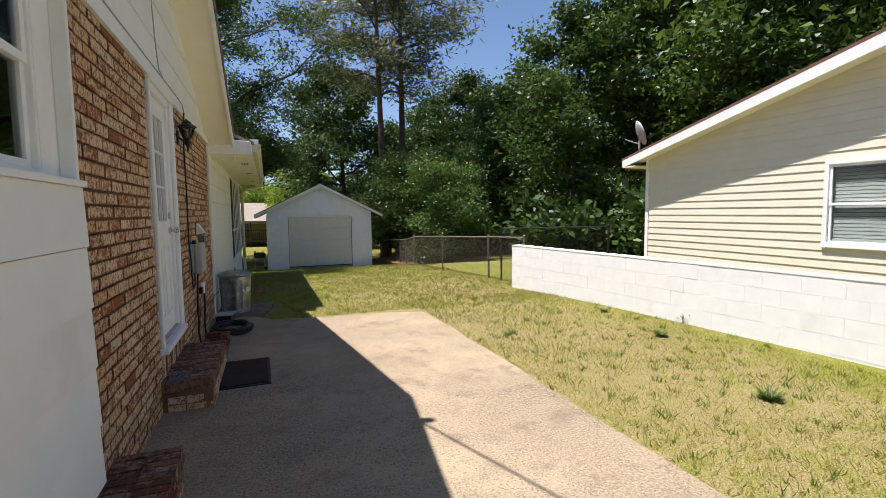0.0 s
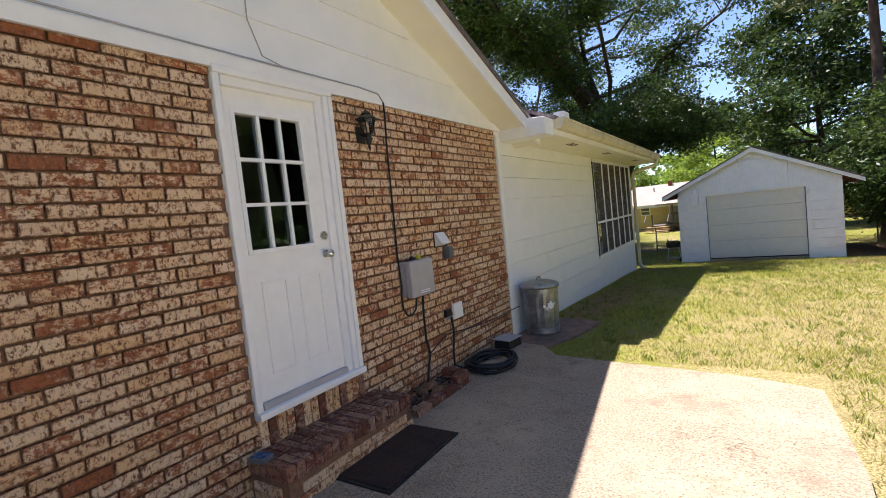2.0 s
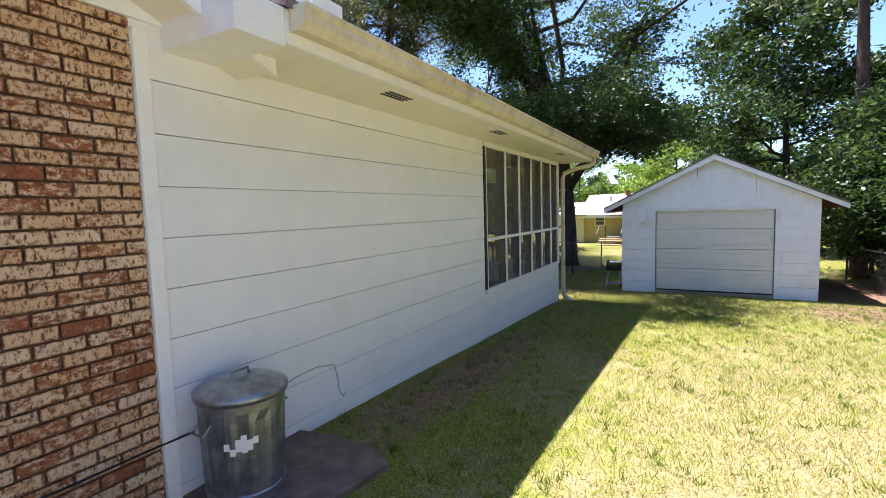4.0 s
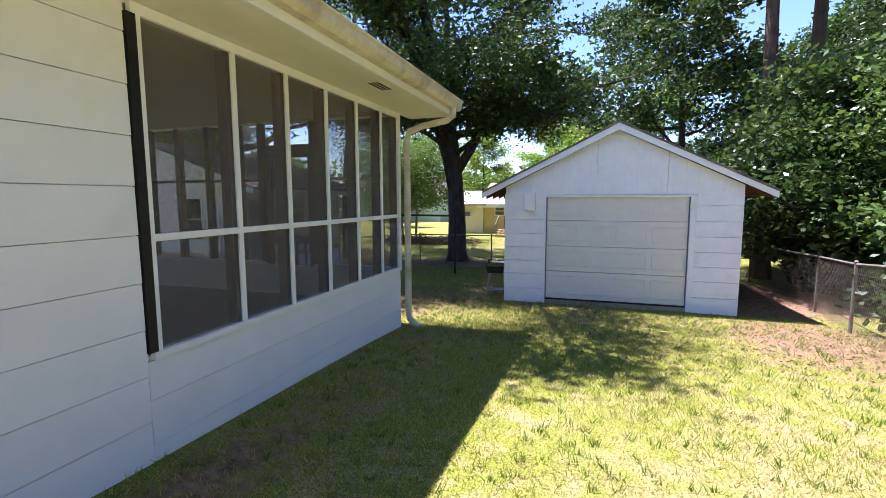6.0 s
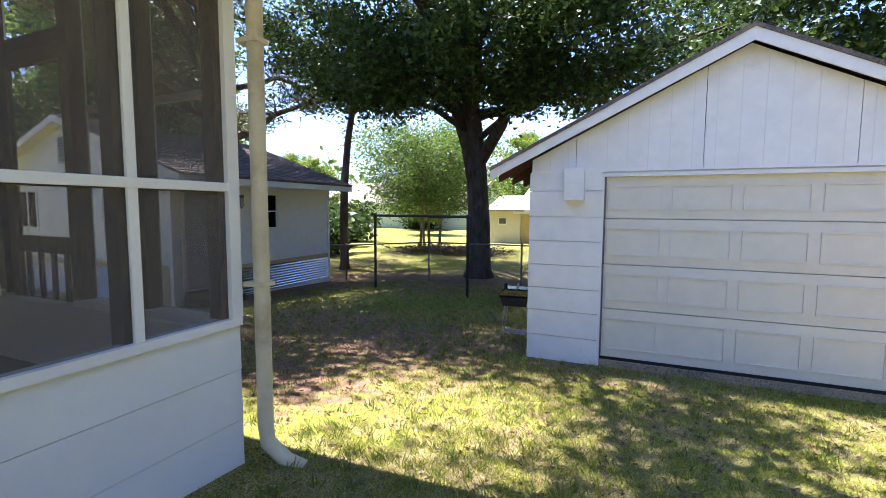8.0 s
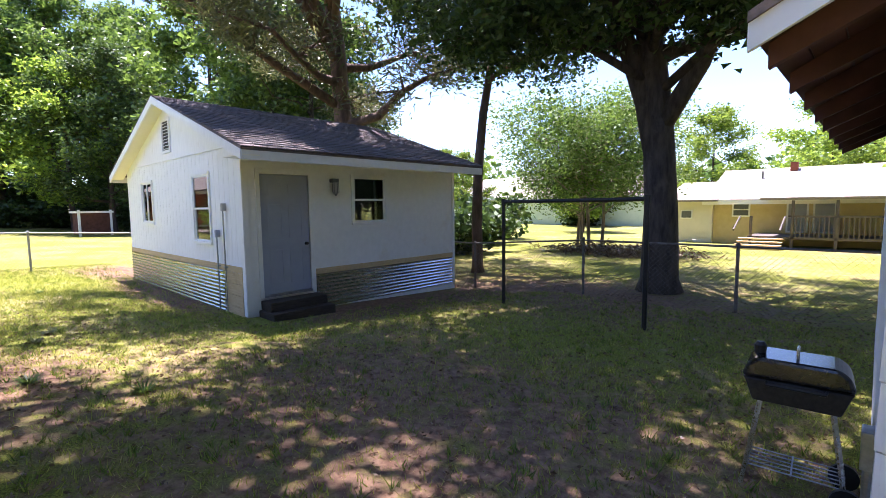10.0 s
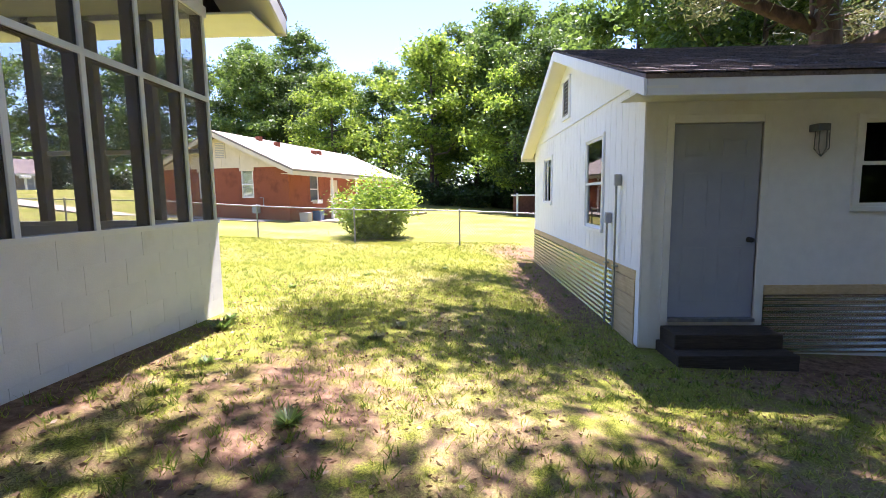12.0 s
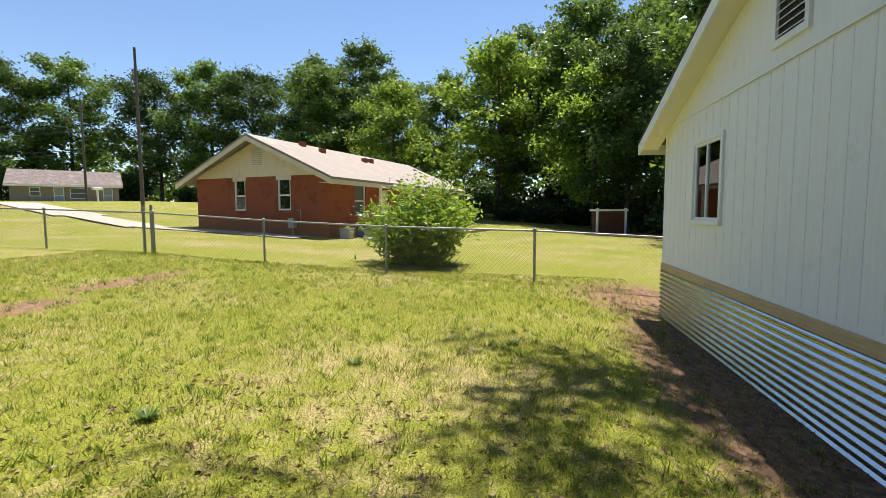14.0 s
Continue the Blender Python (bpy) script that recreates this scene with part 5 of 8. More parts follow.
    r = part("roof", Mesh().prism([(e0, ez - 0.05), (rx, rz - 0.05), (e1, ez - 0.05), (e1, ez - 0.01), (rx, rz - 0.01), (e0, ez - 0.01)], "y", y0, y1), SHINGLE, s, "weathered grey-brown shingle roof")
    rnd = random.Random(2)
    for side, e in ((1, e1), (-1, e0)):
        run = abs(rx - e)
        slope = (rz - ez) / run
        n = 26
        for i in range(n):
            u0, u1 = run * i / n, min(run * (i + 1.15) / n, run)
            xa, xb = e - side * u0 + side * 0.02, e - side * u1
            za, zb = ez + slope * u0, ez + slope * u1
            m = Mesh()
            y = y0 + rnd.uniform(-0.25, 0)
            while y < y1:
                w = rnd.choice((0.2, 0.28, 0.36))
                h = rnd.uniform(0.004, 0.012)
                ya, yb = max(y, y0 - 0.01), min(y + w - 0.008, y1 + 0.01)
                if yb - ya > 0.02:
                    dx = side * rnd.uniform(0, 0.012)
                    m.prism([(xa + dx, za - 0.004), (xb, zb - 0.002), (xb, zb + 0.003), (xa + dx, za + h)], "y", ya, yb)
                y += w
            part("shingle_course", m, SHINGLE, r)
    part("fascia", Mesh().box(e1 - 0.03, e1 - 0.004, y0 + 0.02, y1 - 0.02, ez - 0.19, ez - 0.045), SHEDFRONT, r, edge=0.004)
    part("soffit", Mesh().box(X1, e1 - 0.03, y0 + 0.02, y1 - 0.02, ez - 0.12, ez - 0.10), SHEDFRONT, r)
    part("fascia", Mesh().box(e0 + 0.004, e0 + 0.03, y0, y1, ez - 0.19, ez - 0.045), SHEDFRONT, r)
    for e in (e0, e1):
        part("rake_board", Mesh().prism([(rx, rz - 0.015), (e, ez - 0.045), (e, ez - 0.19), (rx, rz - 0.16)], "y", y0 - 0.012, y0 + 0.012), SHEDWALL, r)
        part("rake_soffit", Mesh().prism([(rx, rz - 0.10), (e, ez - 0.13), (e, ez - 0.11), (rx, rz - 0.08)], "y", y0 + 0.012, Y0), SOFFIT, r)
    # gable vent
    v = part("vent", Mesh().box(-10.27, -9.76, Y0 - 0.04, Y0 - 0.008, 1.94, 2.0).box(-10.27, -9.76, Y0 - 0.04, Y0 - 0.008, 2.58, 2.63).box(-10.27, -10.22, Y0 - 0.04, Y0 - 0.008, 2.0, 2.58).box(-9.81, -9.76, Y0 - 0.04, Y0 - 0.008, 2.0, 2.58), SHEDWALL, s, "white louvred gable vent")
    part("vent_back", Mesh().box(-10.22, -9.81, Y0 - 0.014, Y0 - 0.008, 2.0, 2.58), BLACK, v)
    for i in range(9):
        part("slat", Mesh().box(-0.205, 0.205, -0.016, 0.016, -0.003, 0.003, pose(-10.015, Y0 - 0.026, 2.03 + i * 0.063, 40, 0, 0)), SHEDWALL, v)
    # skirting: trim board and corrugated sheets
    part("skirt_trim", Mesh().box(X1, X1 + 0.022, dy1 + 0.10, Y1 - 0.08, -0.40, -0.30), RAWWOOD, s, "raw tan trim board", edge=0.003)
    fs = part("skirting", corrugated(dy1 + 0.10, Y1 - 0.08, -1.02, -0.40), CORR, s, "shiny corrugated steel skirting", True)
    fs.matrix_local = pose(X1 + 0.004, 0, 0, 0, 0, 90)
    part("skirt_trim", Mesh().box(X0 + 0.02, -6.70, Y0 - 0.022, Y0, -0.26, -0.16), RAWWOOD, s, "raw tan trim board", edge=0.003)
    ss = part("skirting", corrugated(X0, -7.34, -0.98, -0.26), CORR, s, "shiny corrugated steel skirting", True)
    ss.location = (0, Y0 - 0.004, 0)
    for i in range(4):
        za = -1.02 + i * 0.19
        part("plank", Mesh().box(-7.33, -6.70, Y0 - 0.026, Y0 - 0.002, za, za + 0.184), RAWWOOD, s, "raw pine plank patch", edge=0.003)
    # door
    d = part("door", Mesh().box(X1 - 0.05, X1 - 0.012, dy0 + 0.005, dy1 - 0.005, dz0 + 0.02, dz1 - 0.005), GREYDOOR, s, "grey painted panelled door")
    for ya, yb in ((dy0 + 0.13, dy0 + 0.38), (dy0 + 0.50, dy0 + 0.75)):
        for za, zb in ((1.02, 1.20), (0.28, 0.86), (-0.48, 0.10)):
            m = Mesh()
            for q in ((ya, yb, za, za + 0.018), (ya, yb, zb - 0.018, zb), (ya, ya + 0.018, za + 0.018, zb - 0.018), (yb - 0.018, yb, za + 0.018, zb - 0.018)):
                m.box(X1 - 0.014, X1 - 0.008, q[0], q[1], q[2], q[3])
            part("panel_mould", m, GREYDOOR, d)
    part("knob", Mesh().tube([(X1 - 0.012, dy1 - 0.07, 0.17), (X1 + 0.02, dy1 - 0.07, 0.17), (X1 + 0.03, dy1 - 0.07, 0.17), (X1 + 0.05, dy1 - 0.07, 0.17)], [0.03, 0.014, 0.028, 0.022], 12), BLACKIRON, d)
    for ya, yb in ((dy0 - 0.07, dy0), (dy1, dy1 + 0.07)):
        part("door_casing", Mesh().box(X1 - 0.02, X1 + 0.02, ya, yb, dz0 - 0.02, dz1 + 0.08), SHEDFRONT, s, edge=0.003)
    part("door_casing", Mesh().box(X1 - 0.02, X1 + 0.02, dy0, dy1, dz1, dz1 + 0.08), SHEDFRONT, s, edge=0.003)
    part("threshold", Mesh().box(X1 - 0.06, X1 + 0.05, dy0, dy1, dz0 - 0.02, dz0 + 0.015), GALV, s)
    for nm, mat, w, h, at, turn in (("window", SHEDFRONT, wy1 - wy0, wz1 - wz0, (X1, (wy0 + wy1) / 2, wz0), 90),
                                    ("window", TRIM, a1 - a0, az1 - az0, ((a0 + a1) / 2, Y0, az0), 0), ("window", TRIM, b1 - b0, bz1 - bz0, ((b0 + b1) / 2, Y0, bz0), 0)):
        sash_window("window_2", w, h, "white framed shed window with dark panes", mat, at, turn, slide=(at[0] < -11), cas=0.05, grid=(-11 < at[0] < X1))
    # wall lamp, conduits, step
    l = thing("jar_lamp", "grey metal jar lamp with wire guard", "wall lamp", (X1, 23.12, 1.22))
    part("arm_box", Mesh().box(0, 0.13, -0.07, 0.05, 0.02, 0.09), DARKGREY, l, edge=0.008)
    part("jar", Mesh().lathe([(0.02, -0.20), (0.045, -0.17), (0.05, -0.03), (0.045, 0.02)], 0.09, 0, 14), GREYPLASTIC, l, smooth=True)
    for k in range(6):
        a = k * math.pi / 3
        part("guard_wire", Mesh().tube([(0.09 + 0.055 * math.cos(a), 0.055 * math.sin(a), 0.02), (0.09 + 0.058 * math.cos(a), 0.058 * math.sin(a), -0.15), (0.09, 0, -0.225)], 0.005, 5), DARKGREY, l)
    for x, zt, zb in ((-7.26, 0.75, -1.0), (-7.57, 0.30, -0.95)):
        c = thing("conduit", "grey electrical conduit pipe on the shed wall", "conduit", (x, Y0 - 0.055, 0), group="shed conduits")
        part("pipe", Mesh().tube([(0, 0, zb), (0, 0, zt)], 0.013, 8), GALV, c)
        part("fitting", Mesh().box(-0.028, 0.028, -0.025, 0.05, zt, zt + 0.13), GREYPLASTIC, c, edge=0.008)
        part("strap", Mesh().box(-0.03, 0.03, -0.022, 0.05, -0.2, -0.18), GALV, c)
    st = thing("shed_step", "dark weathered wooden step below the shed door", "step", (X1, 0, 0))
    part("lower_tread", Mesh().box(0.02, 0.54, 21.62, 22.74, -1.15, -0.87), STEPWOOD, st, edge=0.01)
    part("upper_tread", Mesh().box(0.02, 0.36, 21.66, 22.70, -0.87, -0.72), STEPWOOD, st, edge=0.01)


build_shed()


# ---------------------------------------------------------------- grill, frame, fences
GLOSSBLACK = surface("glossy_black_enamel", (0.010, 0.010, 0.011), (0.02, 0.02, 0.022), 20.0, 0.16, None, bump=0.03, spec=0.6)


def build_grill():
    g = thing("charcoal_grill", "small black portable charcoal grill on thin legs", "grill", (0.46, 21.3, float(on_ground(np.array([0.46]), np.array([21.3]))[0])), 4)
    g.scale = (0.88, 0.80, 0.95)
    z = 0.52
    part("bowl", Mesh().prism([(-0.25, z + 0.11), (-0.265, z + 0.13), (0.265, z + 0.13), (0.25, z + 0.11), (0.21, z), (-0.21, z)], "y", -0.16, 0.16), BLACKIRON, g, edge=0.015)
    lid = part("lid", Mesh().prism([(-0.27, z + 0.135), (0.27, z + 0.135), (0.245, z + 0.21), (0.19, z + 0.25), (-0.19, z + 0.25), (-0.245, z + 0.21)], "y", -0.17, 0.17), GLOSSBLACK, g, "glossy black domed lid", edge=0.02)
    part("handle", Mesh().tube([(0, -0.05, z + 0.25), (0, -0.05, z + 0.30), (0, 0.05, z + 0.30), (0, 0.05, z + 0.25)], 0.008, 8), CHROME, lid)
    part("side_handle", Mesh().tube([(-0.14, -0.17, z + 0.12), (-0.14, -0.22, z + 0.12), (0.14, -0.22, z + 0.12), (0.14, -0.17, z + 0.12)], 0.01, 8), BLACK, g)
    part("vent_knob", Mesh().lathe([(0.03, z + 0.24), (0.035, z + 0.29), (0.02, z + 0.31)], -0.19, 0.0, 10), BLACKIRON, lid)
    for sx in (-1, 1):
        for sy in (-1, 1):
            part("leg", Mesh().tube([(sx * 0.17, sy * 0.12, z + 0.02), (sx * 0.25, sy * 0.15, 0.0 if sx < 0 else 0.06)], 0.012, 8), CHROME, g)
    for sy in (-1, 1):
        part("wheel", Mesh().tube([(0.25, sy * 0.17, 0.075), (0.25, sy * 0.20, 0.075)], 0.075, 20), BLACK, g)
    rack = Mesh()
    for k in range(6):
        rack.tube([(-0.23, -0.14 + k * 0.056, 0.13), (0.23, -0.14 + k * 0.056, 0.13)], 0.004, 5)
    for x in (-0.23, 0, 0.23):
        rack.tube([(x, -0.15, 0.13), (x, 0.15, 0.13)], 0.005, 5)
    part("wire_rack", rack, GALV, g)


build_grill()


def build_frame():
    f = thing("clothesline_frame", "black metal pipe frame standing in the yard", "pipe frame")
    a, b = (-3.95, 24.75), (-1.50, 24.55)
    for x, y in (a, b):
        part("post", Mesh().tube([(x, y, ground_z(x, y) - 0.1), (x, y, 0.86)], 0.032, 10), BLACKIRON, f)
    part("top_bar", Mesh().tube([(a[0], a[1], 0.85), (b[0], b[1], 0.85)], 0.03, 10), BLACKIRON, f)
    for x, y in (a, b):
        part("collar", Mesh().tube([(x, y, 0.80), (x, y, 0.90)], 0.042, 10), BLACKIRON, f)


build_frame()


def chain_fence(name, label, pts, height, spacing=3.0, mesh_mat=None, post_mat=None, pitch=0.085, double=()):
    """Chain link: posts, top rail and woven wire along a line of ground points."""
    fe = thing(name, label, "chain-link fence")
    mm, pm = mesh_mat or FENCEMETAL, post_mat or FENCEMETAL
    for (xa, ya), (xb, yb) in zip(pts, pts[1:]):
        L = math.hypot(xb - xa, yb - ya)
        n = max(1, round(L / spacing))
        ux, uy = (xb - xa) / L, (yb - ya) / L
        P = lambda u: (xa + ux * u, ya + uy * u)
        for i in range(n + (1 if (xb, yb) == pts[-1] else 0)):
            x, y = P(L * i / n)
            z = ground_z(x, y)
            post = part("post", Mesh().tube([(x, y, z - 0.2), (x, y, z + height + 0.02)], 0.026, 8), pm, fe)
            part("cap", Mesh().lathe([(0.032, z + height + 0.01), (0.034, z + height + 0.04), (0.015, z + height + 0.06)], x, y, 8), pm, post)
        for i in range(n):
            (x0, y0), (x1, y1) = P(L * i / n), P(L * (i + 1) / n)
            z0, z1 = ground_z(x0, y0), ground_z(x1, y1)
            part("top_rail", Mesh().tube([(x0, y0, z0 + height), (x1, y1, z1 + height)], 0.019, 8), pm, fe)
            w = Mesh()
            l = L / n
            h = height - 0.04
            u = -h
            while u < l:
                for s in (0, 1):
                    a0, a1 = u, u + h
                    ha, hb = (0.0, h) if s == 0 else (h, 0.0)
                    if a0 < 0:
                        ha += (hb - ha) * (0 - a0) / h
                        a0 = 0
                    if a1 > l:
                        hb = ha + (hb - ha) * (l - a0) / (a1 - a0)
                        a1 = l
                    if a1 - a0 > 0.01:
                        za = z0 + (z1 - z0) * a0 / l + 0.03 + ha
                        zb = z0 + (z1 - z0) * a1 / l + 0.03 + hb
                        off = 0.004 if s else -0.004
                        w.tube([(x0 + ux * a0 - uy * off, y0 + uy * a0 + ux * off, za), (x0 + ux * a1 - uy * off, y0 + uy * a1 + ux * off, zb)], 0.0019, 3, False)
                u += pitch
            part("wire_mesh", w, mm, fe)
    return fe


chain_fence("chain_fence", "galvanised chain-link fence along the west lawn", [(-14.3, 27.0), (-14.95, 19.6), (-15.4, 16.5), (-15.85, 13.4), (-15.7, 10.6), (-15.6, 4.5), (-15.5, -2)], 0.98)
chain_fence("chain_fence", "rusty chain-link fence behind the shed and oak", [(-14.3, 27.0), (-6.3, 26.85), (-3.5, 26.8), (-0.9, 26.9), (4.0, 27.1), (6.6, 26.0)], 1.08, 3.0, RUSTFENCE, RUSTFENCE)
chain_fence("chain_fence", "sagging chain-link fence beside the garage", [(6.05, 9.75), (6.0, 11.4), (5.85, 14.3), (5.8, 17.1), (6.2, 19.6), (6.5, 21.6), (6.6, 26.0)], 1.05, 3.0, RUSTFENCE, RUSTFENCE)
chain_fence("chain_fence", "black coated chain-link fence by the neighbouring house", [(6.1, 10.9), (8.2, 9.6)], 1.25, 2.0, BLACK, BLACK)
for gx, gy in ((-15.76, 10.5), (-15.74, 10.3)):
    gp = part("gate_post", Mesh().tube([(gx, gy, -0.6), (gx, gy, 0.80)], 0.035, 10), FENCEMETAL)
    tagged(gp, "thick galvanised steel gate post", "fence post", "gate posts")


# ---------------------------------------------------------------- white block wall and the houses around
def build_block_wall():
    w = setting("wall_garden", Mesh().box(-0.0965, 0.088, -6.2, 6.2, -0.6, 0.80), PALEBLOCK, "low white painted concrete block garden wall", "garden wall")
    w.matrix_world = pose(6.42, 3.42, 0, 0, 0, 6.1)
    rnd = random.Random(9)
    full = Mesh().box(-0.1, -0.088, -0.1994, 0.1994, 0, 0.1965).data("block", PALEBLOCK)
    half = Mesh().box(-0.1, -0.088, -0.0994, 0.0994, 0, 0.1965).data("half_block", PALEBLOCK)
    for k in range(6):
        z = -0.40 + k * 0.2
        y = -6.2
        if k % 2:
            b = new("block", half)
            b.parent, b.location = w, (0, -6.1, z)
            y = -6.0
        while y + 0.4 <= 6.21:
            b = new("block", full)
            b.parent, b.location = w, (rnd.uniform(-0.0015, 0.0015), y + 0.2, z)
            y += 0.4
    part("end_block", Mesh().box(-0.1, 0.1, 6.2, 6.212, -0.6, 0.805), PALEBLOCK, w)
    part("coping", Mesh().box(-0.105, 0.105, -6.2, 6.215, 0.80, 0.815), PALEBLOCK, w)


build_block_wall()


def lap_wall(parent, x, ya, yb, za, top, mat, step, holes=(), turn=1):
    """Lap boards on a wall that faces -x; top(y) gives the wall's height there."""
    z = za
    while z < max(top(ya), top(yb), top((ya + yb) / 2)) - 0.02:
        z1 = z + step
        ys = [y for y in np.linspace(ya, yb, 60) if top(y) > z + 0.5 * step]
        if not ys:
            break
        spans = [(ys[0], ys[-1])]
        for ha, hb, hz0, hz1 in holes:
            if z1 > hz0 and z < hz1:
                spans = [q for s in spans for q in ((s[0], min(ha, s[1])), (max(hb, s[0]), s[1])) if q[1] - q[0] > 0.02]
        for s in spans:
            part("board", Mesh().prism([(x + 0.01, z), (x - 0.016, z), (x - 0.003, z1 + 0.004), (x + 0.01, z1 + 0.004)], "y", s[0], s[1]), mat, parent)
        z = z1


def build_east_house():
    X, Y1, Y0 = 8.2, 8.45, -2.2
    ez, sl = 2.55, 0.245
    mid = (Y0 + Y1) / 2
    h = thing("neighbour_house", "cream vinyl-sided house with brown shingle roof", "house", kind="structure")
    top = lambda y: ez + sl * (Y1 - y if y > mid else y - Y0)
    wy0, wy1, wz0, wz1 = 3.95, 5.10, 1.03, 2.12
    part("wall", Mesh().prism([(Y0, -0.4), (wy0, -0.4), (wy0, top(wy0)), (mid, top(mid)), (Y0, ez)], "x", X, X + 0.12).prism([(wy1, -0.4), (Y1, -0.4), (Y1, ez), (wy1, top(wy1))], "x", X, X + 0.12)
         .box(X, X + 0.12, wy0, wy1, -0.4, wz0).prism([(wy0, wz1), (wy1, wz1), (wy1, top(wy1)), (wy0, top(wy0))], "x", X, X + 0.12), VINYL, h)
    lap_wall(h, X, Y0, Y1 - 0.05, 0.05, top, VINYL, 0.125, [(wy0, wy1, wz0, wz1)])
    part("wall", Mesh().box(X + 0.12, X + 9, Y1 - 0.12, Y1, -0.4, ez).box(X + 0.12, X + 9, Y0, Y0 + 0.12, -0.4, ez).box(X + 8.9, X + 9, Y0 + 0.12, Y1 - 0.12, -0.4, ez), VINYL, h)
    part("corner_post", Mesh().box(X - 0.03, X + 0.05, Y1 - 0.06, Y1 + 0.02, -0.1, ez), TRIM, h)
    ov, gap = 0.38, 0.34
    ye, yw = Y1 + ov, Y0 - ov
    r0, re = top(mid) + 0.14, ez - ov * sl + 0.14
    r = part("roof", Mesh().prism([(ye, re), (mid, r0), (yw, re), (yw, re - 0.05), (mid, r0 - 0.05), (ye, re - 0.05)], "x", X - gap, X + 9.3), BROWNROOF, h, "brown shingle roof")
    part("rake_board", Mesh().prism([(ye, re - 0.045), (mid, r0 - 0.045), (mid, r0 - 0.22), (ye, re - 0.19)], "x", X - gap, X - gap + 0.03), TRIM, r)
    part("rake_board", Mesh().prism([(yw, re - 0.045), (mid, r0 - 0.045), (mid, r0 - 0.22), (yw, re - 0.19)], "x", X - gap, X - gap + 0.03), TRIM, r)
    part("rake_soffit", Mesh().prism([(ye, re - 0.16), (mid, r0 - 0.18), (mid, r0 - 0.16), (ye, re - 0.14)], "x", X - gap + 0.03, X), SOFFIT, r)
    part("eave_soffit", Mesh().box(X - gap, X + 9.3, Y1, ye, re - 0.19, re - 0.17), SOFFIT, r)
    part("fascia", Mesh().box(X - gap, X + 9.3, ye - 0.02, ye, re - 0.19, re - 0.04), TRIM, r)
    part("back_roof", Mesh().prism([(ye + 0.5, re - 0.12), (Y1 - 2.3, re + 0.55), (Y1 - 2.3, re + 0.50), (ye + 0.5, re - 0.17)], "x", X + 0.2, X + 6), BROWNROOF, r)
    v = part("gable_vent", Mesh().box(X - 0.05, X, 3.55, 4.30, 2.52, 2.58).box(X - 0.05, X, 4.24, 4.30, 2.58, 3.3).box(X - 0.05, X, 3.55, 3.61, 2.58, 3.3), TRIM, h, "white louvred gable vent")
    for k in range(10):
        part("slat", Mesh().box(X - 0.04, X - 0.01, 3.61, 4.24, 2.6 + k * 0.07, 2.64 + k * 0.07), TRIM, v)
    sash_window("window_3", wy1 - wy0, wz1 - wz0, "white framed window with closed blinds", TRIM, (X, (wy0 + wy1) / 2, wz0), -90, blind=True, proud=0.04)
    d = thing("satellite_dish", "pale grey satellite dish on the roof corner", "satellite dish", (X + 0.05, Y1 + 0.30, re + 0.0))
    dish = Mesh()
    rows = [(0.02, 0.0), (0.12, 0.012), (0.2, 0.035), (0.27, 0.065)]
    dish.lathe(rows + [(0.262, 0.072), (0.19, 0.044), (0.02, 0.012)], 0, 0, 20)
    dd = part("reflector", dish, GREYPLASTIC, d, smooth=True)
    dd.matrix_local = pose(-0.05, 0, 0.52, 70, 0, 60)
    part("mast", Mesh().tube([(0, 0, -0.1), (0, 0, 0.42), (-0.05, 0.0, 0.52)], 0.02, 8), GREYPLASTIC, d)
    part("feed_arm", Mesh().tube([(-0.05, 0, 0.32), (-0.25, 0.15, 0.42)], 0.012, 6), GREYPLASTIC, d)


build_east_house()


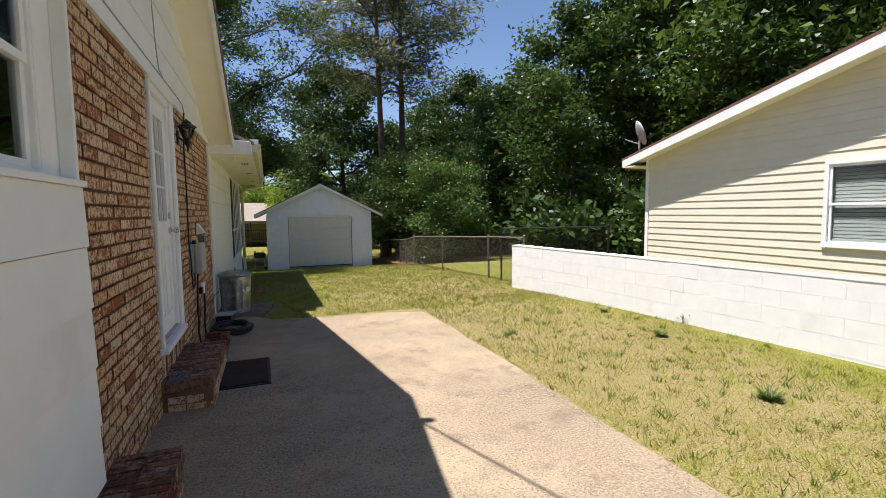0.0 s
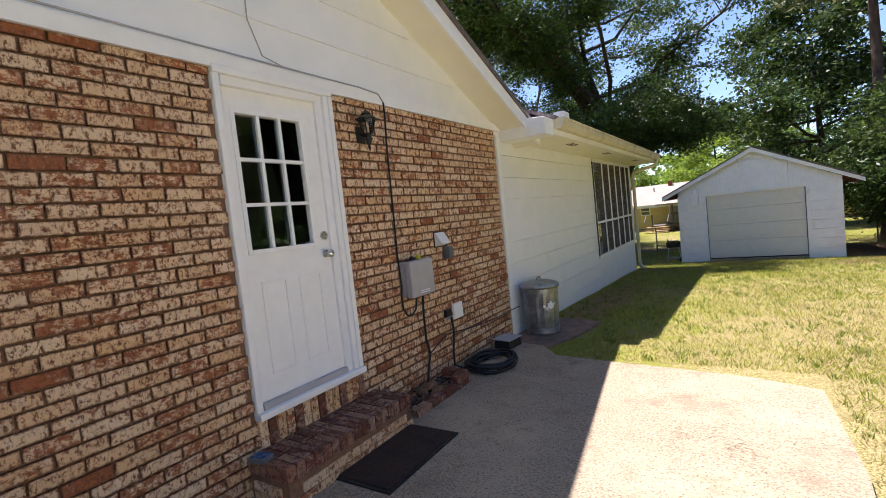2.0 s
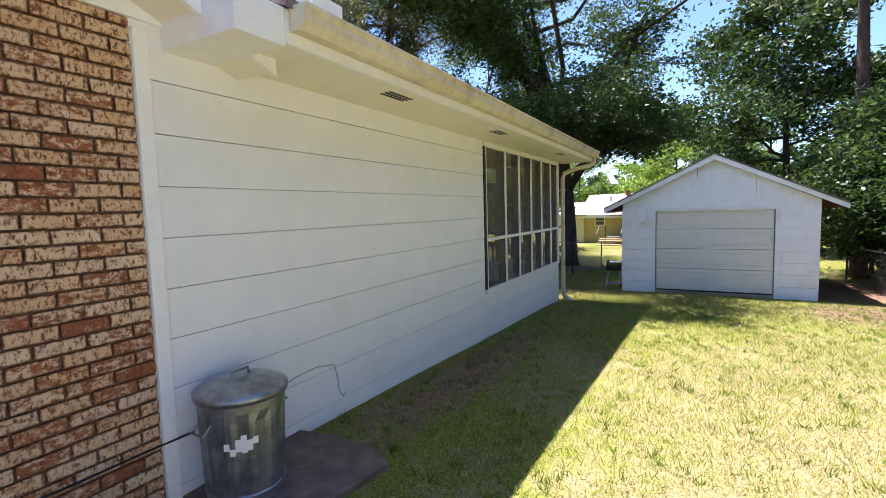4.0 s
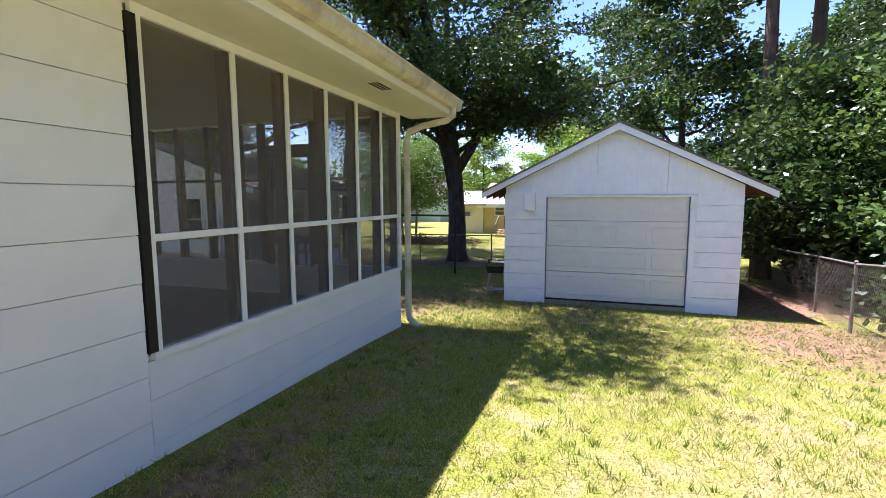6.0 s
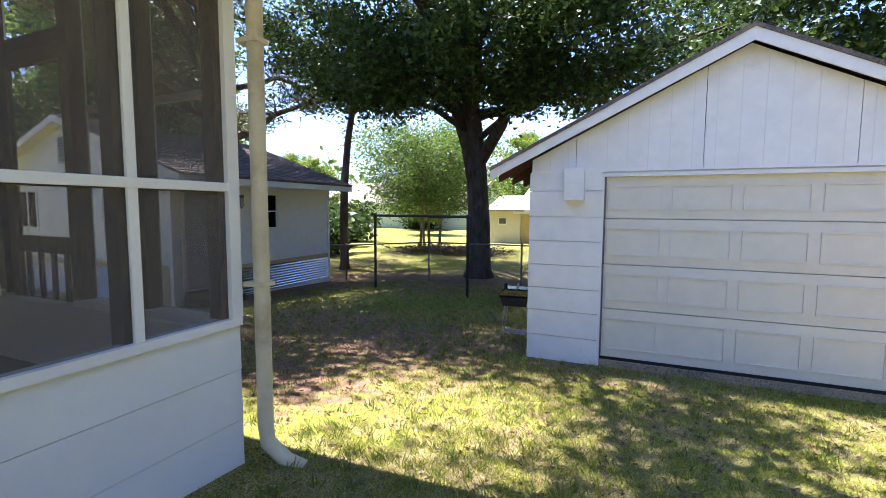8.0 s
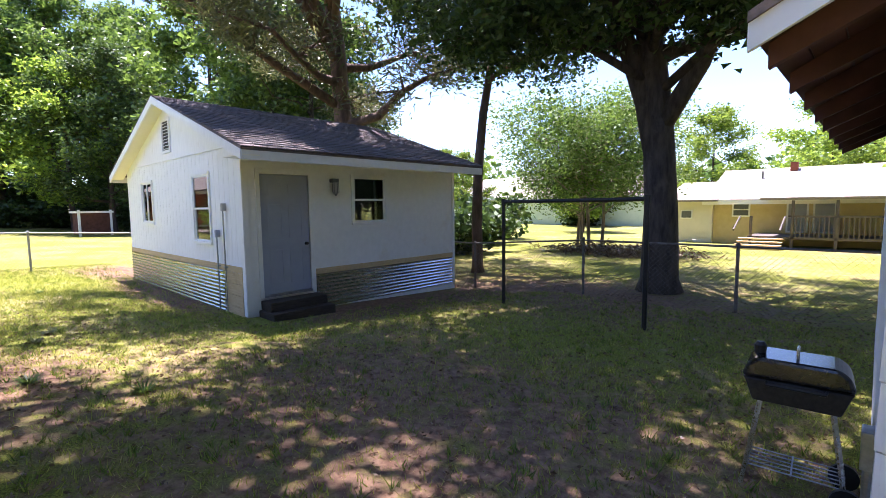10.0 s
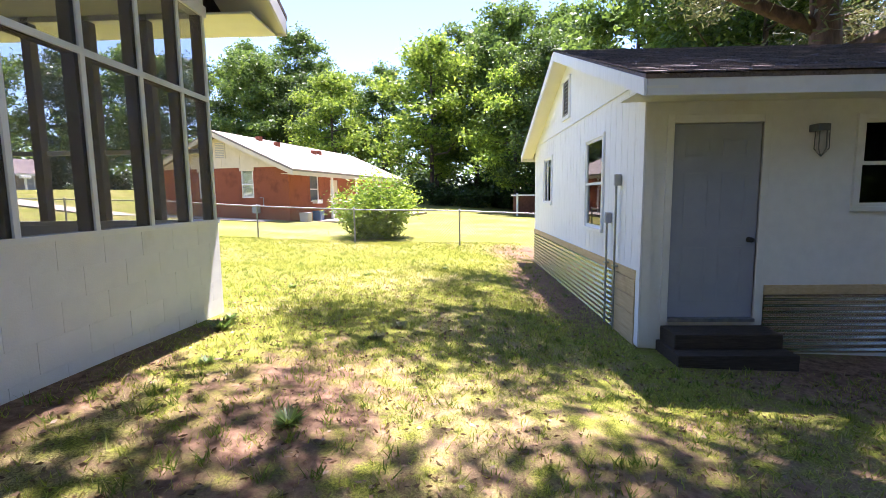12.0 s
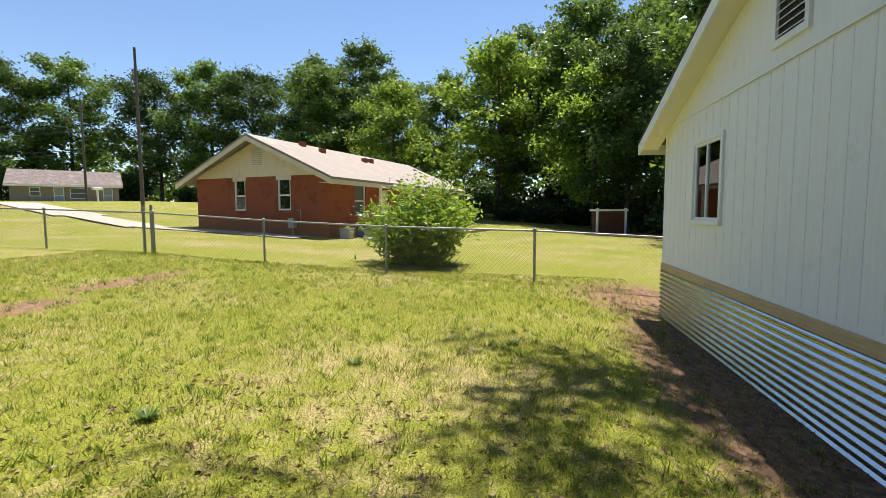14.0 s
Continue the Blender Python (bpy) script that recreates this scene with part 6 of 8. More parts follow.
def brick_house():
    # built square in its own frame, then turned: x runs along the gable front, y into the depth
    h = thing("brick_house", "red brick house with cream gable and pale roof", "house", (-25.6, 4.2, -0.55), 76.8, kind="structure")
    W, D, ez, rz = 7.5, 14.0, 2.75, 4.42
    wins = ((2.35, 3.0), (4.85, 5.55))
    m = Mesh()
    edge = [0.0, wins[0][0], wins[0][1], wins[1][0], wins[1][1], W]
    for i in range(0, 6, 2):
        m.box(edge[i], edge[i + 1], 0, 0.2, -0.3, 2.72)
    for a, b in wins:
        m.box(a, b, 0, 0.2, -0.3, 1.25)
    part("wall", m, FARBRICK, h, "red brick gable front")
    s = Mesh()
    holes = ((1.9, 2.8, 1.0, 2.35), (4.0, 4.95, 0.0, 2.2))
    for a, b in ((0.2, 1.9), (2.8, 4.0), (4.95, D)):
        s.box(W - 0.2, W, a, b, -0.3, 2.6)
    s.box(W - 0.2, W, 1.9, 2.8, -0.3, 1.0).box(W - 0.2, W, 1.9, 2.8, 2.35, 2.6).box(W - 0.2, W, 4.0, 4.95, 2.2, 2.6)
    s.box(0, 0.2, 0.2, D, -0.3, 2.6).box(0.2, W - 0.2, D - 0.2, D, -0.3, 2.6)
    part("wall", s, FARBRICK, h)
    g = Mesh().prism([(-0.0, 2.724), (W, 2.724), (W, 2.78), (W / 2, rz - 0.12), (0, 2.78)], "y", -0.02, 0.16)
    part("gable", g, CREAMPANEL, h, "cream painted gable panel")
    for a, b in wins:
        part("panel", Mesh().box(a - 0.06, b + 0.06, -0.02, 0.0, 2.55, 2.724), CREAMPANEL, h)
        sash_w = thing("window_4", "white sash window in the brick front", "window", kind="structure")
        sash_w.matrix_world = h.matrix_world @ pose((a + b) / 2, 0.08, 1.25)
        w, hh = b - a, 1.3
        part("frame", Mesh().box(-w / 2, -w / 2 + 0.06, -0.05, 0.02, 0, hh).box(w / 2 - 0.06, w / 2, -0.05, 0.02, 0, hh).box(-w / 2 + 0.06, w / 2 - 0.06, -0.05, 0.02, 0, 0.07).box(-w / 2 + 0.06, w / 2 - 0.06, -0.05, 0.02, hh / 2 - 0.03, hh / 2 + 0.03), TRIM, sash_w)
        part("pane", Mesh().box(-w / 2 + 0.06, w / 2 - 0.06, -0.01, 0.0, 0.07, hh), CLEARGLASS, sash_w)
        part("blind", Mesh().box(-w / 2 + 0.06, w / 2 - 0.06, 0.004, 0.012, 0.07, hh), TRIM, sash_w)
    for k in range(7):
        x = 0.55 + k * 1.07
        zt = rz - 0.16 - abs(x - W / 2) * (rz - ez) / (W / 2)
        if zt > 2.8:
            part("batten", Mesh().box(x, x + 0.03, -0.03, -0.02, 2.73, zt), CREAMPANEL, h)
    v = part("gable_vent", Mesh().box(W / 2 - 0.3, W / 2 + 0.3, -0.045, -0.02, 3.20, 4.0), CREAMPANEL, h, "louvred gable vent")
    for k in range(9):
        part("slat", Mesh().box(W / 2 - 0.25, W / 2 + 0.25, -0.06, -0.046, 3.24 + k * 0.083, 3.28 + k * 0.083), GREYPLASTIC, v)
    sl = (rz - ez) / (W / 2)
    e = 0.65
    ze = ez - e * sl
    r = part("roof", Mesh().prism([(-e, ze), (W / 2, rz), (W + e, ze), (W + e, ze + 0.1), (W / 2, rz + 0.1), (-e, ze + 0.1)], "y", -0.6, D + 0.4), PALEROOF, h, "sun-bleached pale shingle roof")
    for s_ in (0, 1):
        xa = -e if s_ == 0 else W + e
        part("rake_board", Mesh().prism([(xa, ze), (W / 2, rz), (W / 2, rz - 0.2), (xa, ze - 0.2)], "y", -0.62, -0.59), CREAMPANEL, r)
    part("fascia", Mesh().box(W + e - 0.03, W + e, -0.6, D + 0.4, ze - 0.18, ze), CREAMPANEL, r)
    part("soffit", Mesh().box(W, W + e - 0.03, -0.6, D + 0.4, ze - 0.12, ze - 0.1), CREAMPANEL, r)
    for y, u in ((3.4, 0.9), (6.6, 1.3), (7.4, 1.2), (2.6, 0.35)):
        x = W / 2 + u
        part("roof_vent", Mesh().box(x - 0.12, x + 0.12, y - 0.14, y + 0.14, rz - u * sl + 0.02, rz - u * sl + 0.30), FARBRICK, r)
    part("sash_window", Mesh().box(W - 0.08, W - 0.04, 1.9, 2.8, 1.0, 1.06).box(W - 0.08, W - 0.04, 1.9, 2.8, 1.64, 1.70).box(W - 0.08, W - 0.04, 1.9, 1.96, 1.06, 2.35).box(W - 0.08, W - 0.04, 2.74, 2.8, 1.06, 2.35), TRIM, h)
    part("window_glass", Mesh().box(W - 0.10, W - 0.09, 1.9, 2.8, 1.0, 2.35), DARKGREY, h)
    part("air_conditioner", Mesh().box(W - 0.05, W + 0.3, 2.1, 2.6, 0.92, 1.12), TRIM, h, "white window air conditioner", edge=0.01)
    part("door", Mesh().box(W - 0.10, W - 0.04, 4.0, 4.95, -0.1, 2.2), CREAMPANEL, h, "cream side door")
    for y in (3.2, 6.2, 9.2):
        part("porch_post", Mesh().box(W + e - 0.16, W + e - 0.06, y, y + 0.1, -0.2, ze - 0.1), TRIM, h)
    part("slab", Mesh().box(W, W + 2.6, 1.0, D, -0.3, 0.06), ASPHALT, h, "pale concrete side pad")
    # clutter by the side door
    m0 = h.matrix_world
    for nm, lab, cat, x, y, sx, sy, sz, mat in (("storage_bin", "grey plastic storage bin by the brick house", "storage bin", W + 0.6, 0.4, 0.5, 0.35, 0.4, GREYPLASTIC),
                                                 ("storage_tote", "dark blue plastic tote by the brick house", "storage tote", W + 0.6, 1.6, 0.45, 0.4, 0.45, BLUEPLASTIC)):
        t = thing(nm, lab, cat)
        t.matrix_world = m0 @ pose(x, y, 0.06)
        part("body", Mesh().prism([(-sx * 0.45, 0), (sx * 0.45, 0), (sx * 0.5, sz), (-sx * 0.5, sz)], "y", -sy / 2, sy / 2), mat, t, edge=0.01)
        part("lid", Mesh().box(-sx * 0.52, sx * 0.52, -sy * 0.52, sy * 0.52, sz, sz + 0.05), mat, t, edge=0.01)
    a = thing("heat_pump", "grey outdoor utility meter against the brick front", "meter")
    a.matrix_world = m0 @ pose(5.75, -0.15, 0.5)
    part("body", Mesh().box(-0.16, 0.16, -0.12, 0.1, 0.0, 0.42), GREYPLASTIC, a, edge=0.02)
    part("pipe", Mesh().tube([(0, 0, -0.6), (0, 0, 0)], 0.025, 8), GALV, a)
    part("pipe", Mesh().tube([(0.35, 0.1, 0.3), (0.35, 0.1, 0.75), (0.15, 0.1, 0.75)], 0.02, 8), GALV, a)


brick_house()


def far_house(name, label, at, turn, W, D, ez, rz, wall, roof, openings=(), over=0.5):
    """A low house far off: walls, hipless gable roof along x, its windows and doors on the front (towards -y)."""
    h = thing(name, label, "house", at, turn, kind="structure")
    part("wall", Mesh().box(0, W, 0, D, -0.5, ez).prism([(0, ez), (D, ez), (D / 2, rz - 0.1)], "x", 0.02, W - 0.02), wall, h)
    zb = ez - over * (rz - ez) / (D / 2)
    part("roof", Mesh().prism([(-over, zb), (D / 2, rz), (D + over, zb), (D + over, zb + 0.12), (D / 2, rz + 0.12), (-over, zb + 0.12)], "x", -0.4, W + 0.4), roof, h)
    part("fascia", Mesh().box(-0.4, W + 0.4, -over - 0.02, -over, zb - 0.12, zb + 0.1), TRIM, h)
    for x, w, z0, z1, kind in openings:
        wn = part(kind, Mesh().box(x, x + w, -0.03, -0.001, z0, z1), TRIM, h)
        part("pane", Mesh().box(x + 0.07, x + w - 0.07, -0.045, -0.031, z0 + 0.07, (z0 + z1) / 2 - 0.03), DARKGREY if kind == "window" else GREYDOOR, wn)
        part("pane", Mesh().box(x + 0.07, x + w - 0.07, -0.045, -0.031, (z0 + z1) / 2 + 0.03, z1 - 0.07), DARKGREY if kind == "window" else GREYDOOR, wn)
    z = 0.1
    while z < ez - 0.1:
        part("board", Mesh().prism([(0.0, z), (-0.018, z), (-0.002, z + 0.2), (0.0, z + 0.2)], "x", 0.0, W), wall, h) if not openings else None
        z += 0.22
    return h


yh = far_house("yellow_house", "pale yellow house with bleached roof and deck", (-5.35, 44.4, -1.15), 0, 22.0, 8.0, 2.15, 3.6, YELLOW, PALEROOF,
               [(0.8, 0.75, 1.25, 1.95, "window"), (2.95, 0.8, 0.55, 1.95, "door"), (3.9, 0.8, 0.55, 1.95, "door"), (8.5, 1.0, 0.9, 1.9, "window"), (14.5, 1.0, 0.9, 1.9, "window")])
part("wing", Mesh().box(-2.0, 0.0, -0.2, 6, -0.4, 2.05), VINYL, yh, "cream side wing")
part("wing_roof", Mesh().prism([(-0.6, 2.0), (3.2, 3.0), (6.4, 2.0), (6.4, 2.1), (3.2, 3.1), (-0.6, 2.1)], "x", -2.3, 0.3), PALEROOF, yh)
wn = part("wing_window", Mesh().box(-1.45, -0.9, -0.24, -0.2, 1.15, 1.6), TRIM, yh)
part("pane", Mesh().box(-1.4, -0.95, -0.255, -0.241, 1.2, 1.55), DARKGREY, wn)
part("chimney", Mesh().box(2.6, 2.9, 3.4, 3.8, 3.2, 3.95), FARBRICK, yh)
part("vent_pipe", Mesh().tube([(1.6, 2.4, 2.9), (1.6, 2.4, 3.5)], 0.05, 8), GALV, yh)
part("porch_roof", Mesh().box(2.3, 7.0, -2.4, 0, 2.02, 2.12), PALEROOF, yh)


def build_deck():
    d = thing("deck", "weathered wooden deck with steps and railing", "deck", (-5.35, 44.4, -1.2))
    part("floor", Mesh().box(1.9, 7.0, -2.4, -0.03, 0.45, 0.55), DARKWOOD, d)
    for x in (1.95, 3.4, 4.8, 6.2, 6.9):
        part("post", Mesh().box(x, x + 0.1, -2.4, -2.3, 0.0, 2.05 if x > 3.3 else 1.4), DARKWOOD, d)
    part("handrail", Mesh().box(3.3, 7.0, -2.4, -2.32, 1.35, 1.43), DARKWOOD, d)
    for k in range(24):
        part("baluster", Mesh().box(3.4 + k * 0.15, 3.44 + k * 0.15, -2.38, -2.34, 0.55, 1.35), DARKWOOD, d)
    for k in range(4):
        part("tread", Mesh().box(1.6, 3.2, -3.6 + k * 0.3, -3.28 + k * 0.3, 0.06 + k * 0.12, 0.11 + k * 0.12), RAWWOOD, d)
    for x in (1.6, 3.2):
        part("stair_rail", Mesh().tube([(x, -3.6, 0.85), (x, -2.4, 1.38)], 0.04, 6), DARKWOOD, d)


build_deck()
far_house("mint_house", "pale green house with white roof behind the trees", (-38, 60, -1.3), 0, 24, 9, 3.0, 5.2, MINTWALL, PALEROOF, [(4, 1.2, 1.0, 2.2, "window"), (10, 1.2, 1.0, 2.2, "window"), (16, 1.2, 0.2, 2.2, "door")])
# the ranch house siding is darkened to carry the shade on its front
far_house("ranch_house", "low grey ranch house with maroon shutters far off", (-46.5, -34.0, 1.55), 137, 9.5, 7, 2.3, 3.9, surface("tan_shaded_siding", (0.24, 0.20, 0.165), (0.30, 0.25, 0.21), 3.0, 0.7), SHINGLE, [(1.6, 0.9, 0.9, 1.9, "window"), (3.6, 0.9, 0.1, 1.9, "door"), (5.0, 1.6, 0.7, 1.9, "window"), (8, 0.9, 0.2, 1.9, "door")])


def build_far_things():
    m = Mesh()
    for a, b, w in (((-22.6, 11.0), (-24.6, 2.2), 1.1), ((-24.6, 2.2), (-29, -6), 1.6), ((-29, -6), (-35.5, -19), 2.6), ((-35.5, -19), (-47, -42), 3.2)):
        ax, ay = a
        bx, by = b
        L = math.hypot(bx - ax, by - ay)
        nx, ny = -(by - ay) / L * w / 2, (bx - ax) / L * w / 2
        z = lambda x, y: ground_z(x, y) + 0.05
        m.face((ax + nx, ay + ny, z(ax, ay)), (ax - nx, ay - ny, z(ax, ay)), (bx - nx, by - ny, z(bx, by)), (bx + nx, by + ny, z(bx, by)))
    setting("road", m, ASPHALT, "pale concrete drive curving past the brick house", "driveway")
    h = thing("rabbit_hutch", "dark red wooden hutch with white frame", "hutch", (-37.5, 24.8, ground_z(-37, 24)), 100)
    part("box", Mesh().box(-0.9, 0.9, -0.5, 0.5, 0.1, 1.5), FARDARK, h)
    for x in (-0.95, 0.85):
        part("post", Mesh().box(x, x + 0.12, -0.56, -0.44, 0, 1.7), TRIM, h)
    part("top", Mesh().box(-1.05, 1.05, -0.6, 0.6, 1.5, 1.62), TRIM, h)
    for x, y, H, lab in ((-34, -6.5, 11.0, "tall dark wooden light pole"), (-46.5, -24.5, 10, "brown wooden utility pole")):
        p = thing("utility_pole", lab, "utility pole", (x, y, ground_z(x, y)))
        part("shaft", Mesh().tube([(0, 0, -0.5), (0, 0, H)], [0.13, 0.08], 8), DARKWOOD, p)
        if H < 11:
            part("cross_arm", Mesh().box(-1.2, 1.2, -0.06, 0.06, H - 0.8, H - 0.65, pose(0, 0, 0, 0, 0, 60)), DARKWOOD, p)
    for k, z in enumerate((7.4, 6.8, 5.0, 4.6)):
        cable("power_line", "sagging black overhead power line", [(-46.5, -24.5, z + 2), (-47, -45, z + 1.5), (-48, -70, z + 2)], 0.03, BLACK, "power line")
    mb = thing("mail_box", "white mailbox on a post beside the drive", "mailbox", (-43, -19.5, ground_z(-43, -19.5)))
    part("post", Mesh().box(-0.06, 0.06, -0.06, 0.06, 0, 1.1), TRIM, mb)
    part("box", Mesh().box(-0.5, 0.5, -0.12, 0.12, 1.05, 1.3), TRIM, mb, edge=0.04)


build_far_things()


# ---------------------------------------------------------------- trees
def leaves(rng, centres, spread, count, size, flat=0.6, slim=0.45, droop=0.0, corners=4):
    """Many small leaves of four (or three) corners round the given centres."""
    c = np.asarray(centres)[rng.integers(0, len(centres), count)]
    sp = np.asarray(spread)
    p = c + rng.normal(0, 1, (count, 3)) * sp
    d = rng.normal(0, 1, (count, 3)) * (1, 1, flat) + (0, 0, -droop)
    d /= np.linalg.norm(d, axis=1)[:, None]
    q = np.cross(d, rng.normal(0, 1, (count, 3)))
    q /= np.linalg.norm(q, axis=1)[:, None] + 1e-9
    s = size * rng.uniform(0.6, 1.35, (count, 1))
    tip, base = p + d * s * 0.5, p - d * s * 0.5
    l, r = p + q * s * slim * 0.5 - d * s * 0.08, p - q * s * slim * 0.5 - d * s * 0.08
    if corners == 3:
        return np.stack([base + q * s * slim * 0.5, base - q * s * slim * 0.5, tip], 1).reshape(-1, 3)
    return np.stack([base, l, tip, r], 1).reshape(-1, 3)


def leaf_mesh(name, v, mat, corners=4):
    me = bpy.data.meshes.new(name)
    n = len(v) // corners
    me.vertices.add(len(v))
    me.vertices.foreach_set("co", np.asarray(v, dtype=np.float32).ravel())
    me.loops.add(corners * n)
    me.loops.foreach_set("vertex_index", np.arange(corners * n, dtype=np.int32))
    me.polygons.add(n)
    me.polygons.foreach_set("loop_start", np.arange(0, corners * n, corners, dtype=np.int32))
    me.materials.append(mat)
    me.update(calc_edges=True)
    return me


def tree_meshes(name, seed, H, r, crown0, crown_r, limbs, count, size, bark, leaf, lean=(0.0, 0.0), shape=1.0, spread=0.55, forks=1, droop=0.0, slim=0.45, boughs=(), corners=4):
    """Trunk with limbs and twigs, and a crown of leaves round the twig ends. crown0: height at which limbs begin."""
    rnd = random.Random(seed)
    rng = np.random.default_rng(seed)
    wood = Mesh()
    tips = []
    n = 9
    line = []
    for i in range(n):
        t = i / (n - 1)
        line.append(Vector((lean[0] * t ** 2.3 * H + 0.12 * math.sin(3 * t + seed), lean[1] * t ** 2.3 * H + 0.12 * math.cos(4 * t + seed), H * 0.93 * t - 0.15)))
    rad = [r * (1.55 if i == 0 else 1.0) * (1 - 0.85 * i / (n - 1)) + 0.015 for i in range(n)]
    low = line[0].lerp(line[1], 0.25)
    wood.tube([line[0], low] + line[1:], [rad[0], r * 1.08] + rad[1:], 10)

    def on_trunk(z):
        t = min(max((z + 0.15) / (H * 0.93), 0), 1) * (n - 1)
        i = min(int(t), n - 2)
        return line[i].lerp(line[i + 1], t - i), rad[i] + (rad[i + 1] - rad[i]) * (t - i)

    for k in range(limbs):
        u = (k + rnd.random()) / limbs
        z = crown0 + (H * 0.92 - crown0) * u
        p, rr = on_trunk(z)
        a = k * 2.4 + rnd.uniform(-0.4, 0.4)
        reach = crown_r * (math.sin(math.pi * min(0.18 + 0.82 * u, 1.0)) ** shape) * rnd.uniform(0.75, 1.15) + 0.4
        rise = rnd.uniform(0.15, 0.55) * (1 - droop)
        d = Vector((math.cos(a), math.sin(a), rise))
        pts, rads = [p], [max(rr * 0.62, 0.02)]
        for s in range(1, 5):
            q = p + Vector((d.x, d.y, 0)) * reach * s / 4 + Vector((0, 0, d.z * reach * (s / 4) ** (1.3 if droop == 0 else 0.8) - droop * reach * 0.25 * (s / 4) ** 2))
            q += Vector((rnd.uniform(-1, 1), rnd.uniform(-1, 1), rnd.uniform(-1, 1))) * reach * 0.06
            pts.append(q)
            rads.append(max(rads[0] * (1 - 0.22 * s), 0.008))
        wood.tube(pts, rads, 6)
        for s in (2, 3, 4):
            for _ in range(2 + forks):
                b = pts[s]
                e = b + Vector((rnd.uniform(-1, 1), rnd.uniform(-1, 1), rnd.uniform(-0.35, 0.7))) * reach * rnd.uniform(0.16, 0.36)
                wood.tube([b, b.lerp(e, 0.5) + Vector((0, 0, 0.05)), e], [rads[s] * 0.5, rads[s] * 0.35, 0.006], 4, False)
                tips += [e, b.lerp(e, 0.55)]
    for z, r0, pts in boughs:
        # great boughs that set the crown's shape, with their twigs
        p, rr = on_trunk(z)
        pts = [p] + [Vector(q) for q in pts]
        k = len(pts)
        wood.tube(pts, [max(r0 * (1 - i / k), 0.03) for i in range(k)], 8)
        for i in range(max(2, k - 3), k):
            for _ in range(9):
                b = pts[i - 1].lerp(pts[i], rnd.uniform(0.3, 1.0))
                e = b + Vector((rnd.uniform(-1, 1), rnd.uniform(-1, 1), rnd.uniform(-0.4, 0.7))) * rnd.uniform(0.7, 1.9)
                wood.tube([b, b.lerp(e, 0.5) + Vector((0, 0, 0.08)), e], [r0 * 0.22, r0 * 0.14, 0.007], 4, False)
                tips += [e, b.lerp(e, 0.6)]
    tips.append(line[-1])
    tips.append(line[-1] + Vector((0, 0, H * 0.05)))
    lv = leaves(rng, [tuple(t) for t in tips], (spread, spread, spread * 0.62), count, size, droop=droop, slim=slim, corners=corners)
    return wood.data(name + "_trunk", bark, True), leaf_mesh(name + "_crown", lv, leaf, corners)


def plant(name, meshes, label, at, turn=0.0, scale=1.0, group="", category="tree"):
    t = thing(name, label, category, at, turn, group)
    t.scale = (scale, scale, scale)
    a, b = new("trunk", meshes[0]), new("crown", meshes[1])
    a.parent = b.parent = t
    return t


def gz(x, y):
    return ground_z(x, y) - 0.05


OAK = tree_meshes("oak", 11, 16, 0.34, 4.6, 7.0, 26, 130000, 0.14, BARK, LEAF_DARK, (-0.22, -0.17), 0.4, 0.34, 1, 0.0, 0.65,
                  ((2.5, 0.27, ((-0.45, -0.1, 3.9), (-0.9, -0.3, 5.4), (-1.5, -0.7, 7.4), (-2.3, -1.6, 9.6), (-2.8, -2.6, 11.5))), (3.3, 0.2, ((0.6, -0.3, 4.4), (1.3, -0.8, 5.8), (2.3, -1.6, 7.6), (3.2, -2.6, 9.2))),
                   (5.6, 0.17, ((-0.8, -2.0, 7.6), (-1.9, -4.4, 9.2), (-2.4, -7.0, 10.0), (-2.2, -9.6, 10.4))), (6.4, 0.17, ((-2.0, -2.4, 8.6), (-3.8, -5.0, 10.4), (-4.6, -7.6, 11.2), (-4.8, -9.8, 11.4))),
                   (6.0, 0.11, ((0.3, -2.5, 8.0), (0.6, -5.0, 9.4), (0.8, -7.5, 10.0), (1.4, -10.2, 10.2), (1.7, -11.3, 10.1))),
                   (6.2, 0.15, ((-1.4, -2.4, 8.4), (-2.8, -5.0, 10.0), (-3.5, -7.4, 10.6), (-3.6, -9.4, 10.9))), (4.6, 0.14, ((-1.8, -0.3, 5.6), (-3.6, -0.8, 6.2), (-5.0, -1.2, 6.5))),
                   (4.2, 0.1, ((-1.2, -1.0, 4.9), (-2.6, -1.6, 5.3), (-3.8, -2.2, 5.2))), (4.0, 0.1, ((1.2, -0.8, 4.8), (2.4, -1.5, 5.1), (3.6, -2.0, 5.0))), (4.8, 0.1, ((0.6, -2.0, 5.4), (1.0, -3.6, 5.8))),
                   (4.6, 0.09, ((1.2, 0.6, 5.3), (2.6, 1.0, 5.6), (4.0, 1.0, 5.4))), (5.0, 0.09, ((-0.6, -1.4, 5.5), (-1.2, -2.8, 5.7), (-1.6, -4.0, 5.5))), (5.0, 0.09, ((1.6, -1.8, 5.7), (2.8, -3.2, 5.9), (3.8, -4.4, 5.6)))), 3)
plant("oak_tree", OAK, "large dark-barked oak with a wide spreading crown", (-2.4, 28.2, gz(-2.4, 28.2)), 0)
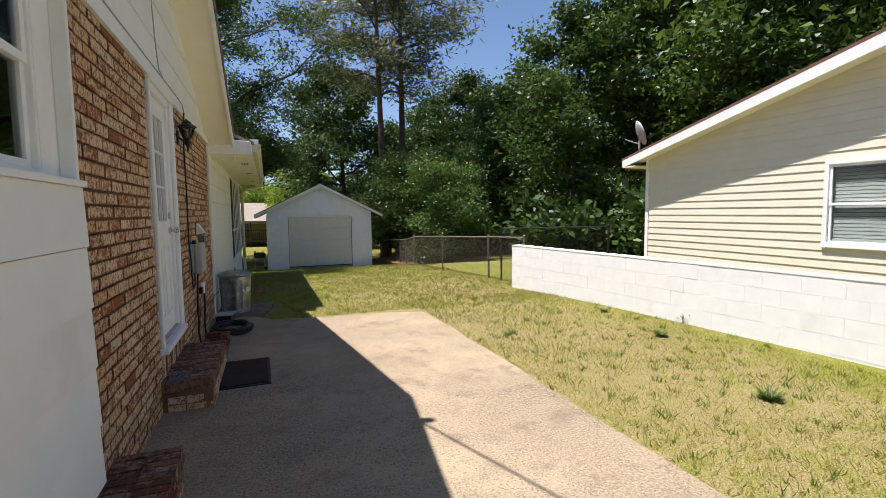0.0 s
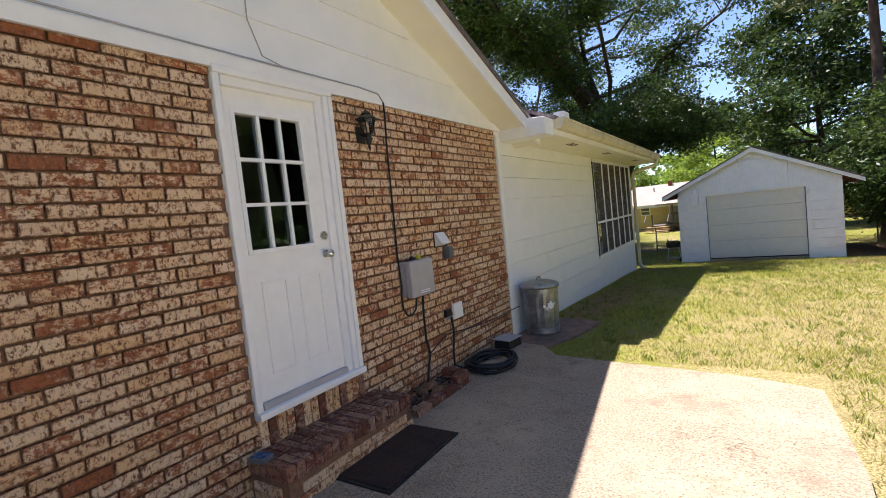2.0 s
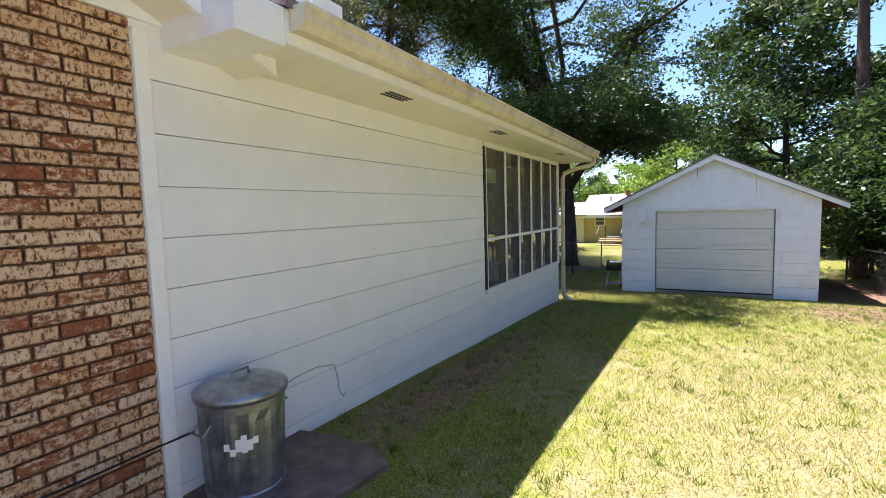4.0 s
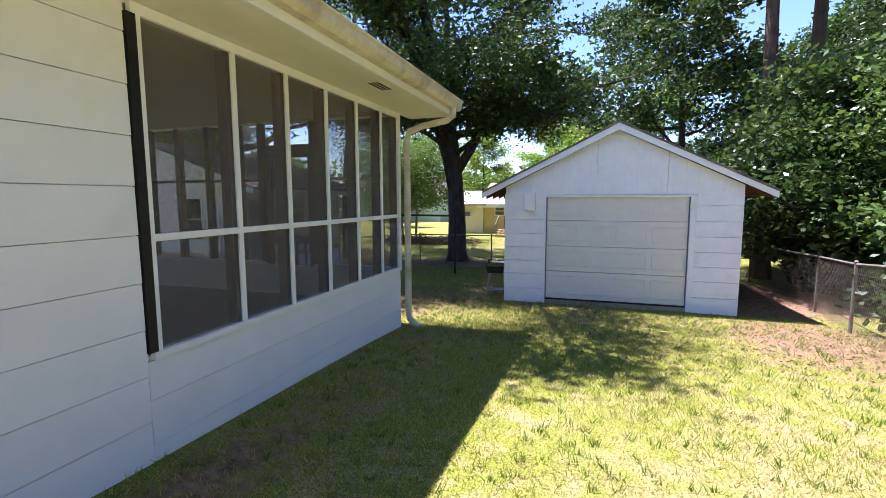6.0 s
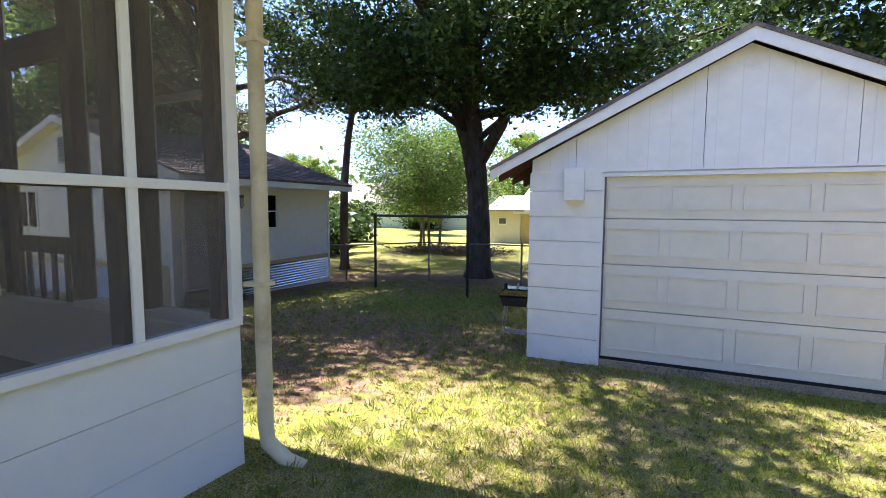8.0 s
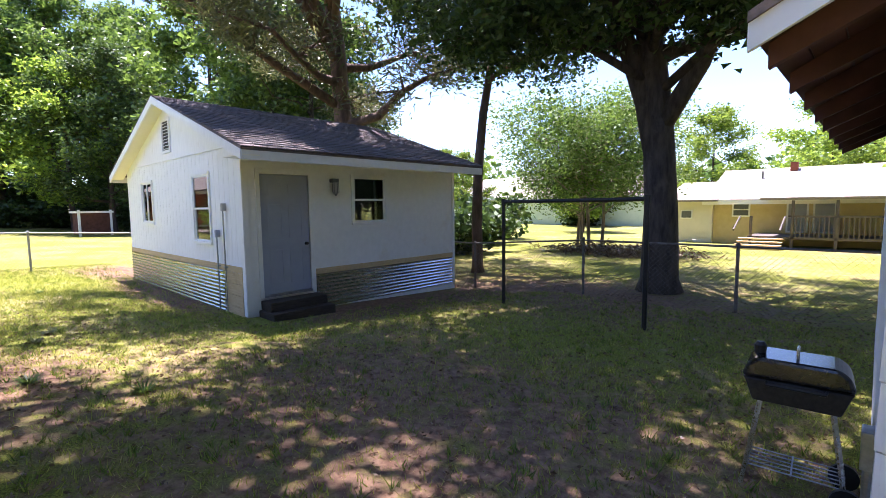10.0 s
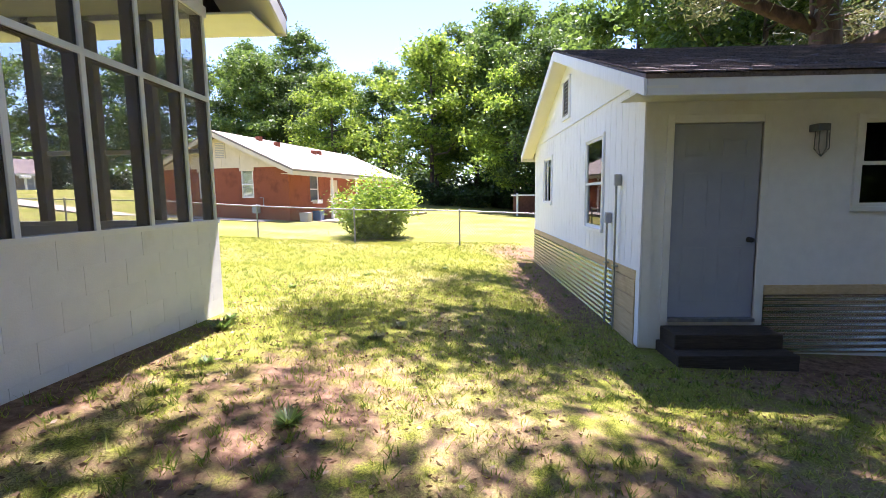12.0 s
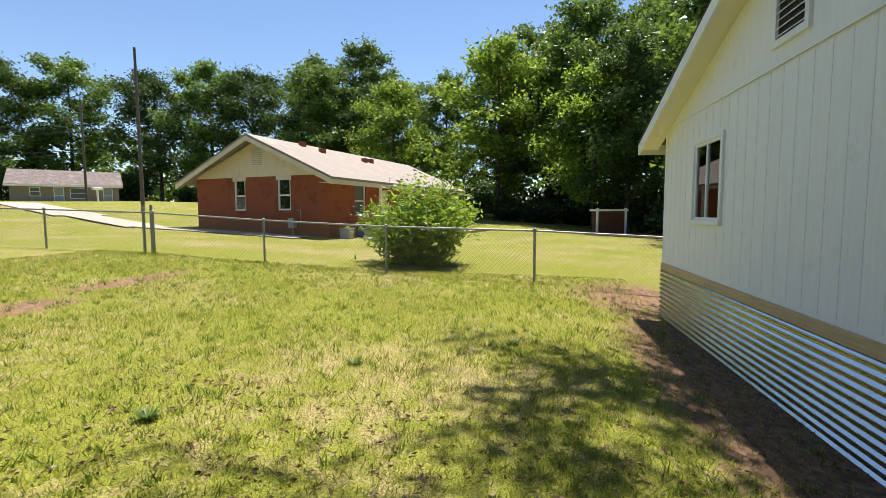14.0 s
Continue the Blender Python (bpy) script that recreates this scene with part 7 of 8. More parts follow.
PINE = tree_meshes("pine", 5, 21, 0.34, 4.2, 5.0, 22, 50000, 0.27, PINEBARK, NEEDLE, (-0.03, -0.12), 0.5, 0.34, 1, 0.35, 0.2,
                   ((5.2, 0.17, ((-0.6, -2.0, 6.3), (-0.8, -4.0, 7.4), (-0.6, -6.6, 8.4))), (6.6, 0.17, ((0.6, -2.4, 8.6), (1.0, -4.8, 10.2), (1.2, -7.2, 11.4))), (8.5, 0.15, ((-1.5, -2.2, 10.5), (-2.6, -3.8, 11.8), (-3.4, -5.4, 12.8))),
                    (7.5, 0.15, ((-0.6, -2.6, 9.6), (-1.0, -5.0, 11.0), (-1.0, -7.4, 12.2))),
                    (7.0, 0.15, ((1.2, -2.2, 8.5), (2.4, -4.5, 9.6), (3.4, -7.0, 10.2))), (8.0, 0.15, ((2.0, -2.0, 9.5), (4.0, -4.4, 10.6), (5.6, -6.4, 11.0))), (7.8, 0.13, ((2.6, -1.6, 9.4), (4.8, -3.6, 10.4), (7.0, -5.2, 10.8))), (9.0, 0.13, ((0.6, -3.0, 10.6), (1.4, -6.0, 11.8), (2.0, -8.6, 12.4)))), 3)
plant("pine_tree", PINE, "tall brown-barked pine leaning over the shed roof", (-12.1, 27.3, gz(-12, 27.3)), 0)
SAP = tree_meshes("sapling", 8, 13, 0.15, 5.2, 3.6, 18, 15000, 0.16, PINEBARK, LEAF_MID, (0.06, 0.27), 0.7, 0.42)
plant("young_tree", SAP, "slender leaning young tree behind the shed", (-7.5, 28.3, gz(-7.5, 28.3)), 0)
TALLPINE = tree_meshes("tall_pine", 21, 20, 0.24, 9.5, 3.8, 18, 12000, 0.36, PINEBARK, NEEDLE, (0.0, 0.0), 0.6, 0.55, 1, 0.25, 0.2)
plant("pine_tree", TALLPINE, "tall straight pine behind the garage fence", (7.0, 27.0, gz(7, 27)), 0, 0.95)
plant("pine_tree", TALLPINE, "tall straight pine in the shaded corner", (8.6, 28.6, gz(8, 28)), 130, 1.05)
HOLLY = tree_meshes("holly", 31, 5.2, 0.09, 0.7, 2.0, 20, 19000, 0.15, BARK, LEAF_WOOD, (0.0, 0.0), 0.5, 0.36, 1, 0.0, 0.5)
plant("holly_tree", HOLLY, "glossy evergreen shrub tree over the fence", (7.7, 23.2, gz(7.7, 23.2)), 0, 1.0, "hedge shrubs")
plant("holly_tree", HOLLY, "glossy evergreen shrub tree by the fence", (8.4, 20.6, gz(8.4, 20.6)), 90, 0.85, "hedge shrubs")
plant("holly_tree", HOLLY, "glossy evergreen shrub tree by the fence", (9.2, 25.4, gz(9.2, 25.4)), 190, 1.15, "hedge shrubs")
for k, (x, y, s) in enumerate(((7.6, 25.6, 0.9), (10.4, 28.0, 0.9), (7.9, 28.6, 0.7))):
    plant("holly_tree", HOLLY, "dark evergreen shrub tree behind the fence", (x, y, gz(x, y)), 47.0 * k, s, "hedge shrubs")


def bush_meshes(name, seed, H, R, stems, count, size, leaf, slim=0.4):
    rnd = random.Random(seed)
    rng = np.random.default_rng(seed)
    wood, tips = Mesh(), []
    for k in range(stems):
        a = 2 * math.pi * k / stems + rnd.uniform(-0.3, 0.3)
        rr = R * rnd.uniform(0.35, 1.0)
        hh = H * rnd.uniform(0.55, 1.0) * (1 - 0.35 * (rr / R) ** 2)
        p = [Vector((0.12 * math.cos(a), 0.12 * math.sin(a), -0.1))]
        for s in (1, 2, 3):
            t = s / 3
            p.append(Vector((rr * t ** 1.2 * math.cos(a + 0.1 * s), rr * t ** 1.2 * math.sin(a + 0.1 * s), hh * t)))
        wood.tube(p, [0.035, 0.026, 0.018, 0.006], 5)
        for s in (1, 2, 3):
            for _ in range(3):
                e = p[s] + Vector((rnd.uniform(-1, 1), rnd.uniform(-1, 1), rnd.uniform(-0.3, 0.6))) * 0.28 * R
                wood.tube([p[s], e], [0.01, 0.004], 4, False)
                tips.append(tuple(e))
    lv = leaves(rng, tips, (0.17 * R, 0.17 * R, 0.11 * H), count, size, slim=slim)
    return wood.data(name + "_stems", MYRTLEBARK, True), leaf_mesh(name + "_leaves", lv, leaf)


PEACH = bush_meshes("peach_bush", 4, 2.1, 1.3, 34, 17000, 0.17, LEAF_LIGHT, 0.32)
plant("round_bush", PEACH, "bright green rounded bush by the fence", (-17.1, 16.9, gz(-17, 17)), 0, 0.9, "", "bush")
MYRTLE = tree_meshes("myrtle", 14, 6.4, 0.07, 1.6, 3.0, 14, 11000, 0.15, MYRTLEBARK, LEAF_MID, (0.02, 0.0), 0.5, 0.42, 2)
for i, (dx, dy, a, s) in enumerate(((0, 0, 0, 1.0), (0.5, 0.2, 80, 0.92), (-0.45, 0.3, 170, 0.95), (0.1, -0.4, 250, 0.85))):
    plant("crape_myrtle", MYRTLE, "multi-stemmed crape myrtle with spring leaves", (-8.2 + dx, 36.5 + dy, gz(-8, 36)), a, s, "crape myrtle stems")
TREE_A = tree_meshes("broad_tree", 41, 19, 0.26, 3.5, 4.8, 20, 17000, 0.38, BARK, LEAF_MID, (0.0, 0.0), 0.55, 0.58, 1, 0.0, 0.65, (), 3)
TREE_B = tree_meshes("dark_tree", 42, 16, 0.24, 2.0, 4.6, 22, 24000, 0.29, BARK, LEAF_WOOD, (0.02, 0.0), 0.5, 0.6, 1, 0.0, 0.65, (), 3)
TREE_C = tree_meshes("light_tree", 43, 13, 0.18, 2.2, 3.8, 16, 13000, 0.30, BARK, LEAF_LIGHT, (-0.02, 0.02), 0.6, 0.52, 1, 0.0, 0.6, (), 3)
TREE_D = tree_meshes("tall_tree", 44, 24, 0.3, 5.0, 4.6, 24, 18000, 0.40, BARK, LEAF_MID, (0.0, 0.02), 0.5, 0.62, 1, 0.0, 0.65, (), 3)
TREE_N = (TREE_B[0], TREE_B[1].copy())
TREE_N[1].materials[0] = LEAF_DARK
UNDER = bush_meshes("undergrowth", 9, 2.6, 2.4, 16, 3200, 0.40, LEAF_DARK, 0.6)
WOODS = (
    # north, behind garage
    (TREE_N, 15.5, 28, 0.65), (TREE_N, 20, 30, 0.75), (TREE_N, 13.5, 37, 0.65), (TREE_C, 3.5, 42, 0.6), (TREE_N, 6.5, 38, 0.9), (TREE_N, 11.0, 38, 0.6),
    (TREE_N, 18, 38, 0.9), (TREE_A, 24, 38, 0.85), (TREE_N, 28, 31, 0.8), (TREE_C, 0.5, 56, 0.8), (TREE_A, 8, 58, 0.7), (TREE_N, 17, 48, 0.95), (TREE_A, 26, 48, 0.9),
    # east, beyond the cream house
    (TREE_D, 21, 20, 0.85), (TREE_B, 23, 14, 1.1), (TREE_B, 27, 24, 1.05), (TREE_B, 25, 7, 1.15), (TREE_D, 31, 15, 0.9), (TREE_A, 33, 3, 1.0), (TREE_B, 16, 21.5, 0.8), (TREE_D, 36, 26, 0.95),
    # north-west, past the shed
    (TREE_C, -15, 50, 0.5), (TREE_C, -24, 47, 0.5), (TREE_C, -19, 58, 0.55), (TREE_C, -31, 52, 0.6), (TREE_A, -27, 35, 0.72), (TREE_D, -24, 31, 0.75), (TREE_A, -33, 31, 0.9), (TREE_A, -37, 38, 0.9), (TREE_B, -19.5, 30.5, 0.75),
    (TREE_C, -2, 62, 0.8), (TREE_C, -44, 55, 0.9), (TREE_C, -10, 64, 0.8),
    # west
    (TREE_C, -52, 17, 1.35), (TREE_C, -45, 25, 1.05), (TREE_C, -57, 5, 1.1),
    (TREE_D, -56, 31, 0.95), (TREE_D, -52, 25, 0.9), (TREE_A, -60, 22, 1.15), (TREE_D, -58, 17, 0.8), (TREE_D, -62, 10, 0.7), (TREE_A, -47, 30, 1.0), (TREE_B, -42, 27, 0.9), (TREE_A, -66, 4, 0.85), (TREE_D, -72, -3, 1.0),
    (TREE_A, -72, -11, 1.1), (TREE_B, -70, -20, 1.25), (TREE_A, -71, -28, 1.15), (TREE_B, -72, -38, 1.3), (TREE_A, -68, -50, 1.2), (TREE_D, -70, 24, 1.0), (TREE_B, -62, -56, 1.3), (TREE_D, -80, -15, 1.05), (TREE_B, -56, -66, 1.3), (TREE_A, -64, -6, 0.95), (TREE_B, -66, -1, 1.0),
    # south and behind the walker, for the light
    (TREE_A, 12, -18, 0.9), (TREE_B, -18, -16, 0.8), (TREE_A, 26, -12, 0.9),
)
for k, (mesh, x, y, s) in enumerate(WOODS):
    lab = {TREE_A: "leafy green woodland tree", TREE_B: "dense dark green woodland tree", TREE_N: "dense dark green woodland tree", TREE_C: "light green spring tree beyond the fence", TREE_D: "tall woodland tree with a high crown"}[mesh]
    plant("woodland_tree", mesh, lab, (x, y, gz(x, y)), 37.0 * k % 360, s, "woodland trees")
for k, (x, y, s) in enumerate(((8.3, 22.0, 0.55), (8.2, 24.6, 0.6), (9.3, 27.4, 0.7), (11.5, 24.0, 0.8), (7.4, 19.4, 0.4), (14, 25, 0.8), (17, 24.5, 0.8), (20, 25, 0.9), (13.5, 33, 1), (17, 33, 1), (22, 27, 1), (-50, 21, 0.8), (-51, 18, 0.8), (-52, 24.5, 0.9), (-50, 27.5, 0.9), (-53, 14, 0.8), (-43, 29, 0.8), (-36, 29, 0.8), (-29, 29, 0.8), (-58, 9, 0.9),
                               (-66, -4, 1), (-70, -18, 1.1), (-74, -34, 1.1), (-11.5, 32, 0.75), (-14, 36, 0.8), (-16, 40, 0.9), (24, 18, 1.0), (12.6, 17.5, 0.9), (15, 14.5, 0.9), (-20, 60, 1.2), (-34, 58, 1.2), (-44, 33, 1.4), (-50, 34, 1.5), (-57, 30, 1.6), (-62, 24, 1.6), (-63, 16, 1.5), (-66, 8, 1.5), (-70, 1, 1.5), (-74, -8, 1.5), (-74, -16, 1.5), (-75, -25, 1.6), (-72, -44, 1.6), (-66, -56, 1.6), (-38, 34, 1.3), (-32, 36, 1.2))):
    plant("undergrowth_bush", UNDER, "leafy undergrowth bush at the wood's edge", (x, y, gz(x, y)), 61.0 * k % 360, s, "undergrowth", "bush")


def far_woods():
    """The closed edge of the woods beyond the single trees."""
    rng = np.random.default_rng(77)
    v = []
    for k in range(150):
        a = 2 * math.pi * k / 150
        R = 98 + 10 * math.sin(k * 1.7)
        x, y = math.cos(a) * R - 10, math.sin(a) * R + 12
        n = 220
        H = 13 + 4 * math.sin(k * 0.9) + rng.uniform(-2, 2)
        if -1.1 < math.atan2(y - 17, x + 10) - 1.85 < 0.45:
            H *= 0.55
        cs = np.stack([x + rng.normal(0, 2.2, 14), y + rng.normal(0, 2.2, 14), rng.uniform(0.8, H, 14)], 1)
        v.append(leaves(rng, cs, (1.5, 1.5, 1.3), n, 1.5, slim=0.7))
    ob = new("far_woods", leaf_mesh("far_woods", np.concatenate(v), LEAF_MID))
    tagged(ob, "distant green edge of the woods", "woods", "", "stuff")


far_woods()


# ---------------------------------------------------------------- small growth and litter
def on_lawn(x, y):
    if 0 - 0.05 < x < 3.1 and y < 8.1:
        return False
    if -6.7 < x < 0.04 and y < 17.1:
        return False
    if 0.75 < x < 5.0 and 20.5 < y < 26.5:
        return False
    if -13.35 < x < -6.0 and 21.4 < y < 26.5:
        return False
    if 0 < x < 1 and y < 9.75:
        return False
    if x > 6.1 and y < 9.7:
        return False
    return True


def blades(rng, p, low, high, width, lean):
    """Slender three-cornered blades standing on the points p."""
    n = len(p)
    a = rng.uniform(0, 2 * np.pi, n)
    h = rng.uniform(low, high, n)
    w = rng.uniform(0.6, 1.2, n) * width
    bend = rng.normal(0, lean, (n, 2)) * (h / high)[:, None]
    off = np.stack([np.cos(a) * w, np.sin(a) * w, np.full(n, 0.008)], 1)
    base = p - (0, 0, 0.006)
    tip = p + np.stack([bend[:, 0], bend[:, 1], h], 1)
    return np.stack([base - off * (1, 1, 0.3), base + off * (1, 1, 0.3), tip], 1).reshape(-1, 3)


def patches(x, y, f, k):
    """Smooth uneven patches between about -1 and 1."""
    return (np.sin(x * f + 1.7 * np.sin(y * f * 0.7 + k)) + np.sin(y * f * 1.13 + 1.9 * np.sin(x * f * 0.6 + 2 * k)) + np.sin((x + y) * f * 1.9 + 1.3 * np.sin((x - y) * f * 1.4 + 3 * k))) / 3


def build_grass():
    rng = np.random.default_rng(12)
    zones = (((3.02, 6.2), (0.5, 9.0), 70000, 0.75), ((0.0, 6.2), (8.0, 20.5), 230000, 0.66), ((-6.6, 2.0), (17.05, 26.6), 190000, 0.36), ((-15.8, -6.6), (9.0, 21.4), 250000, 0.16))
    green, straw, tufts = [], [], []
    for (x0, x1), (y0, y1), n, dry in zones:
        x, y = rng.uniform(x0, x1, n), rng.uniform(y0, y1, n)
        keep = np.array([on_lawn(a, b) for a, b in zip(x, y)])
        keep &= 0.6 * patches(x, y, 2.3, 1.0) + 0.5 * patches(x, y, 9.0, 2.0) > rng.uniform(-1.1, 0.35, n)
        for cx, cy, rx, ry, k in EARTH:
            bare = np.clip((1 - np.hypot((x - cx) / rx, (y - cy) / ry)) * 1.4, 0, 1) * min(k, 1.1) * (0.75 + 0.5 * patches(x, y, 4.0, 7.0))
            keep &= rng.uniform(0, 1, n) > 0.85 * bare
        x, y = x[keep], y[keep]
        p = np.stack([x, y, on_ground(x, y)], 1)
        is_dry = dry - 0.08 * (np.asarray(x) > 0.5) + 0.35 * patches(x, y, 1.4, 4.0) + 0.25 * patches(x, y, 6.0, 5.0) > rng.uniform(0, 1, len(x))
        green.append(p[~is_dry])
        straw.append(p[is_dry])
        m = int(14 * (x1 - x0) * (y1 - y0))
        c = np.stack([rng.uniform(x0, x1, m), rng.uniform(y0, y1, m)], 1)
        c = c[[on_lawn(a, b) for a, b in c]]
        c = np.repeat(c, 12, 0) + rng.normal(0, 0.022, (12 * len(c), 2))
        tufts.append(np.stack([c[:, 0], c[:, 1], on_ground(c[:, 0], c[:, 1])], 1))
    for name, pts, mat, low, high, width, lean, label in (
            ("grass", green, BLADE, 0.018, 0.05, 0.0045, 0.028, "short green grass blades of the lawn"),
            ("dry_grass", straw, DRYBLADE, 0.01, 0.035, 0.004, 0.035, "short straw-coloured dry grass in the lawn"),
            ("grass_tufts", tufts, TUFT, 0.03, 0.075, 0.005, 0.04, "darker green tufts standing in the lawn")):
        g = new(name, leaf_mesh(name, blades(rng, np.concatenate(pts), low, high, width, lean), mat, 3))
        tagged(g, label, "grass", "", "stuff")
    # leaf litter under the oak
    m = 42000
    q = np.stack([rng.uniform(-9, 6.5, m), rng.uniform(16.5, 30, m)], 1)
    q = q[[on_lawn(a, b) for a, b in q]]
    q = np.stack([q[:, 0], q[:, 1], on_ground(q[:, 0], q[:, 1]) + 0.012], 1)
    lit = new("leaf_litter", leaf_mesh("leaf_litter", leaves(rng, q, (0.01, 0.01, 0.004), len(q), 0.034, flat=0.12), DEADLEAF))
    tagged(lit, "dry brown leaves scattered on the ground", "leaf litter", "", "stuff")


build_grass()


def weed(at, size, seed, mat=None):
    rng = np.random.default_rng(seed)
    n = 190
    a = rng.uniform(0, 2 * np.pi, n)
    ln = size * rng.uniform(0.5, 1.0, n)
    d = np.stack([np.cos(a) * ln, np.sin(a) * ln, ln * rng.uniform(0.1, 0.9, n)], 1)
    side = np.stack([-np.sin(a), np.cos(a), np.zeros(n)], 1) * size * rng.uniform(0.02, 0.05, (n, 1))
    z = np.zeros((n, 3))
    v = np.stack([z, d * 0.55 + side, d, d * 0.55 - side], 1).reshape(-1, 3)
    w = new("weed", leaf_mesh("weed", v, mat or LEAF_MID))
    w.location = (at[0], at[1], ground_z(*at))
    tagged(w, "low leafy green weed in the lawn", "weed", "lawn weeds")


for k, (x, y, s) in enumerate(((-5.9, 17.35, 0.14), (-6.3, 17.25, 0.1), (-5.0, 17.7, 0.09), (5.3, 5.2, 0.12), (5.6, 6.6, 0.1), (6.1, 7.4, 0.12), (5.9, 8.6, 0.12), (6.2, 5.6, 0.2), (3.6, 6.0, 0.08), (4.6, 3.4, 0.14), (-9.5, 18.0, 0.1), (-8.2, 17.2, 0.1), (-10.5, 19.3, 0.09), (-4.2, 18.6, 0.13), (-3.4, 19.2, 0.12))):
    weed((x, y), s, k)
for k, (x, y) in enumerate(((-5.9, 18.8), (-6.3, 18.95))):
    weed((x, y), 0.10, 60 + k, NEEDLE)
rack = thing("lumber_rack", "rack of weathered boards and a red box behind the fence", "lumber rack", (9.2, 33.0, gz(9.2, 33)), 15)
for rx in (-1.0, 0.0, 1.0):
    part("post", Mesh().box(rx - 0.05, rx + 0.05, -0.05, 0.05, 0, 2.2), DARKWOOD, rack)
for rk in range(5):
    part("board", Mesh().box(-1.4, 1.4, -0.12, 0.12, 0.0, 0.05, pose(0.1 * rk, -0.1, 0.5 + 0.36 * rk, 0, 6 * (rk % 3) - 5, 4)), RAWWOOD, rack)
part("ladder_rail", Mesh().tube([(-0.9, -0.4, 0.0), (0.2, -0.15, 2.3)], 0.04, 6), RAWWOOD, rack)
part("red_box", Mesh().box(-0.5, 0.1, -0.3, 0.1, 0.7, 1.1), surface("faded_red_plastic", (0.4, 0.04, 0.03), (0.5, 0.07, 0.05), 5, 0.6), rack)
dry = thing("dry_weed", "tall dry weed stalks against the white wall", "weed", (6.30, 5.35, ground_z(6.3, 5.35)))
for dk in range(6):
    part("stem", Mesh().tube([(0, 0.03 * dk - 0.08, 0), (-0.03 * (dk % 3), 0.05 * dk - 0.13, 0.2), (-0.06 * (dk % 2), 0.09 * dk - 0.22, 0.30 + 0.05 * (dk % 4))], 0.004, 4), DEADLEAF, dry)
bp = thing("brush_pile", "low pile of dry brown branches and leaves", "brush pile", (-6.8, 35.0, gz(-7, 35)), kind="stuff")
bp_rng = np.random.default_rng(3)
bpo = new("litter", leaf_mesh("brush_litter", leaves(bp_rng, [(x * 0.5 - 1.5, 0.3 * math.sin(x), 0.18) for x in range(9)], (0.5, 0.45, 0.14), 2200, 0.22, slim=0.25), DEADLEAF))
bpo.parent = bp


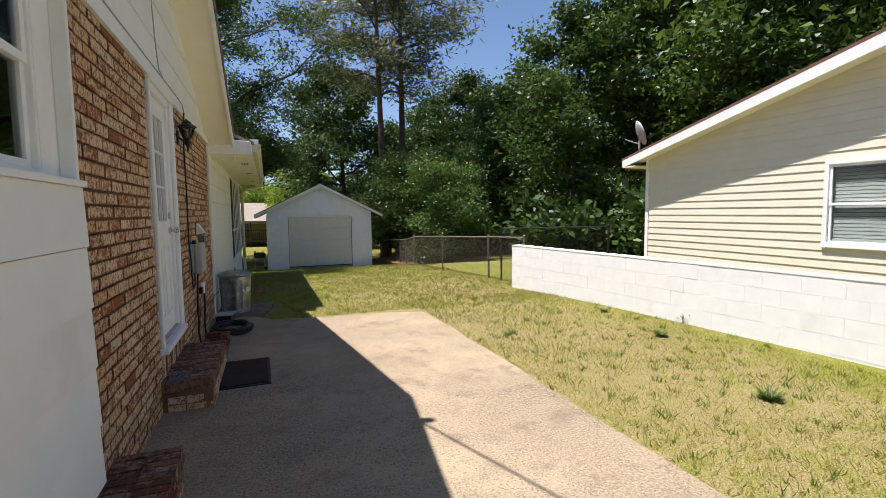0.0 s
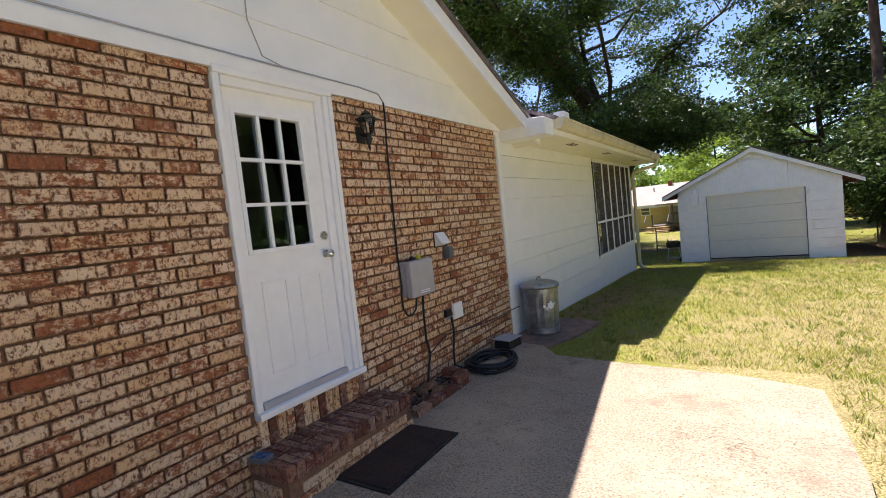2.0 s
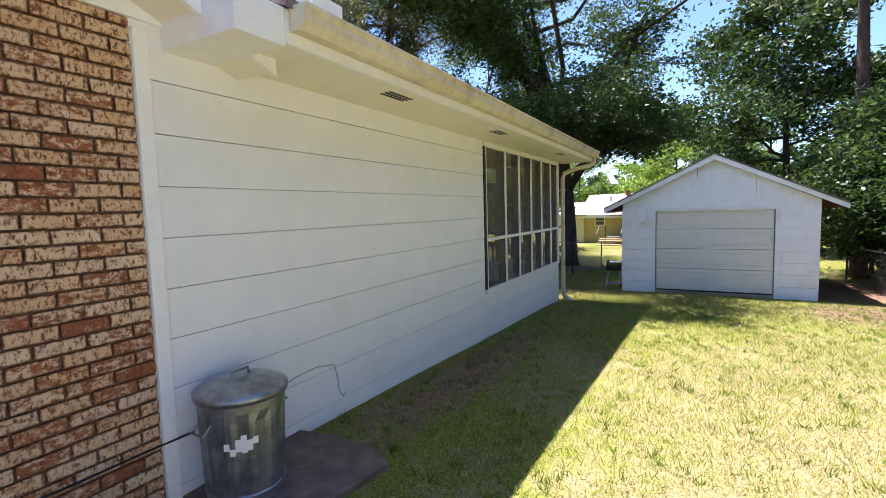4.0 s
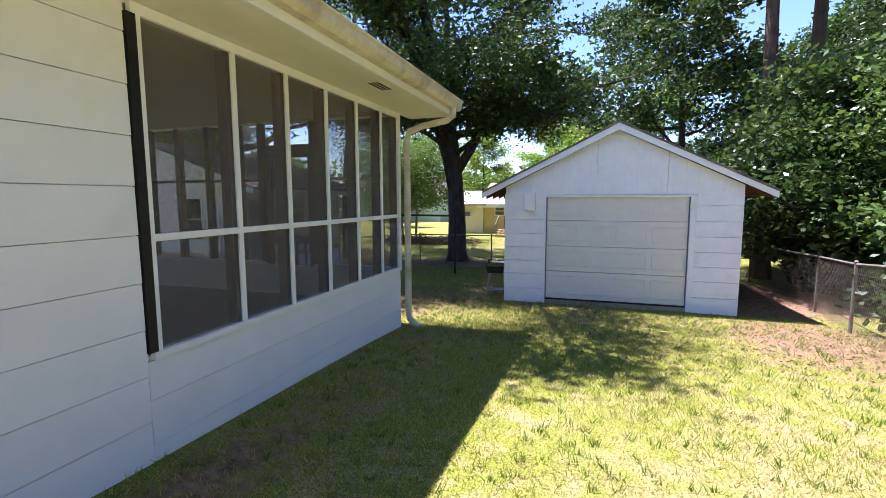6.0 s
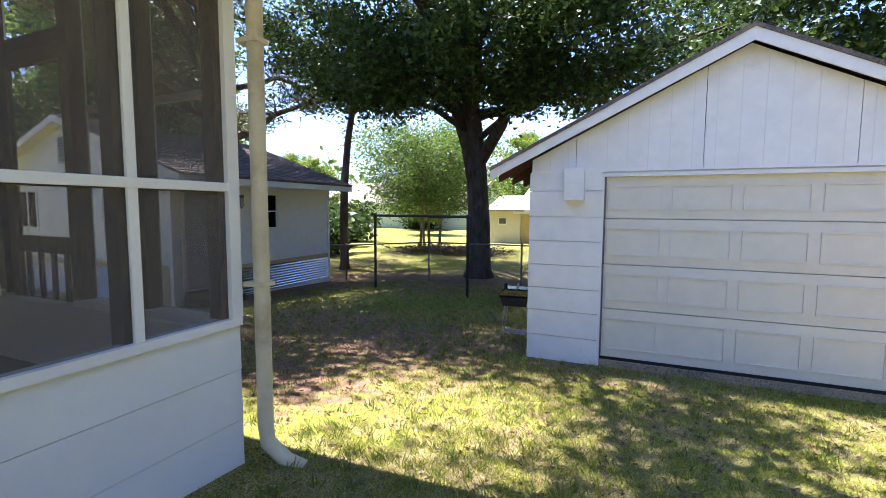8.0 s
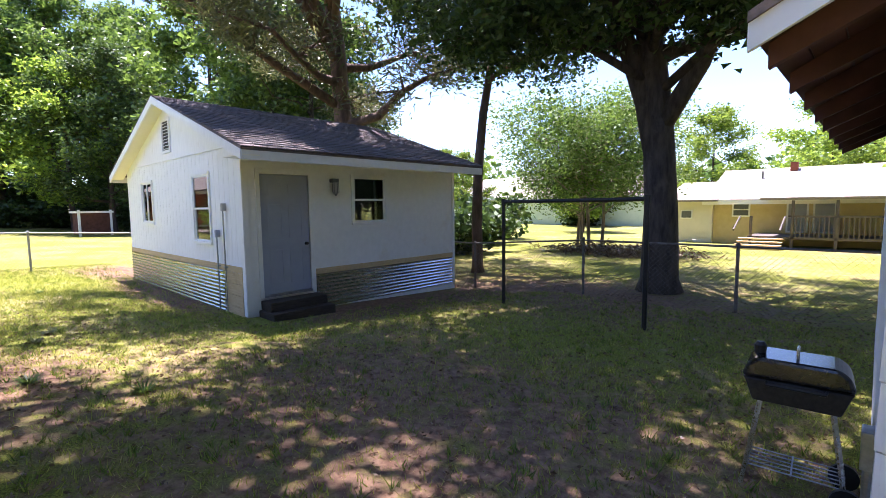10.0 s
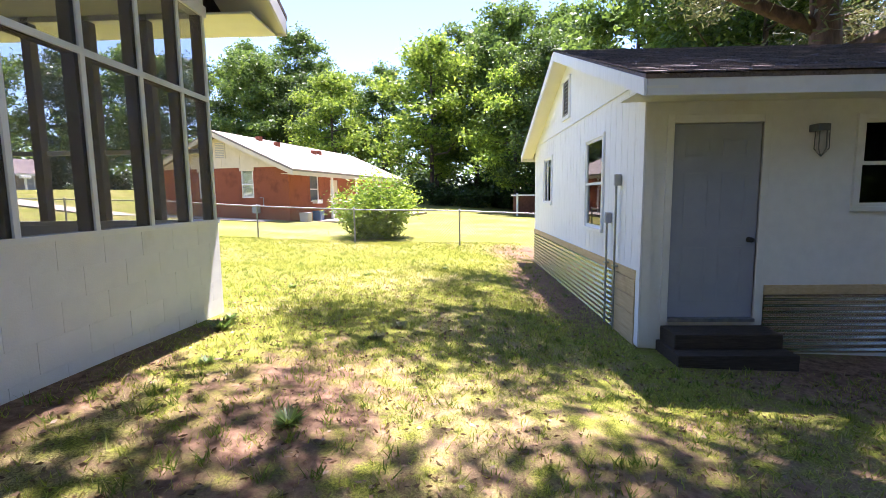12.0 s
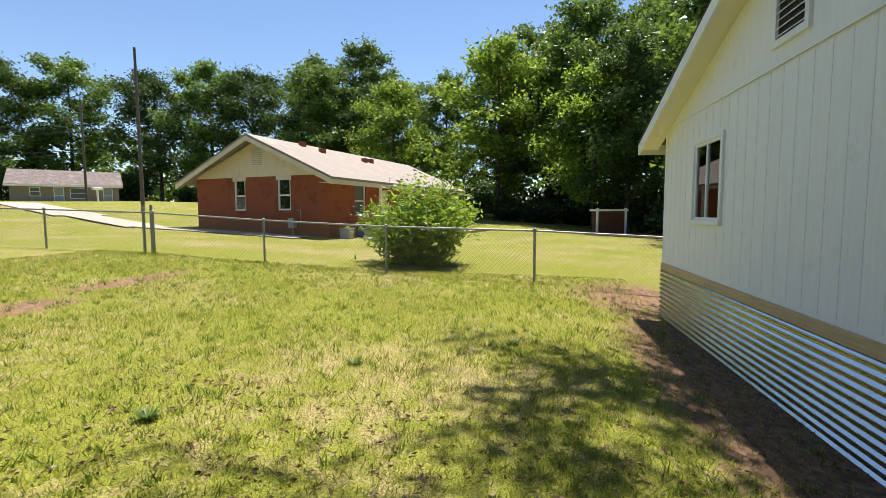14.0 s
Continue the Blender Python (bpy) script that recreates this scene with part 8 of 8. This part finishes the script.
# ---------------------------------------------------------------- bricks
def build_bricks():
    H, L, J = 0.0625, 0.200, 0.011
    wall = bpy.data.objects["wall_brick"]

    def brick_mesh(name, l, mat, d=0.05, h=H):
        m = Mesh()
        b = 0.004
        m.prism([(-l / 2, b), (-l / 2 + b, 0), (l / 2 - b, 0), (l / 2, b), (l / 2, h - b), (l / 2 - b, h), (-l / 2 + b, h), (-l / 2, h - b)], "x", -d, 0.0)
        return m

    def face_uv(me, places):
        layer = me.uv_layers.new(name="face")
        for loop in me.loops:
            layer.data[loop.index].uv = places[loop.vertex_index]

    rnd = random.Random(1)
    kinds = []
    for _ in range(10):
        bm = brick_mesh("brick", L, BRICK)
        bm.v = [(x, y + rnd.uniform(-0.0028, 0.0028), z + rnd.uniform(-0.0025, 0.0025)) for x, y, z in bm.v]
        me = bm.data("brick", BRICK)
        face_uv(me, [(2 * vy / L, 2 * vz / H - 1) for vx, vy, vz in bm.v])
        kinds.append(me)
    near, field, field_uv = 0, Mesh(), []
    course = H + J
    rows = int((FRIEZE - 0.02) / course) + 1
    for k in range(rows):
        z = -0.02 + k * course
        z1 = min(z + H, FRIEZE - 0.022)
        if z1 - z < 0.02:
            continue
        y = BRICK_Y0 - 0.04 + (0.0 if k % 2 else -(L + J) / 2)
        while y < BRICK_Y1 - 0.02:
            a, b = max(y, BRICK_Y0 - 0.04), min(y + L, BRICK_Y1 - 0.012)
            y += L + J
            spans = [(a, b)]
            if z1 > DOOR_Z0 - 0.01:
                spans = [q for q in ((a, min(b, DOOR_Y0 - 0.004)), (max(a, DOOR_Y1 + 0.004), b)) if q[1] - q[0] > 0.02]
            for sa, sb in spans:
                if sb - sa < 0.025:
                    continue
                c = (sa + sb) / 2
                dx = rnd.uniform(-0.0025, 0.003)
                if 6.0 < c < 7.9 and near < 300 and z > 0.1 and sb - sa > L - 0.002 and z1 - z > H - 0.002:
                    o = new("brick", rnd.choice(kinds))
                    o.parent = wall
                    o.location = (dx, c, z)
                    o.rotation_euler = (rnd.uniform(-0.006, 0.006), 0, rnd.uniform(-0.006, 0.006))
                    near += 1
                else:
                    n0 = len(field.v)
                    bm = brick_mesh("b", sb - sa, BRICKSET, 0.04, z1 - z)
                    ang = rnd.uniform(-0.012, 0.012)
                    for vx, vy, vz in bm.v:
                        field.v.append((vx + dx, c + vy + rnd.uniform(-0.0028, 0.0028), z + vz + vy * ang + rnd.uniform(-0.0025, 0.0025)))
                    field_uv += [(2 * vy / (sb - sa), 2 * vz / (z1 - z) - 1) for vx, vy, vz in bm.v]
                    field.f += [tuple(i + n0 for i in f) for f in bm.f]
    rest = part("brick_field", field, BRICKSET, wall, "worn cream-washed bricks")
    face_uv(rest.data, field_uv)
    tagged(rest, kind="stuff")

    # brick steps
    def step(x1, y0, y1, top, label, at_x=0.0):
        s = thing("brick_step", label, "step", group="brick steps")
        part("bed", Mesh().box(at_x + 0.004, x1 - 0.012, y0 + 0.012, y1 - 0.012, -0.05, top - 0.012), MORTAR, s)
        nb = round((y1 - y0) / 0.0677)
        w = (y1 - y0) / nb
        half = (x1 - at_x) / 2
        md = Mesh().box(-half / 2 + 0.004, half / 2 - 0.004, -w / 2 + 0.005, w / 2 - 0.005, -0.09, 0.0).data("brick", REDBRICK)
        for i in range(nb):
            for c in (0, 1):
                o = new("brick", md)
                o.parent, o.location = s, (at_x + half * (c + 0.5), y0 + w * (i + 0.5), top + rnd.uniform(-0.003, 0.002))
        fb = Mesh().box(-0.09, 0.0, -0.095, 0.095, 0.0, 0.056).data("brick", BRICK)
        k, z = 0, -0.01
        while z + 0.05 < top - 0.09:
            y = y0 + (0.1 if k % 2 == 0 else 0.2)
            while y < y1 - 0.06:
                o = new("brick", fb)
                o.parent, o.location = s, (x1 - 0.002, min(y, y1 - 0.098), z)
                y += 0.2
            for yy in (y0 + 0.05, y1 - 0.05):
                for x in (at_x + 0.1, at_x + 0.23):
                    o = new("brick", Mesh().box(-0.06, 0.06, -0.05, 0.05, 0.0, 0.056).data("brick", BRICK))
                    o.parent, o.location = s, (x, yy, z)
            z += 0.066
            k += 1

    # soldier course below the door sill
    sol = [Mesh().box(-0.04, 0.0, -0.029, 0.029, 0.0, 0.178).data("brick", mt) for mt in (BRICK, REDBRICK, BRICK)]
    for i in range(14):
        o = new("brick", sol[i * 7 % 3])
        o.parent, o.location = wall, (0.010 + rnd.uniform(0, 0.004), 5.065 + i * 0.0685, 0.25)
    step(0.37, 4.93, 6.10, 0.245, "worn red brick step below the back door")
    step(0.33, 2.95, 3.80, 0.225, "worn red brick step with pale brick ends")
    well = thing("brick_edging", "low brick edging round a wall vent", "brick edging")
    ed = Mesh().box(-0.095, 0.095, -0.045, 0.045, 0.0, 0.056).data("brick", REDBRICK)
    for x, y, t in ((0.30, 6.30, 90), (0.30, 6.51, 90), (0.30, 6.72, 90), (0.30, 6.93, 90), (0.16, 7.02, 0)):
        for z in (0.0,) if y < 6.9 else (0.0, 0.06):
            o = new("brick", ed)
            o.parent, o.location, o.rotation_euler = well, (x, y, z), (0, 0, radians(t + rnd.uniform(-4, 4)))


    grate = Mesh()
    for k in range(11):
        grate.tube([(0.02, 6.2 + k * 0.075, 0.045), (0.25, 6.2 + k * 0.075, 0.035)], 0.006, 5)
    for x in (0.06, 0.11, 0.16, 0.21):
        grate.tube([(x, 6.18, 0.045), (x, 6.98, 0.045)], 0.005, 5)
    part("grating", grate, BLACKIRON, well, "black metal grating")


build_bricks()
